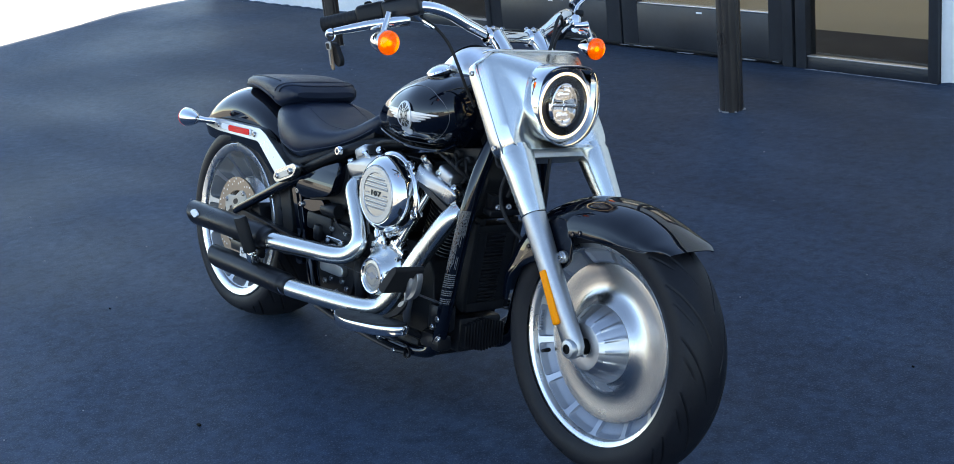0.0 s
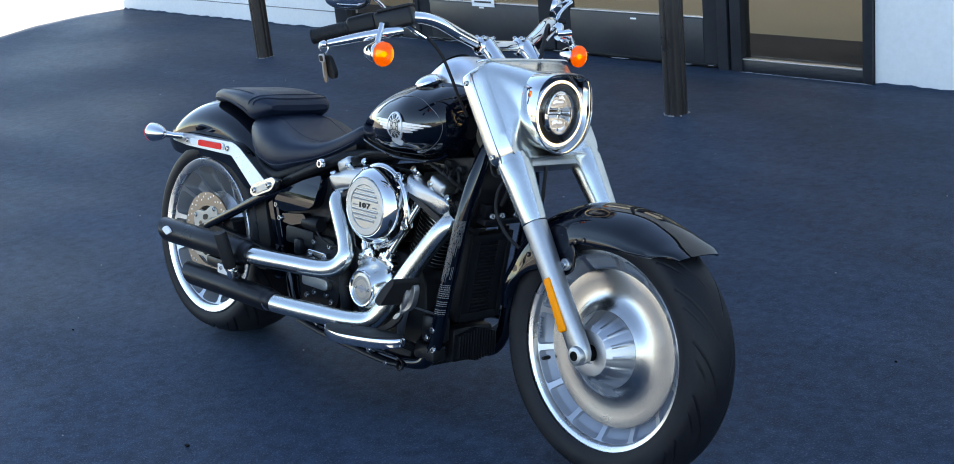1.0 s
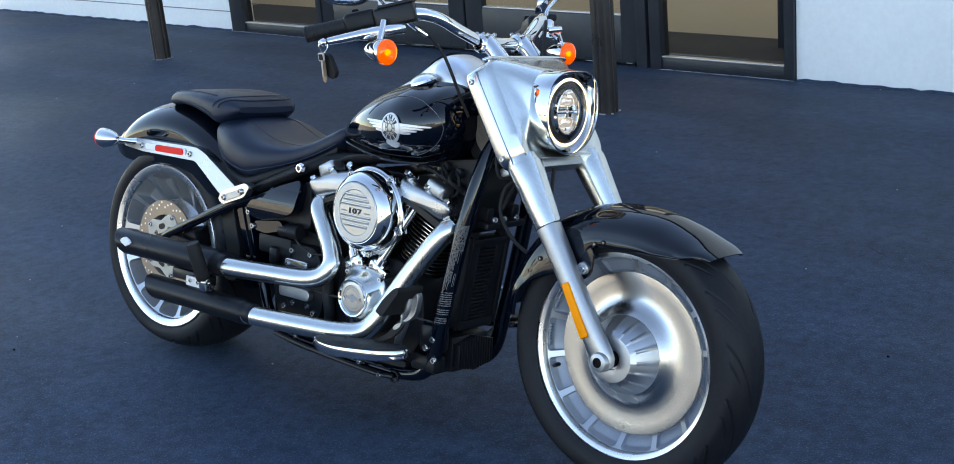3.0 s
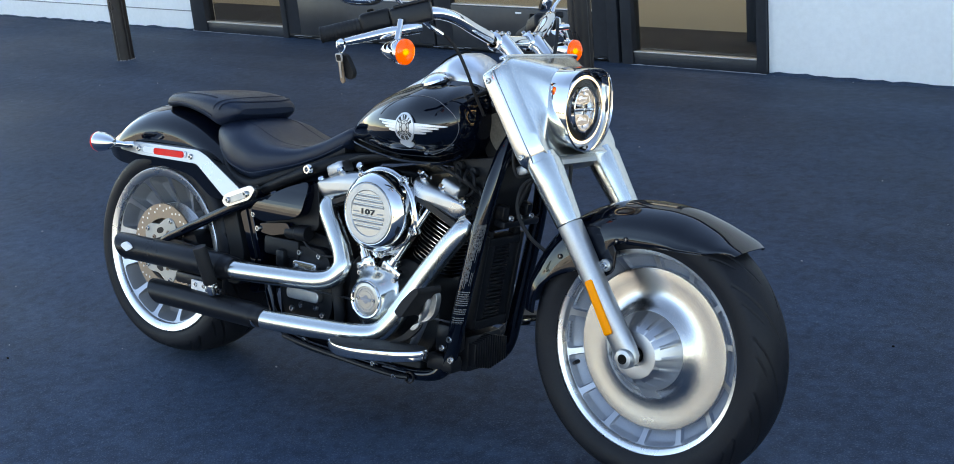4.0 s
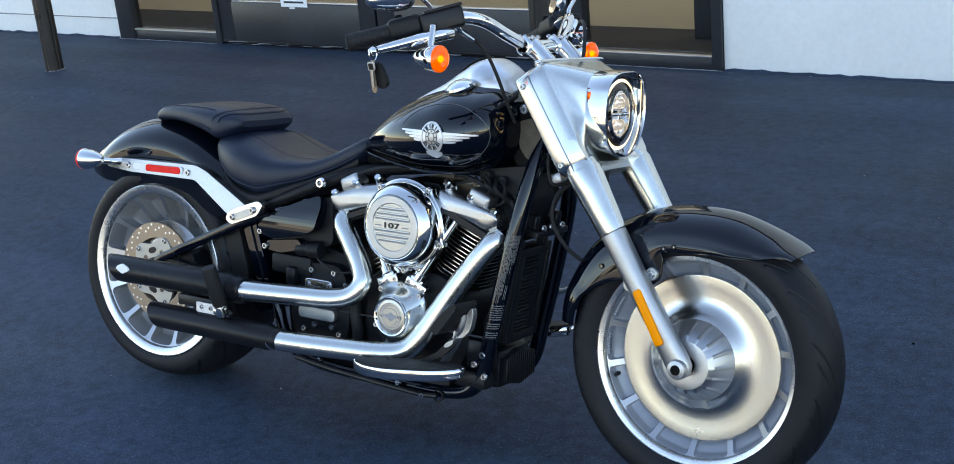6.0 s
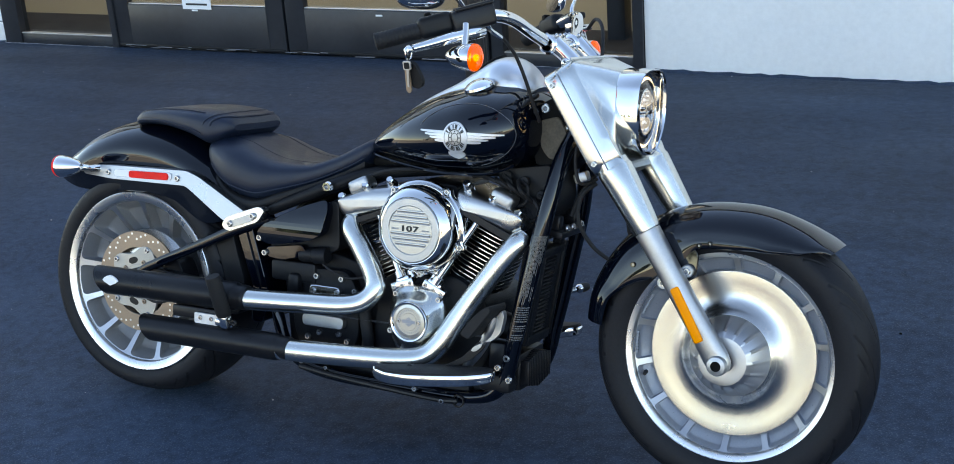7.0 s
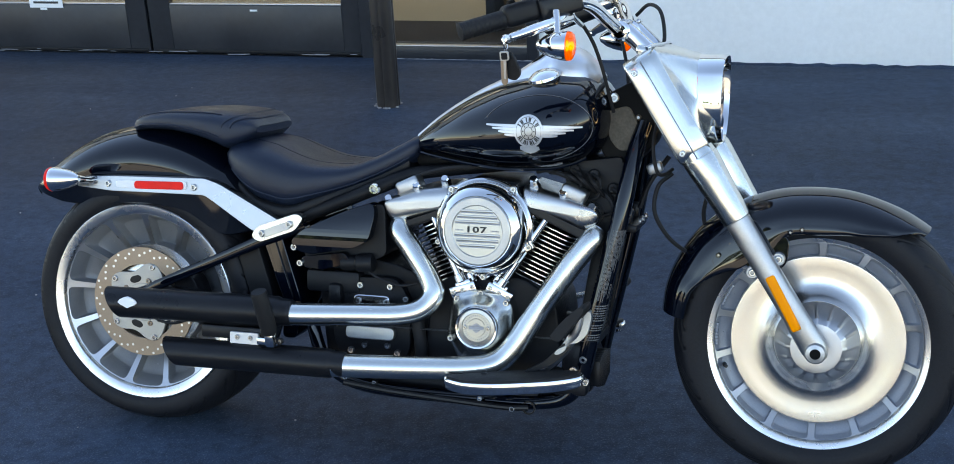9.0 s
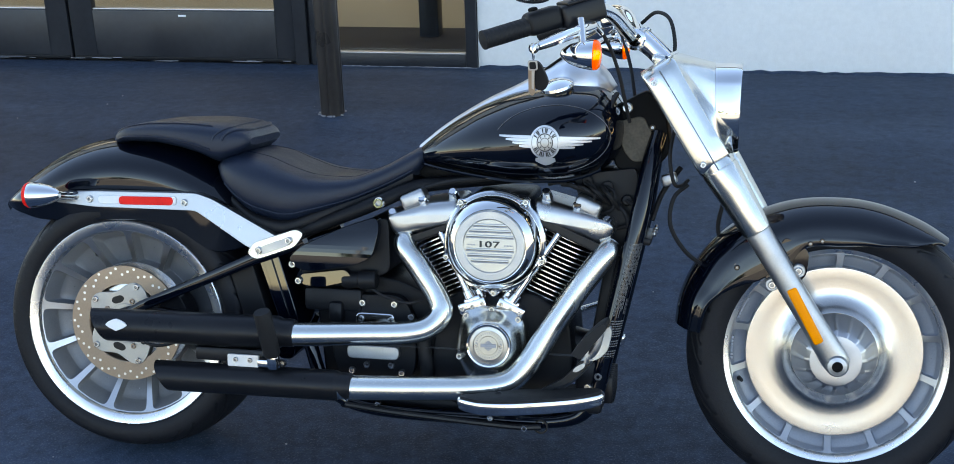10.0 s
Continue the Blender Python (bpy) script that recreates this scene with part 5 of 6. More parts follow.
# ---------- rear fender, struts, signals ----------
bm = B()
FX = [-0.356, -0.345, -0.32, -0.28, -0.22, -0.15, -0.07, 0.02, 0.10, 0.16, 0.20, 0.24, 0.30, 0.345]
f_low = spline(FX, [0.590, 0.586, 0.580, 0.572, 0.562, 0.560, 0.566, 0.570, 0.562, 0.538, 0.512, 0.502, 0.515, 0.530])
f_wide = spline(FX, [0.020, 0.050, 0.082, 0.108, 0.126, 0.134, 0.138, 0.140, 0.140, 0.140, 0.139, 0.137, 0.134, 0.130])
outer, inner = [], []
for k in range(72):
    x = -0.356 + 0.70 * (k / 71) ** 1.25
    hi = max(0.3245 + math.sqrt(max(0.445**2 - x * x, 0.01)) if x < -0.3 else 0.3245 + math.sqrt(0.4385**2 - x * x) + 0.004 * min(1, (x + 0.3) / 0.2), 0.62)
    hi = 0.3245 + math.sqrt(0.434**2 - min(abs(x), 0.4) ** 2) if x < 0.05 else 0.3245 + math.sqrt(0.434**2 - x * x)
    lo, w = min(f_low(x), hi - 0.012), f_wide(x)
    row, row2 = [], []
    for j in range(33):
        s = -1 + 2 * j / 32
        q = abs(s)
        crown = min(0.085, (hi - lo) * 0.7)
        if q < 0.66:
            v = q / 0.66
            y, z = w * 0.99 * math.sin(v * math.pi / 2), hi - crown * (1 - math.cos(v * math.pi / 2))
        else:
            v = (q - 0.66) / 0.34
            y, z = w * (0.99 - 0.075 * v), hi - crown + (lo - hi + crown) * v
        y = math.copysign(y, s)
        row.append(Vector((x, y, z)))
        row2.append(Vector((x + 0.001, y * 0.97, z - 0.003)))
    outer.append(row)
    inner.append(row2)
loft(bm, outer, False, False)
loft(bm, inner, False, False)
for rows in ((outer[0], inner[0]), (outer[-1], inner[-1]), ([r[0] for r in outer], [r[0] for r in inner]), ([r[-1] for r in outer], [r[-1] for r in inner])):
    loft(bm, rows, False, False)
part("rear_fender", bm, BLACK, bike, "gloss black rear fender", 40)
for side in (-1, 1):
    ya, yb = side * 0.142, side * 0.172
    bm = B()
    poly = rounded([(-0.150, 0.612), (-0.146, 0.634), (-0.05, 0.641), (0.205, 0.6445), (0.245, 0.632), (0.415, 0.548), (0.395, 0.508), (0.335, 0.526), (0.205, 0.604), (-0.05, 0.604)], 0.012)
    prism(bm, poly, ya, yb, 0.0130, 5)
    for v in bm.verts:
        v.co.y -= side * (v.co.z - 0.622) * 0.14
    strut = part("fender_strut", bm, STRUT, bike, "satin chrome fender strut")
    bm = B()
    poly = rounded([(0.335, 0.512), (0.352, 0.538), (0.455, 0.574), (0.474, 0.564), (0.452, 0.532), (0.358, 0.498)], 0.012)
    prism(bm, poly, side * 0.165, side * 0.192, 0.006, 3)
    cap = part("strut_cap", bm, SATIN, strut, "chrome strut end cap")
    bm = B()
    poly = rounded([(0.362, 0.516), (0.370, 0.530), (0.440, 0.556), (0.448, 0.548), (0.440, 0.536), (0.370, 0.510)], 0.008)
    prism(bm, poly, side * 0.190, side * 0.1945, 0.0015)
    part("cap_inset", bm, CAST, strut)
    for x, z, h in ((-0.060, 0.622, 0.171), (0.177, 0.622, 0.171), (0.366, 0.521, 0.194), (0.438, 0.547, 0.194)):
        screw((x, side * h, z), strut, 0.0085, 0.006, (0, side, 0))
    bm = B()
    prism(bm, rounded([(-0.038, 0.613), (-0.038, 0.631), (0.158, 0.635), (0.158, 0.615)], 0.009), side * 0.171, side * 0.1750, 0.001)
    part("reflector_tray", bm, PAPER, strut, "pale reflector tray")
    bm = B()
    prism(bm, rounded([(0.016, 0.6125), (0.016, 0.632), (0.150, 0.6345), (0.150, 0.615)], 0.009), side * 0.172, side * 0.1785, 0.002, 3)
    part("reflector", bm, RED, strut, "red side reflector")
    c = Vector((-0.180, side * 0.226, 0.634))
    bm = B()
    lathe(bm, [(0.0, -0.074), (0.007, -0.0725), (0.015, -0.064), (0.0225, -0.046), (0.0275, -0.025), (0.0300, -0.008), (0.0305, 0.0), (0.0295, 0.002)], c, (-1, 0, -0.05), 32)
    tube(bm, [c + Vector((0.060, side * -0.006, 0.001)), c + Vector((0.074, side * -0.032, -0.003)), c + Vector((0.082, side * -0.060, -0.006))], [0.012, 0.009, 0.012], 12)
    sig = part("turn_signal", bm, CHROME, strut, "chrome bullet rear turn signal")
    bm = B()
    lathe(bm, [(0.0302, 0.0), (0.0305, 0.004), (0.0280, 0.010), (0.018, 0.016), (0.0, 0.019)], c, (-1, 0, -0.05), 32)
    part("red_lens", bm, RED, strut, "red signal lens")

# ---------- frame ----------
for side in (-1, 1):
    s = side
    bm = B()
    down = [(1.262, s * 0.045, 0.80), (1.245, s * 0.085, 0.73), (1.224, s * 0.118, 0.60), (1.186, s * 0.127, 0.42), (1.159, s * 0.127, 0.30), (1.128, s * 0.125, 0.185), (1.05, s * 0.125, 0.142), (0.85, s * 0.13, 0.138), (0.60, s * 0.13, 0.148), (0.50, s * 0.125, 0.20), (0.46, s * 0.12, 0.30)]
    tube(bm, down, [0.019, 0.020, 0.021, 0.021, 0.021, 0.020, 0.0165, 0.0165, 0.0165, 0.0165, 0.0165], 16, 6)
    if s < 0:
        right_tube = smooth_path(down, 6)
    part("frame_tube", bm, BLACK, bike, "gloss black frame downtube")
    bm = B()
    tube(bm, [(1.235, s * 0.03, 0.835), (1.10, s * 0.04, 0.72), (0.90, s * 0.04, 0.69), (0.72, s * 0.075, 0.668), (0.64, s * 0.118, 0.637), (0.58, s * 0.130, 0.612), (0.45, s * 0.135, 0.558), (0.36, s * 0.138, 0.512)], 0.0165, 14)
    part("frame_rail", bm, ENGINE_BLACK, bike, "black upper frame rail")
    bm = B()
    loops = []
    for x, z, hw, hy in ((0.02, 0.348, 0.011, 0.010), (0.05, 0.364, 0.013, 0.012), (0.20, 0.4315, 0.0135, 0.013), (0.34, 0.494, 0.0155, 0.015), (0.46, 0.540, 0.017, 0.016)):
        n = Vector((-0.41, 0, 0.91))
        p = Vector((x, s * 0.142, z))
        loops.append([p + n * hw * math.copysign(abs(math.sin(t)) ** 0.6, math.sin(t)) + Vector((0, hy, 0)) * math.copysign(abs(math.cos(t)) ** 0.6, math.cos(t)) for t in (2 * math.pi * k / 24 for k in range(24))])
    loft(bm, loops)
    part("swingarm_bar", bm, BLACK, bike, "gloss black swingarm bar")
    bm = B()
    prism(bm, rounded([(-0.03, 0.30), (-0.03, 0.345), (0.03, 0.365), (0.40, 0.335), (0.42, 0.29), (0.05, 0.29)], 0.015), s * 0.118, s * 0.145, 0.005)
    part("swingarm_plate", bm, SATIN_BLACK, bike, "black swingarm plate")
bm = B()
prism(bm, rounded([(0.262, 0.465), (0.318, 0.495), (0.362, 0.35), (0.345, 0.26), (0.285, 0.26), (0.30, 0.35)], 0.02), -0.125, 0.125, 0.008)
part("fender_liner", bm, PLASTIC, bike, "black inner fender liner")
bm = B()
prism(bm, rounded([(0.335, 0.50), (0.385, 0.515), (0.440, 0.34), (0.425, 0.25), (0.385, 0.25), (0.392, 0.34)], 0.015), -0.128, 0.128, 0.006)
part("frame_casting", bm, BLACK, bike, "gloss black frame casting")
bm = B()
prism(bm, rounded([(0.352, 0.49), (0.372, 0.495), (0.418, 0.35), (0.408, 0.33), (0.398, 0.35)], 0.006), -0.133, -0.127, 0.002)
part("casting_rib", bm, BLACK, bike)
# steering neck
bm = B()
prism(bm, rounded([(1.165, 0.862), (1.235, 0.90), (1.275, 0.86), (1.290, 0.76), (1.235, 0.70), (1.165, 0.72), (1.150, 0.80)], 0.02), -0.052, 0.052, 0.010)
neck = part("steering_neck", bm, HOLE, bike, "black cast steering neck")
bm = B()
prism(bm, rounded([(1.174, 0.828), (1.226, 0.842), (1.250, 0.795), (1.240, 0.742), (1.205, 0.735), (1.180, 0.765)], 0.014), -0.056, -0.050, 0.002)
part("neck_cover", bm, NECK_METAL, neck, "dull metal neck cover")
screw((1.190, -0.052, 0.858), neck, 0.012, 0.006)
screw((1.247, -0.052, 0.815), neck, 0.007, 0.005, mat=NECK_METAL)
screw((1.262, -0.052, 0.775), neck, 0.008, 0.008)
bm = B()
box(bm, (1.288, -0.05, 0.70), (0.035, 0.03, 0.025), 0.006, pose(0, 0, 0, 0, -20, 0))
part("horn_bracket", bm, CAST, bike, "small silver bracket")
bm = B()
tube(bm, [(1.30, -0.07, 0.83), (1.29, -0.10, 0.76), (1.30, -0.105, 0.70), (1.315, -0.09, 0.69), (1.33, -0.06, 0.70)], 0.0042, 8)
tube(bm, [(1.33, -0.06, 0.69), (1.30, -0.075, 0.66), (1.295, -0.08, 0.60), (1.33, -0.07, 0.54), (1.38, -0.05, 0.50)], 0.005, 8)
tube(bm, [(1.31, 0.02, 0.72), (1.27, 0.0, 0.66), (1.25, -0.02, 0.60)], 0.006, 8)
part("wiring", bm, RUBBER, bike, "black hoses and wires at the steering head")

# ---------- cooler and regulator ----------
def cool(x, y, z):
    """From the cooler's own axes (out of its face, across, up) to the bike's."""
    return Matrix.Translation((1.181, 0, 0.395)) @ pose(0, 0, 0, 0, 9, 0) @ Vector((x, y, z))


tilt = pose(0, 0, 0, 0, 9, 0)
bm = B()
box(bm, cool(-0.026, 0, 0), (0.044, 0.150, 0.235), 0.006, tilt)
cooler = part("oil_cooler", bm, PLASTIC, bike, "black finned oil cooler shroud")
bm = B()
for y in (-0.0725, 0.0725):
    box(bm, cool(-0.010, y, 0.004), (0.030, 0.015, 0.250), 0.004, tilt)
box(bm, cool(-0.008, 0, 0.112), (0.026, 0.130, 0.022), 0.004, tilt)
box(bm, cool(-0.008, 0, -0.112), (0.026, 0.130, 0.026), 0.004, tilt)
for y in (-0.048, 0.048):
    box(bm, cool(-0.006, y, 0), (0.012, 0.034, 0.205), 0.003, tilt)
for y in (-0.055, 0.055):
    box(bm, cool(-0.012, y, 0.130), (0.024, 0.022, 0.024), 0.004, tilt)
part("shroud_frame", bm, PLASTIC, cooler, "moulded black frame")
for k in range(19):
    bm = B()
    box(bm, cool(-0.003, 0.0, -0.092 + 0.0102 * k), (0.010, 0.064, 0.0042), 0.0012, tilt @ pose(0, 0, 0, 0, 18, 0))
    part("slat", bm, SATIN_BLACK, cooler)
bm = B()
for y in (-0.05, 0.05):
    box(bm, (1.225, y, 0.585), (0.030, 0.026, 0.040), 0.006, tilt)
box(bm, (1.235, 0, 0.560), (0.036, 0.150, 0.018), 0.005, tilt)
part("cooler_bracket", bm, SATIN_BLACK, cooler, "black mounting bracket")
for y in (-0.055, -0.02, 0.03):
    screw((1.256, y, 0.575), cooler, 0.008, 0.006, (1, -0.2, 0.2))
bm = B()
box(bm, (1.130, 0.0, 0.205), (0.05, 0.15, 0.10), 0.015)
reg = part("voltage_regulator", bm, SATIN_BLACK, bike, "black finned voltage regulator")
for k in range(14):
    bm = B()
    box(bm, (1.162, -0.065 + 0.010 * k, 0.205 + 0.0), (0.024, 0.004, 0.092 - 0.03 * abs(k - 6.5) / 6.5), 0.0015)
    part("fin", bm, SATIN_BLACK, reg)
bm = B()
lathe(bm, [(0.0, 0.03), (0.03, 0.03), (0.036, 0.024), (0.037, -0.03), (0.0, -0.03)], (1.09, -0.01, 0.30), (0.9, 0, -0.2), 32)
part("oil_filter", bm, SATIN_BLACK, bike, "black oil filter")


# ---------- engine ----------
bm = B()
prism(bm, rounded([(0.770, 0.400), (0.835, 0.440), (0.905, 0.425), (0.985, 0.440), (1.075, 0.385), (1.090, 0.250), (1.030, 0.165), (0.800, 0.160), (0.750, 0.24)], 0.03), -0.112, 0.112, 0.012)
case = part("crankcase", bm, ENGINE_BLACK, bike, "black engine crankcase")
bm = B()
prism(bm, rounded([(0.470, 0.435), (0.560, 0.470), (0.690, 0.445), (0.790, 0.400), (0.790, 0.185), (0.500, 0.175)], 0.03), -0.105, 0.105, 0.012)
gear = part("gearbox", bm, ENGINE_BLACK, bike, "black gearbox case")
bm = B()
prism(bm, rounded([(0.540, 0.415), (0.690, 0.420), (0.722, 0.36), (0.722, 0.24), (0.69, 0.20), (0.55, 0.195), (0.52, 0.27)], 0.03), -0.132, -0.098, 0.008)
cover = part("gearbox_cover", bm, ENGINE_BLACK, bike, "black gearbox side cover")
for x, z in ((0.596, 0.398), (0.672, 0.398), (0.606, 0.250), (0.664, 0.252), (0.570, 0.235), (0.690, 0.235), (0.535, 0.300), (0.712, 0.37), (0.640, 0.215)):
    screw((x, -0.131, z), cover, 0.0088, 0.008)
for z0, z1, x0, x1 in ((0.345, 0.378, 0.583, 0.676), (0.268, 0.300, 0.562, 0.686)):
    bm = B()
    prism(bm, rounded([(x0, z0), (x0, z1), (x1, z1), (x1, z0)], 0.014), -0.150, -0.130, 0.005, 3)
    part("cover_plate", bm, CHROME if z0 > 0.3 else CAST, cover, "chrome cover plate")
for x in (0.596, 0.668):
    screw((x, -0.150, 0.363), cover, 0.0075, 0.005)
# oil tank, battery side and electrical bits
bm = B()
prism(bm, rounded([(0.440, 0.455), (0.470, 0.520), (0.600, 0.585), (0.655, 0.600), (0.66, 0.47), (0.60, 0.45)], 0.02), -0.125, 0.125, 0.010)
part("oil_tank", bm, PLASTIC, bike, "black oil tank")
bm = B()
prism(bm, rounded([(0.425, 0.500), (0.455, 0.530), (0.560, 0.578), (0.632, 0.602), (0.640, 0.575), (0.628, 0.512), (0.590, 0.492), (0.475, 0.470), (0.440, 0.478)], 0.016), -0.163, -0.128, 0.010, 4)
for k in range(15):
    bmesh.ops.bisect_plane(bm, geom=bm.verts[:] + bm.edges[:] + bm.faces[:], plane_co=(0, 0, 0.475 + 0.0085 * k), plane_no=(0, 0, 1))
for v in bm.verts:
    v.co.y += (v.co.z - 0.53) * 0.10 + (v.co.z - 0.53) ** 2 * 2.6
side_cover = part("side_cover", bm, BLACK, bike, "gloss black side cover")
screw((0.434, -0.155, 0.486), side_cover, 0.009, 0.008)
screw((0.447, -0.150, 0.447), side_cover, 0.009, 0.008)
bm = B()
prism(bm, rounded([(0.448, 0.462), (0.56, 0.478), (0.58, 0.452), (0.50, 0.432), (0.452, 0.436)], 0.012), -0.150, -0.12, 0.006)
part("cover_tail", bm, BLACK, side_cover)
bm = B()
lathe(bm, [(0, -0.042), (0.017, -0.042), (0.019, -0.036), (0.019, -0.005), (0.0225, 0.0), (0.0225, 0.034), (0.020, 0.038), (0.0, 0.038)], (0.592, -0.135, 0.452), (1, 0, 0.06), 24)
part("breather_can", bm, PLASTIC, bike, "black ribbed canister")
bm = B()
box(bm, (0.525, -0.12, 0.402), (0.14, 0.04, 0.055), 0.01)
box(bm, (0.535, -0.14, 0.375), (0.035, 0.03, 0.05), 0.01)
part("electrical_box", bm, PLASTIC, bike, "black electrical box")
bm = B()
tube(bm, [(0.61, -0.14, 0.44), (0.65, -0.15, 0.42), (0.70, -0.145, 0.405), (0.74, -0.13, 0.41)], 0.0035, 8)
part("wire", bm, RUBBER, bike, "thin black wire")
bm = B()
tube(bm, [(0.735, -0.12, 0.34), (0.742, -0.13, 0.30), (0.748, -0.125, 0.24), (0.735, -0.12, 0.20)], 0.016, 12)
part("hose", bm, RUBBER, bike, "black rubber hose")
bm = B()
tube(bm, [(0.02, -0.150, 0.29), (0.10, -0.17, 0.275), (0.18, -0.165, 0.30), (0.26, -0.15, 0.33)], 0.004, 8)
part("brake_line", bm, RUBBER, bike, "black rear brake line")
screw((0.640, -0.148, 0.636), bike, 0.014, 0.012, mat=CHROME, name="frame_bolt")


def cylinder(base, lean, name):
    """A finned cylinder with its head, rocker cover and pushrod tubes."""
    up = Vector((math.sin(radians(lean)), 0, math.cos(radians(lean))))
    across = Vector((math.cos(radians(lean)), 0, -math.sin(radians(lean))))
    bm = B()
    tube(bm, [base - up * 0.02, base + up * 0.19], 0.052, 32, smooth=False)
    barrel = part(name, bm, ENGINE_BLACK, bike, "black finned engine cylinder")
    for k in range(15):
        wide = 0.066 if k < 10 else 0.071
        bm = B()
        h = 0.0013
        c = base + up * (0.008 + 0.0112 * k)
        n = 40
        ring = []
        for i in range(n):
            t = 2 * math.pi * i / n
            ring.append((wide * math.copysign(abs(math.cos(t)) ** 0.55, math.cos(t)), 0.088 * math.copysign(abs(math.sin(t)) ** 0.55, math.sin(t))))
        lo = [bm.verts.new(c + across * a + Vector((0, b, 0)) - up * h) for a, b in ring]
        hi = [bm.verts.new(c + across * a + Vector((0, b, 0)) + up * h) for a, b in ring]
        bm.faces.new(lo).material_index = 0
        bm.faces.new(hi).material_index = 0
        for i in range(n):
            f = bm.faces.new((lo[i], lo[(i + 1) % n], hi[(i + 1) % n], hi[i]))
            f.material_index = 1
        part("fin", bm, [ENGINE_BLACK, MACHINED], barrel)
    return barrel, up, across


cylinder(Vector((1.000, 0, 0.408)), 22.5, "front_cylinder")
cylinder(Vector((0.825, 0, 0.408)), -24.0, "rear_cylinder")


def rocker(poly, lower, flange, name):
    bm = B()
    shape = rounded(poly, 0.018, 5)
    cx, cz = sum(p[0] for p in poly) / len(poly), sum(p[1] for p in poly) / len(poly)
    loops = []
    for y, k in [(-0.100 - 0.037 * math.cos(a) ** 0.6, math.sin(a) ** 0.6) for a in (0.10, 0.18, 0.30, 0.46, 0.66, 0.88, 1.10, 1.30, 1.47, 1.57)] + [(0.030, 1.0), (0.048, 0.9), (0.055, 0.6)]:
        loops.append([Vector((cx + (x - cx) * k ** 0.12, y, cz + (z - cz) * k)) for x, z in shape])
    loft(bm, loops)
    r = part(name, bm, STRUT, bike, "satin silver rocker cover", 50)
    bm = B()
    prism(bm, rounded(lower, 0.008), -0.118, 0.118, 0.006)
    part("cylinder_head", bm, ENGINE_BLACK, r, "black cylinder head")
    # Flange is coloured black to match a dark reflection low on the cover.
    bm = B()
    prism(bm, rounded(flange, 0.004), -0.134, 0.060, 0.003)
    part("rocker_flange", bm, SATIN_BLACK, r, "flange under the cover, black for the dark reflection there")
    return r


fr = rocker([(0.992, 0.660), (0.996, 0.618), (1.134, 0.557), (1.160, 0.560), (1.178, 0.588), (1.168, 0.612), (1.110, 0.630)], [(1.005, 0.622), (1.000, 0.594), (1.132, 0.536), (1.155, 0.556), (1.120, 0.60)], [(0.996, 0.621), (1.150, 0.556), (1.150, 0.543), (1.132, 0.543), (0.992, 0.606)], "front_rocker_cover")
rr = rocker([(0.650, 0.606), (0.664, 0.562), (0.686, 0.550), (0.806, 0.592), (0.822, 0.650), (0.735, 0.636)], [(0.668, 0.560), (0.690, 0.530), (0.806, 0.574), (0.806, 0.60), (0.70, 0.58)], [(0.672, 0.553), (0.690, 0.553), (0.808, 0.596), (0.812, 0.582), (0.690, 0.538), (0.672, 0.540)], "rear_rocker_cover")
for r, pts in ((fr, ((1.158, 0.606, 0.022), (1.090, 0.636, 0.018), (1.02, 0.664, 0.016))), (rr, ((0.665, 0.604, 0.022), (0.735, 0.638, 0.018), (0.806, 0.656, 0.016)))):
    for x, z, s in pts:
        bm = B()
        lathe(bm, [(0, 0.016), (0.008, 0.016), (0.0105, 0.013), (0.0112, 0.0), (0.0135, -0.004), (0.0135, -0.02)], (x, -0.118, z), (0, -0.75, 0.66), 8)
        part("rocker_bolt", bm, CHROME, r, "chrome rocker bolt")
    mid = pts[1]
    bm = B()
    lean = -24 if r is fr else 24
    box(bm, (mid[0] + (0.022 if r is fr else -0.022), -0.104, mid[1] + 0.004), (0.062, 0.05, 0.036), 0.010, pose(0, 0, 0, 0, lean * -1, 0), 3)
    part("rocker_lobe", bm, CAST, r)
# ignition and intake clutter between tank and engine
bm = B()
for k in range(5):
    tube(bm, [(1.02 + 0.03 * k, -0.09, 0.685), (1.05 + 0.028 * k, -0.10 - 0.006 * k, 0.69 - 0.006 * k), (1.10 + 0.02 * k, -0.085, 0.672 - 0.010 * k)], 0.005, 8)
tube(bm, [(0.70, -0.08, 0.655), (0.80, -0.10, 0.685), (0.92, -0.09, 0.695)], 0.006, 8)
tube(bm, [(1.14, -0.08, 0.655), (1.19, -0.09, 0.63), (1.205, -0.10, 0.58), (1.19, -0.11, 0.53)], 0.006, 8)
part("wiring", bm, RUBBER, bike, "black ignition wiring under the tank")
bm = B()
box(bm, (0.94, 0, 0.700), (0.46, 0.11, 0.034), 0.012)
part("tank_tunnel", bm, HOLE, bike, "black frame backbone")
bm = B()
prism(bm, rounded([(1.075, 0.705), (1.215, 0.725), (1.228, 0.640), (1.200, 0.560), (1.165, 0.520), (1.150, 0.610), (1.085, 0.655)], 0.012), -0.070, 0.070, 0.008)
coil = part("ignition_coil", bm, PLASTIC, bike, "black ignition coil and wiring cover")
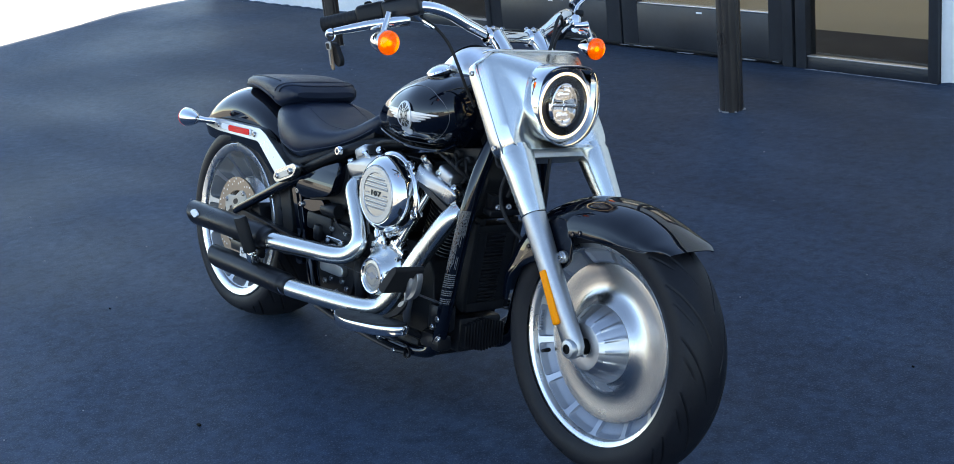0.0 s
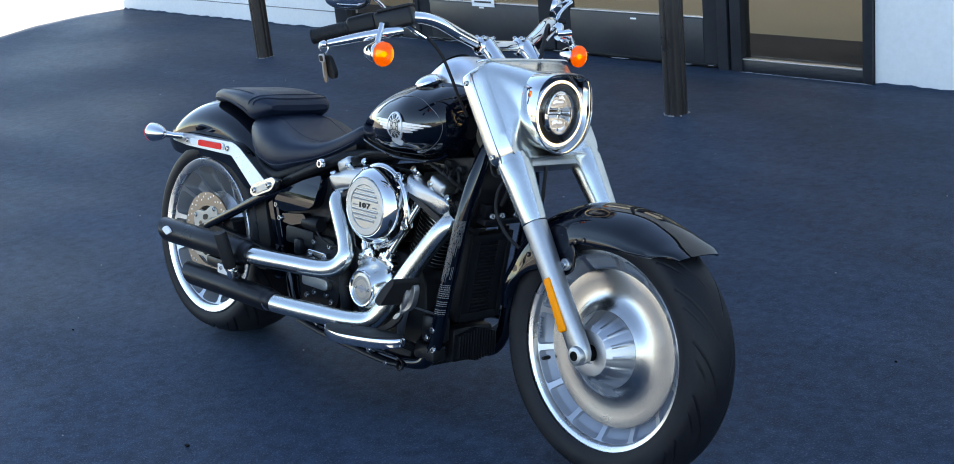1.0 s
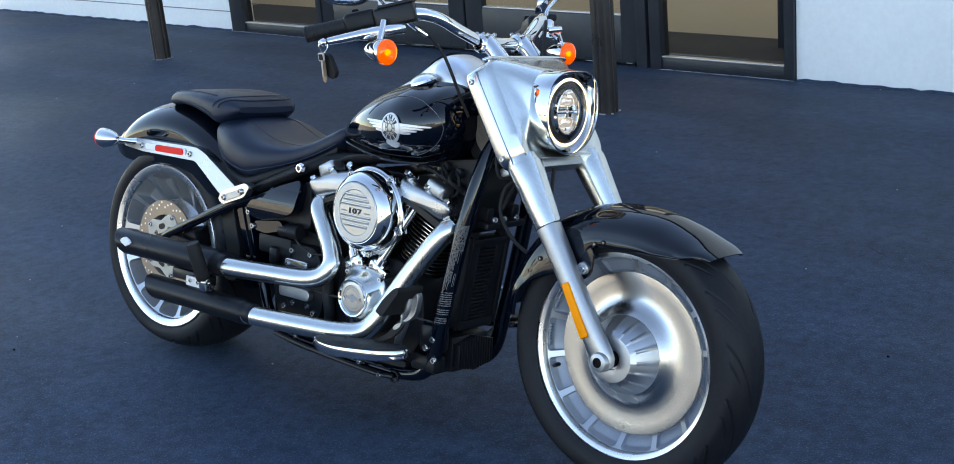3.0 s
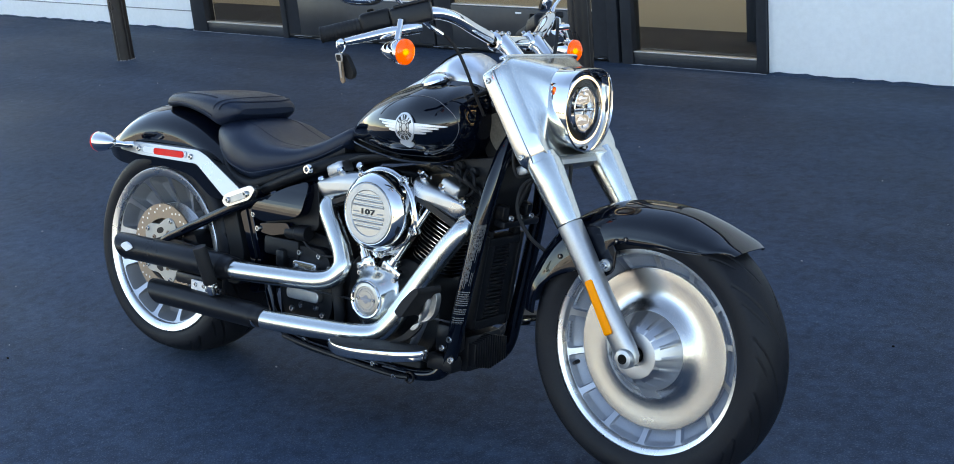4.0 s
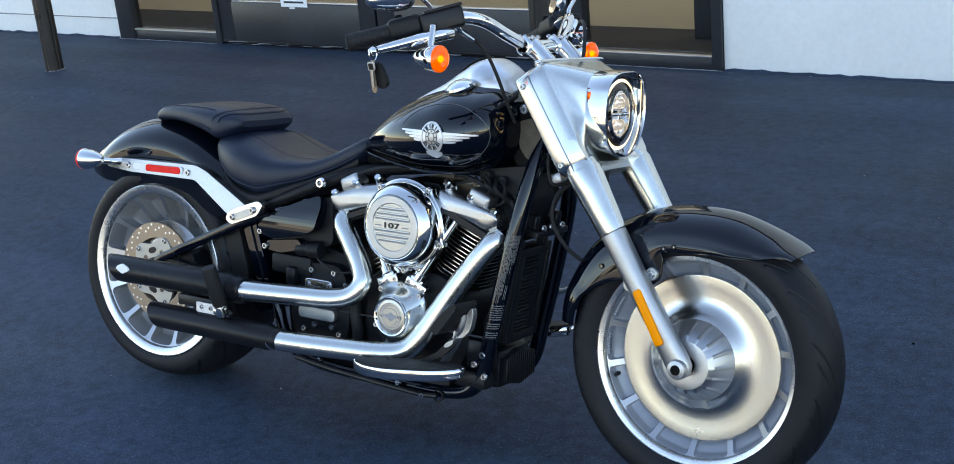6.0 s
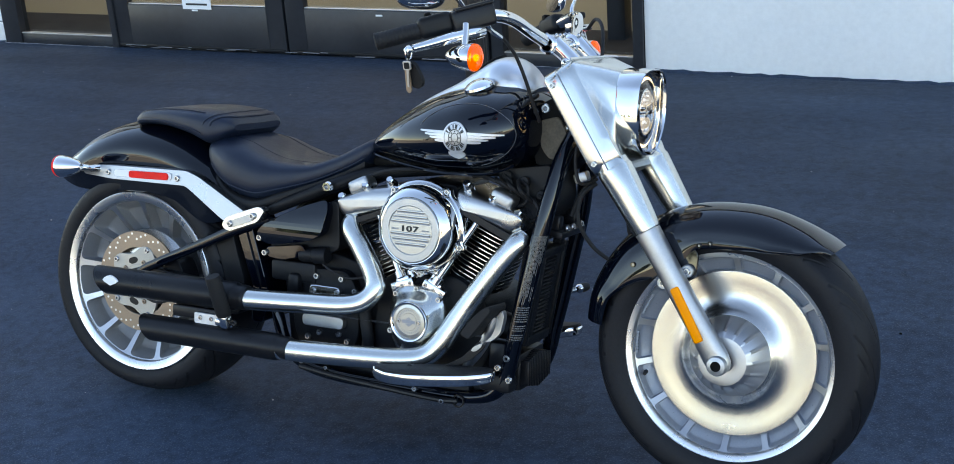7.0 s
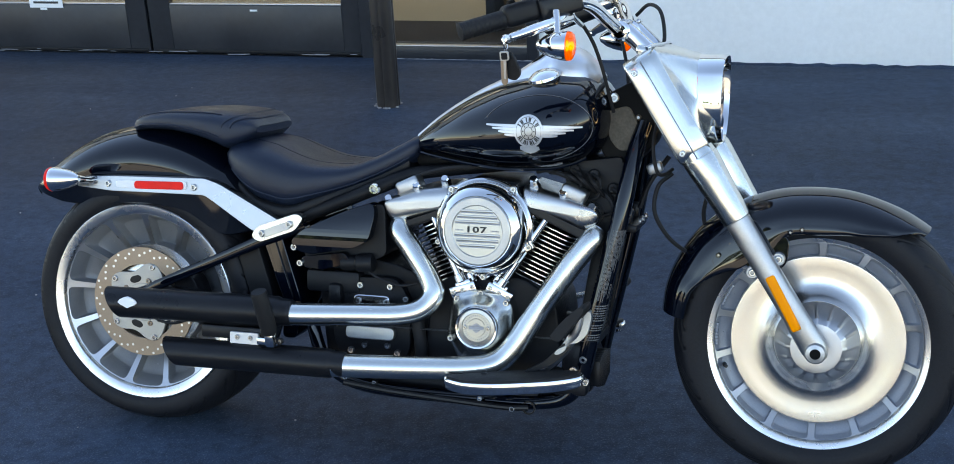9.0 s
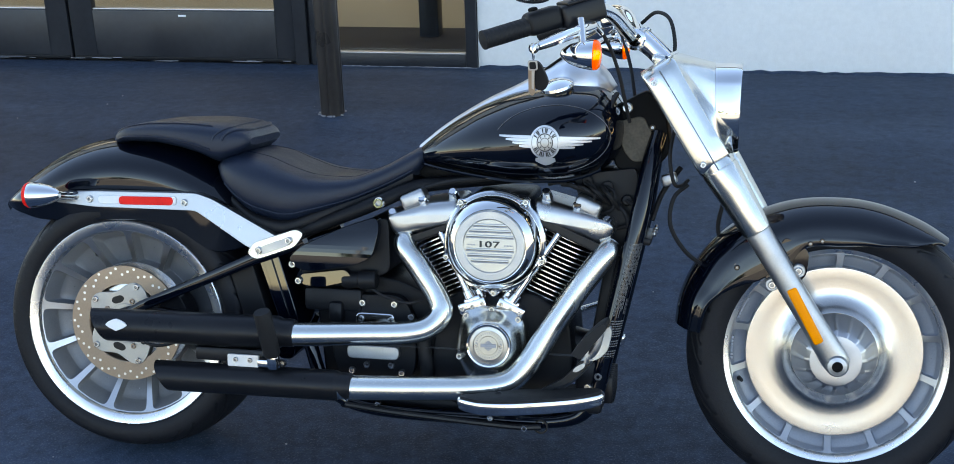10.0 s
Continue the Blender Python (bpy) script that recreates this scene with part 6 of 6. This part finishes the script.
for x, z in ((1.105, 0.690), (1.150, 0.680), (1.195, 0.650)):
    bm = B()
    lathe(bm, [(0.0, 0.020), (0.010, 0.019), (0.0125, 0.014), (0.013, 0.0)], (x, -0.068, z), (0.15, -1, 0.2), 16)
    part("coil_tower", bm, RUBBER, coil, "black rubber coil boot")
bm = B()
for k, (x, z) in enumerate(((1.105, 0.690), (1.150, 0.680), (1.195, 0.650))):
    tube(bm, [(x, -0.088, z + 0.004), (x + 0.020, -0.100, z - 0.010), (x + 0.016, -0.098, z - 0.045), (x - 0.018, -0.088, z - 0.062)], 0.0042, 8)
part("coil_wire", bm, RUBBER, coil, "looped black coil wires")
bm = B()
prism(bm, rounded([(0.84, 0.66), (0.84, 0.50), (0.90, 0.44), (0.96, 0.50), (0.98, 0.66)], 0.02), -0.09, 0.09, 0.01)
part("intake", bm, ENGINE_BLACK, bike, "black intake manifold")
# pushrod tubes and lifter blocks
for a, b, tag in (((0.949, -0.142, 0.420), (1.050, -0.126, 0.578), 1), ((0.930, -0.120, 0.420), (1.018, -0.108, 0.590), 1), ((0.852, -0.142, 0.424), (0.776, -0.126, 0.575), -1), ((0.872, -0.120, 0.424), (0.806, -0.108, 0.590), -1)):
    a, b = Vector(a), Vector(b)
    bm = B()
    tube(bm, [a, a.lerp(b, 0.10), a.lerp(b, 0.11), a.lerp(b, 0.55), a.lerp(b, 0.56), a.lerp(b, 0.62), a.lerp(b, 0.63), b], [0.0135, 0.0135, 0.0095, 0.0095, 0.0115, 0.0115, 0.0078, 0.0078], 16, smooth=False)
    part("pushrod_tube", bm, CHROME, bike, "chrome pushrod tube")
for cx, cz, ang in ((0.946, 0.404, 25), (0.858, 0.406, -20)):
    bm = B()
    box(bm, (cx, -0.128, cz), (0.066, 0.045, 0.026), 0.004, pose(0, 0, 0, 0, ang, 0))
    box(bm, (cx, -0.128, cz + 0.012), (0.040, 0.04, 0.020), 0.005, pose(0, 0, 0, 0, ang, 0))
    blk = part("lifter_block", bm, CHROME, bike, "chrome lifter block")
    for d in (-0.024, 0.0, 0.024):
        screw((cx + d * math.cos(radians(ang)), -0.149, cz - d * math.sin(radians(ang))), blk, 0.005, 0.005)
# cam cover with timer disc
TC = Vector((0.905, -0.155, 0.328))
CAM = [Vector(p) for p in rounded([(0.832, 0.388), (0.862, 0.405), (0.905, 0.412), (0.948, 0.405), (0.982, 0.380), (0.988, 0.292), (0.952, 0.230), (0.856, 0.226), (0.820, 0.290)], 0.022, 6)]


def cam_loop(s, h):
    """The cover's outline shrunk towards the round face."""
    out = []
    for p in CAM:
        d = Vector((p.x - TC.x, p.y - TC.z))
        r = d.length * (1 - s) + 0.0515 * s
        d = d.normalized() * r
        out.append(Vector((TC.x + d.x, TC.y - h, TC.z + d.y)))
    return out


bm = B()
loft(bm, [cam_loop(s, h) for s, h in ((0.0, -0.050), (0.0, -0.008), (0.02, -0.003), (0.06, 0.0), (0.22, 0.003), (0.42, 0.010), (0.62, 0.020), (0.80, 0.030), (0.94, 0.037), (1.0, 0.039))])
cam_cover = part("cam_cover", bm, SATIN, bike, "satin silver domed cam cover", 50)
bm = B()
lathe(bm, [(0.0440, 0.036), (0.0430, 0.0405), (0.0350, 0.0415), (0.0335, 0.0395), (0.022, 0.0395), (0.021, 0.041), (0, 0.041)], TC, seg=64)
bmring = B()
lathe(bmring, [(0.0520, 0.036), (0.0510, 0.0425), (0.0490, 0.045), (0.0455, 0.044), (0.0430, 0.040)], TC, seg=64)
part("cover_ring", bmring, CHROME, cam_cover, "bright cover ring")
disc = part("timer_disc", bm, ALU, cam_cover, "brushed timer disc")
bm = B()
for k in range(34):
    t = 2 * math.pi * k / 34
    box(bm, TC + Vector((0.0285 * math.cos(t), -0.0400, 0.0285 * math.sin(t))), (0.0016, 0.001, 0.0042), 0, Matrix.Rotation(-t + math.pi / 2, 4, "Y"))
part("ring_bars", bm, GREY_PAINT, cam_cover, "fine grey bars round the disc")
bm = B()
prism(bm, rounded([(TC.x - 0.018, TC.z - 0.004), (TC.x - 0.018, TC.z + 0.004), (TC.x + 0.018, TC.z + 0.004), (TC.x + 0.018, TC.z - 0.004)], 0.002), TC.y - 0.0425, TC.y - 0.040, 0.0005)
prism(bm, rounded([(TC.x - 0.010, TC.z + 0.005), (TC.x, TC.z + 0.012), (TC.x + 0.010, TC.z + 0.005)], 0.003), TC.y - 0.0422, TC.y - 0.040, 0.0004)
prism(bm, rounded([(TC.x - 0.010, TC.z - 0.005), (TC.x, TC.z - 0.013), (TC.x + 0.010, TC.z - 0.005)], 0.003), TC.y - 0.0422, TC.y - 0.040, 0.0004)
part("emblem", bm, GREY_PAINT, cam_cover, "plain shield-shaped emblem")
for t in (0.0, math.pi):
    screw(TC + Vector((0.0275 * math.cos(t), -0.040, 0.0275 * math.sin(t))), cam_cover, 0.0045, 0.003)
for x, z in ((0.846, 0.386), (0.905, 0.403), (0.966, 0.383), (0.978, 0.292), (0.831, 0.290), (0.856, 0.236), (0.950, 0.240)):
    screw((x, -0.150, z), cam_cover, 0.0080, 0.012)
# air cleaner
AC = Vector((0.906, -0.120, 0.5555))
bm = B()
prof = []
outline_a = []
for k in range(120):
    t = 2 * math.pi * k / 120
    bump = sum(0.010 * math.exp(-((((t - c + math.pi) % (2 * math.pi)) - math.pi) / 0.075) ** 2) for c in (0.92, 2.30, 3.48, 4.71, 5.93))
    outline_a.append((0.117 + bump, t))
loops = []
for scale, h in ((0.94, 0.0), (0.985, 0.003), (1.0, 0.008), (1.005, 0.016), (0.995, 0.023), (0.965, 0.026), (0.93, 0.0245), (0.90, 0.020)):
    loops.append([polar(AC, r * scale, t, h) for r, t in outline_a])
loft(bm, loops, True, True)
ac = part("air_cleaner", bm, CHROME, bike, "round chrome air cleaner", 35)
bm = B()
lathe(bm, [(0.1085, 0.020), (0.1082, 0.032), (0.1065, 0.045), (0.1025, 0.057), (0.0970, 0.066), (0.0905, 0.0725), (0.0850, 0.0762), (0.0820, 0.0778), (0.0805, 0.0775), (0.0785, 0.0755)], AC, seg=96)
part("bowl", bm, CHROME, ac, "chrome air cleaner bowl")
bm = B()
lathe(bm, [(0.0790, 0.0745), (0.0786, 0.0785), (0.0770, 0.0797), (0.0610, 0.0797), (0.0590, 0.0780)], AC, seg=96)
part("face_ring", bm, CAST, ac, "matt silver face ring")
bm = B()
lathe(bm, [(0.0598, 0.0755), (0.0590, 0.0775), (0.0000, 0.0775)], AC, seg=64)
part("face_disc", bm, ALU, ac, "brushed aluminium face")
for dz in (0.0425, 0.0300, 0.0175, -0.0125, -0.0250, -0.0375):
    half = math.sqrt(0.059**2 - dz * dz) - 0.003
    bm = B()
    box(bm, AC + Vector((0, -0.0778, dz)), (2 * half, 0.001, 0.0026), 0.0003)
    part("groove", bm, GREY_PAINT, ac)
    bm = B()
    box(bm, AC + Vector((0, -0.0786, dz + 0.0042)), (2 * half, 0.0025, 0.0052), 0.0011)
    part("face_rib", bm, ALU, ac)
for r, t in [(0.117, c) for c in (0.92, 2.30, 3.48, 4.71, 5.93)]:
    screw(polar(AC, r, t, 0.0235), ac, 0.0075, 0.005)
text = bpy.data.curves.new("number", "FONT")
text.body, text.size, text.align_x, text.align_y, text.extrude, text.space_character = "107", 0.0190, "CENTER", "CENTER", 0.0006, 1.12
text.offset = 0.0005
tmp = new("number_curve", text)
me = bpy.data.meshes.new_from_object(tmp)
bpy.data.objects.remove(tmp)
me.materials.clear()
me.materials.append(INK)
num = new("number", me)
num.parent = ac
num.matrix_basis = Matrix.Translation(AC + Vector((-0.003, -0.0787, 0.0028))) @ pose(0, 0, 0, 90, 0, 0) @ Matrix.Diagonal((1.65, 1, 1, 1))
num["label"] = "black engine size number 107"
bm = B()
for x0 in (-0.043, 0.041):
    for k in range(6):
        box(bm, AC + Vector((x0 - 0.008 + 0.0034 * k, -0.0783, 0.0015)), (0.0021, 0.001, 0.0030), 0.0002)
part("small_print", bm, GREY_PAINT, ac, "tiny unreadable print")

# ---------- exhaust ----------
bm = B()
up_path = [(0.44, -0.268, 0.346), (0.50, -0.258, 0.346), (0.62, -0.224, 0.346), (0.715, -0.196, 0.347), (0.765, -0.180, 0.360), (0.790, -0.166, 0.392), (0.778, -0.156, 0.428), (0.742, -0.146, 0.478), (0.700, -0.132, 0.532), (0.690, -0.105, 0.556)]
tube(bm, up_path, 0.0268, 28, 8)
part("rear_exhaust_pipe", bm, SATIN, bike, "satin chrome exhaust pipe")
bm = B()
low_path = [(0.58, -0.278, 0.234), (0.66, -0.266, 0.234), (0.78, -0.243, 0.235), (0.895, -0.218, 0.238), (0.955, -0.200, 0.250), (0.992, -0.188, 0.286), (1.035, -0.170, 0.356), (1.090, -0.150, 0.444), (1.150, -0.128, 0.528), (1.165, -0.105, 0.553)]
tube(bm, low_path, 0.0272, 28, 8)
part("front_exhaust_pipe", bm, SATIN, bike, "satin chrome exhaust pipe")


def muffler(rear, front, r, cut, name):
    """A black muffler with a slash-cut open end."""
    a, b = Vector(front), Vector(rear)
    way = (b - a).normalized()
    side = Vector((0, 0, 1)).cross(way).normalized()
    up = way.cross(side)
    length = (b - a).length
    bm = B()
    loops = []
    stations = [(0.0, 0.78), (0.004, 0.84), (0.010, 0.86), (0.030, 0.87), (0.034, 0.95), (0.040, 1.0), (length * 0.5, 1.0), (length - cut, 1.0)]
    for h, s in stations:
        loops.append([a + way * h + r * s * (side * math.cos(t) + up * math.sin(t)) for t in (2 * math.pi * k / 40 for k in range(40))])
    end = []
    for k in range(40):
        t = 2 * math.pi * k / 40
        shift = cut * 0.5 * (1 + math.sin(t)) - cut * 0.5
        end.append(a + way * (length - cut * 0.5 + shift) + r * (side * math.cos(t) + up * math.sin(t)))
    loops.append(end)
    c = sum(end, Vector()) / 40
    loops.append([c + (v - c) * 0.93 for v in end])
    loops.append([c + (v - c) * 0.90 - way * 0.10 for v in end])
    loft(bm, loops, True, True)
    return part(name, bm, SATIN_BLACK, bike, "satin black slash-cut muffler", 40)


mu = muffler((-0.008, -0.278, 0.347), (0.475, -0.263, 0.349), 0.0372, 0.040, "upper_muffler")
muffler((0.145, -0.279, 0.236), (0.612, -0.275, 0.237), 0.0345, 0.038, "lower_muffler")
bm = B()
shield = [(0.052, 0.356), (0.058, 0.363), (0.068, 0.368), (0.078, 0.371), (0.088, 0.368), (0.098, 0.363), (0.104, 0.356), (0.096, 0.350), (0.084, 0.345), (0.078, 0.342), (0.070, 0.346), (0.060, 0.350)]
prism(bm, [(x - 0.012, z) for x, z in shield], -0.3165, -0.310, 0.0015)
part("emblem", bm, PAPER, mu, "plain pale shield-shaped emblem")
bm = B()
box(bm, (0.325, -0.262, 0.292), (0.17, 0.03, 0.032), 0.006)
part("muffler_bracket", bm, SATIN_BLACK, bike, "black muffler bracket")
# passenger peg, folded up
bm = B()
prism(bm, rounded([(0.322, 0.270), (0.322, 0.298), (0.396, 0.298), (0.396, 0.270)], 0.004), -0.288, -0.280, 0.0015)
plate = part("peg_plate", bm, PEWTER, bike, "bright steel peg plate")
for x in (0.342, 0.376):
    screw((x, -0.288, 0.286), plate, 0.006, 0.004)
bm = B()
lathe(bm, [(0, -0.055), (0.0175, -0.055), (0.0195, -0.050), (0.0195, 0.048), (0.0180, 0.055), (0.0, 0.055)], (0.434, -0.334, 0.362), (-0.10, -0.30, 0.95), 20)
peg = part("passenger_peg", bm, RUBBER, bike, "black rubber passenger peg folded up")
bm = B()
box(bm, (0.440, -0.312, 0.294), (0.024, 0.028, 0.034), 0.006, pose(0, 0, 0, 15, 0, 0))
box(bm, (0.425, -0.295, 0.284), (0.055, 0.016, 0.018), 0.004)
part("peg_clevis", bm, CHROME, peg, "silver peg clevis")
screw((0.458, -0.300, 0.288), peg, 0.009, 0.006, mat=SATIN_BLACK)

# floorboards, pedal, controls
for side in (-1, 1):
    bm = B()
    edge = []
    for k in range(48):
        t = 2 * math.pi * k / 48
        u, v = math.copysign(abs(math.cos(t)) ** 0.75, math.cos(t)), math.copysign(abs(math.sin(t)) ** 0.75, math.sin(t))
        x = 1.013 + 0.163 * u
        edge.append((x, side * (0.272 + (0.052 - 0.012 * u) * (1 - 0.72 * max(0, -u - 0.1) ** 1.5) * v), 0.222 + 0.105 * max(0, x - 0.90) + 0.16 * max(0, x - 1.10) ** 1.5))
    mid = Vector((1.012, side * 0.268, 0.24))
    loops = []
    for s, h in ((0.88, -0.022), (0.95, -0.022), (0.985, -0.017), (0.985, -0.011), (1.0, -0.009), (1.004, -0.004), (1.0, 0.001), (0.985, 0.004), (0.94, 0.004)):
        loops.append([Vector((mid.x + (x - mid.x) * s, mid.y + (y - mid.y) * s, z + h)) for x, y, z in edge])
    loft(bm, loops, True, True)
    board = part("floorboard", bm, CHROME, bike, "chrome-edged rider floorboard")
    bm = B()
    loops = []
    for s, h in ((0.96, 0.003), (0.96, 0.007), (0.94, 0.009)):
        loops.append([Vector((mid.x + (x - mid.x) * s, mid.y + (y - mid.y) * s, z + h)) for x, y, z in edge])
    loft(bm, loops, True, True)
    part("rubber_pad", bm, RUBBER, board, "black rubber pad")
    for x in (0.94, 1.07):
        bm = B()
        tube(bm, [(x, side * 0.12, 0.185), (x, side * 0.19, 0.215), (x, side * 0.25, 0.228)], 0.011, 10)
        part("board_bracket", bm, SATIN_BLACK, board, "black floorboard bracket")
bm = B()
tube(bm, [(1.055, -0.175, 0.232), (1.085, -0.20, 0.260), (1.120, -0.225, 0.300), (1.148, -0.240, 0.345), (1.160, -0.245, 0.385)], [0.010, 0.011, 0.012, 0.012, 0.010], 14)
pedal = part("brake_pedal", bm, CAST, bike, "silver rear brake pedal")
bm = B()
prism(bm, rounded([(1.104, 0.343), (1.128, 0.376), (1.158, 0.406), (1.176, 0.417), (1.181, 0.404), (1.152, 0.366), (1.126, 0.332)], 0.008), -0.312, -0.222, 0.009, 4)
for v in bm.verts:
    v.co.z += 0.10 * max(0, -0.26 - v.co.y)
part("pedal_pad", bm, RUBBER, pedal, "black rubber pedal pad")
bm = B()
prism(bm, rounded([(1.126, 0.331), (1.150, 0.362), (1.180, 0.402), (1.186, 0.385), (1.178, 0.345), (1.158, 0.324), (1.138, 0.318)], 0.010), -0.246, -0.228, 0.004, 3)
part("pedal_plate", bm, CAST, pedal, "bright pedal plate under the pad")
bm = B()
prism(bm, rounded([(1.030, 0.246), (1.080, 0.275), (1.120, 0.318), (1.148, 0.326), (1.132, 0.300), (1.098, 0.268), (1.040, 0.240)], 0.010), -0.242, -0.230, 0.005, 3)
part("pedal_arm", bm, SATIN_BLACK, pedal, "flat dark pedal arm")
bm = B()
prism(bm, rounded([(1.100, 0.292), (1.108, 0.304), (1.130, 0.316), (1.128, 0.304), (1.112, 0.292)], 0.006), -0.2445, -0.241, 0.001)
part("arm_slot", bm, CAST, pedal)
bm = B()
box(bm, (1.128, -0.115, 0.255), (0.065, 0.05, 0.075), 0.010)
box(bm, (1.115, -0.12, 0.190), (0.085, 0.05, 0.045), 0.010)
mcyl = part("rear_master_cylinder", bm, SATIN_BLACK, bike, "black rear brake cylinder")
for x, z in ((1.148, 0.258), (1.125, 0.232), (1.155, 0.205)):
    screw((x, -0.142, z), mcyl, 0.009, 0.007)
bm = B()
tube(bm, [(0.56, -0.155, 0.158), (0.70, -0.165, 0.148), (0.95, -0.165, 0.135), (1.02, -0.15, 0.133)], 0.0075, 10)
part("brake_rod", bm, SATIN_BLACK, bike, "black lower rod")
bm = B()
box(bm, (0.80, 0, 0.150), (0.55, 0.20, 0.045), 0.012)
box(bm, (0.99, -0.10, 0.150), (0.10, 0.05, 0.05), 0.012)
part("sump", bm, ENGINE_BLACK, bike, "black engine sump")
for x, y, z in ((0.635, -0.142, 0.160), (0.56, -0.142, 0.170), (0.925, -0.150, 0.170), (0.905, -0.155, 0.150), (0.985, -0.160, 0.132), (0.965, -0.15, 0.170)):
    screw((x, y, z), bike, 0.008, 0.010, mat=CHROME, name="underside_bolt")
bm = B()
lathe(bm, [(0.013, -0.003), (0.0165, -0.003), (0.0165, 0.003), (0.013, 0.003), (0.013, -0.003)], (1.020, -0.145, 0.132), (0, -1, 0), 24)
part("tow_ring", bm, SATIN_BLACK, bike, "black frame ring")
# left controls seen past the engine
bm = B()
tube(bm, [(1.03, 0.20, 0.322), (1.10, 0.235, 0.340), (1.160, 0.262, 0.358)], 0.0075, 10)
shift = part("shift_lever", bm, SATIN, bike, "black gear lever")
bm = B()
lathe(bm, [(0, -0.02), (0.011, -0.018), (0.013, 0.0), (0.011, 0.018), (0, 0.02)], (1.168, 0.285, 0.360), (0.2, 1, 0), 18)
part("shift_peg", bm, RUBBER, shift, "black rubber toe peg")
bm = B()
lathe(bm, [(0.0, 0.010), (0.006, 0.0095), (0.0095, 0.006), (0.0125, 0.0), (0.0125, -0.004)], (1.164, 0.265, 0.360), (-0.2, -1, 0), 18)
part("peg_end", bm, CHROME, shift, "chrome peg end")
bm = B()
tube(bm, [(0.78, 0.13, 0.16), (0.76, 0.185, 0.09), (0.745, 0.235, 0.026), (0.74, 0.25, 0.012)], [0.014, 0.012, 0.011, 0.011], 12)
stand = part("side_stand", bm, SATIN_BLACK, bike, "black side stand, down")
bm = B()
lathe(bm, [(0, -0.006), (0.026, -0.006), (0.026, 0.002), (0, 0.002)], (0.74, 0.258, -0.0475 + 0.0), (0, 0.211, 0.977), 24)
bmesh.ops.translate(bm, verts=bm.verts, vec=(0, 0, 0.112 - 0.0))
part("stand_foot", bm, SATIN_BLACK, stand)
# warning labels wrapped on the downtube
rnd = random.Random(5)
verts, faces = [], []


def tube_axis(z):
    """The middle of the right downtube at height z."""
    span = [p for p in right_tube if p.z > 0.19]
    zs = [p.z for p in reversed(span)]
    return Vector((float(np.interp(z, zs, [p.x for p in reversed(span)])), float(np.interp(z, zs, [p.y for p in reversed(span)])), z))


def print_bar(z0, z1, a0, a1):
    i = len(verts)
    for z in (z0, z1):
        for a in (a0, (a0 + a1) / 2, a1):
            verts.append(tube_axis(z) + 0.0222 * Vector((math.sin(a), -math.cos(a), 0)))
    faces.extend(((i, i + 1, i + 4, i + 3), (i + 1, i + 2, i + 5, i + 4)))


for k in range(15):
    a = -0.25 + 0.105 * k
    z = 0.565
    low = 0.50 if k > 8 else 0.42
    while z > low:
        n = rnd.uniform(0.010, 0.040)
        print_bar(z - n, z, a, a + 0.042)
        z -= n + rnd.uniform(0.002, 0.005)
print_bar(0.405, 0.440, 0.85, 0.90)
print_bar(0.405, 0.440, 1.02, 1.07)
for k in range(16):
    z = 0.300 + 0.0058 * k
    if k in (4, 8):
        continue
    a = -0.2
    while a < 1.25:
        n = rnd.uniform(0.05, 0.22)
        print_bar(z, z + 0.0028, a, min(a + n, 1.3))
        a += n + rnd.uniform(0.03, 0.07)
me = bpy.data.meshes.new("label_print")
me.from_pydata(verts, [], faces)
me.materials.append(WHITE_PRINT)
labels = new("label_print", me)
labels.parent = bike
labels["label"] = "unreadable white print on the downtube"
tagged(labels, kind="stuff")

# ---------- keys on the brake lever ----------
keys = thing("key_ring", "key, black remote fob and ring hanging from the brake lever", "keys", bike.matrix_basis @ Matrix.Translation((1.036, -0.452, 0.997)) @ Matrix.Rotation(radians(LEAN), 4, "X") @ Matrix.Scale(1.12, 4))
bm = B()
pts = [(0.0, 0.012 * math.cos(t), -0.006 + 0.014 * math.sin(t)) for t in (2 * math.pi * k / 24 for k in range(25))]
tube(bm, pts, 0.0013, 8, smooth=False)
part("ring", bm, CHROME, keys, "steel split ring")
bm = B()
prism(bm, rounded([(-0.010, -0.020), (0.007, -0.019), (0.008, -0.037), (-0.009, -0.038)], 0.004), -0.010, -0.006, 0.001)
prism(bm, [(-0.003, -0.037), (0.0022, -0.037), (0.0005, -0.072), (-0.0035, -0.070)], -0.009, -0.007)
key = part("key", bm, CAST, keys, "silver key")
bm = B()
prism(bm, rounded([(-0.007, -0.0225), (0.0045, -0.0220), (0.0055, -0.0345), (-0.0062, -0.0352)], 0.003), -0.0108, -0.0098)
part("key_inset", bm, PLASTIC, key, "black plastic inset")
bm = B()
prism(bm, rounded([(-0.008, -0.022), (0.010, -0.026), (0.026, -0.062), (0.018, -0.078), (-0.002, -0.074)], 0.010), 0.002, 0.013, 0.003)
part("fob", bm, PLASTIC, keys, "black remote fob")
bm = B()
prism(bm, rounded([(-0.010, -0.030), (0.000, -0.030), (0.002, -0.080), (-0.004, -0.086), (-0.010, -0.080)], 0.003), -0.004, 0.0, 0.001)
part("second_key", bm, STEEL, keys, "worn steel second key")
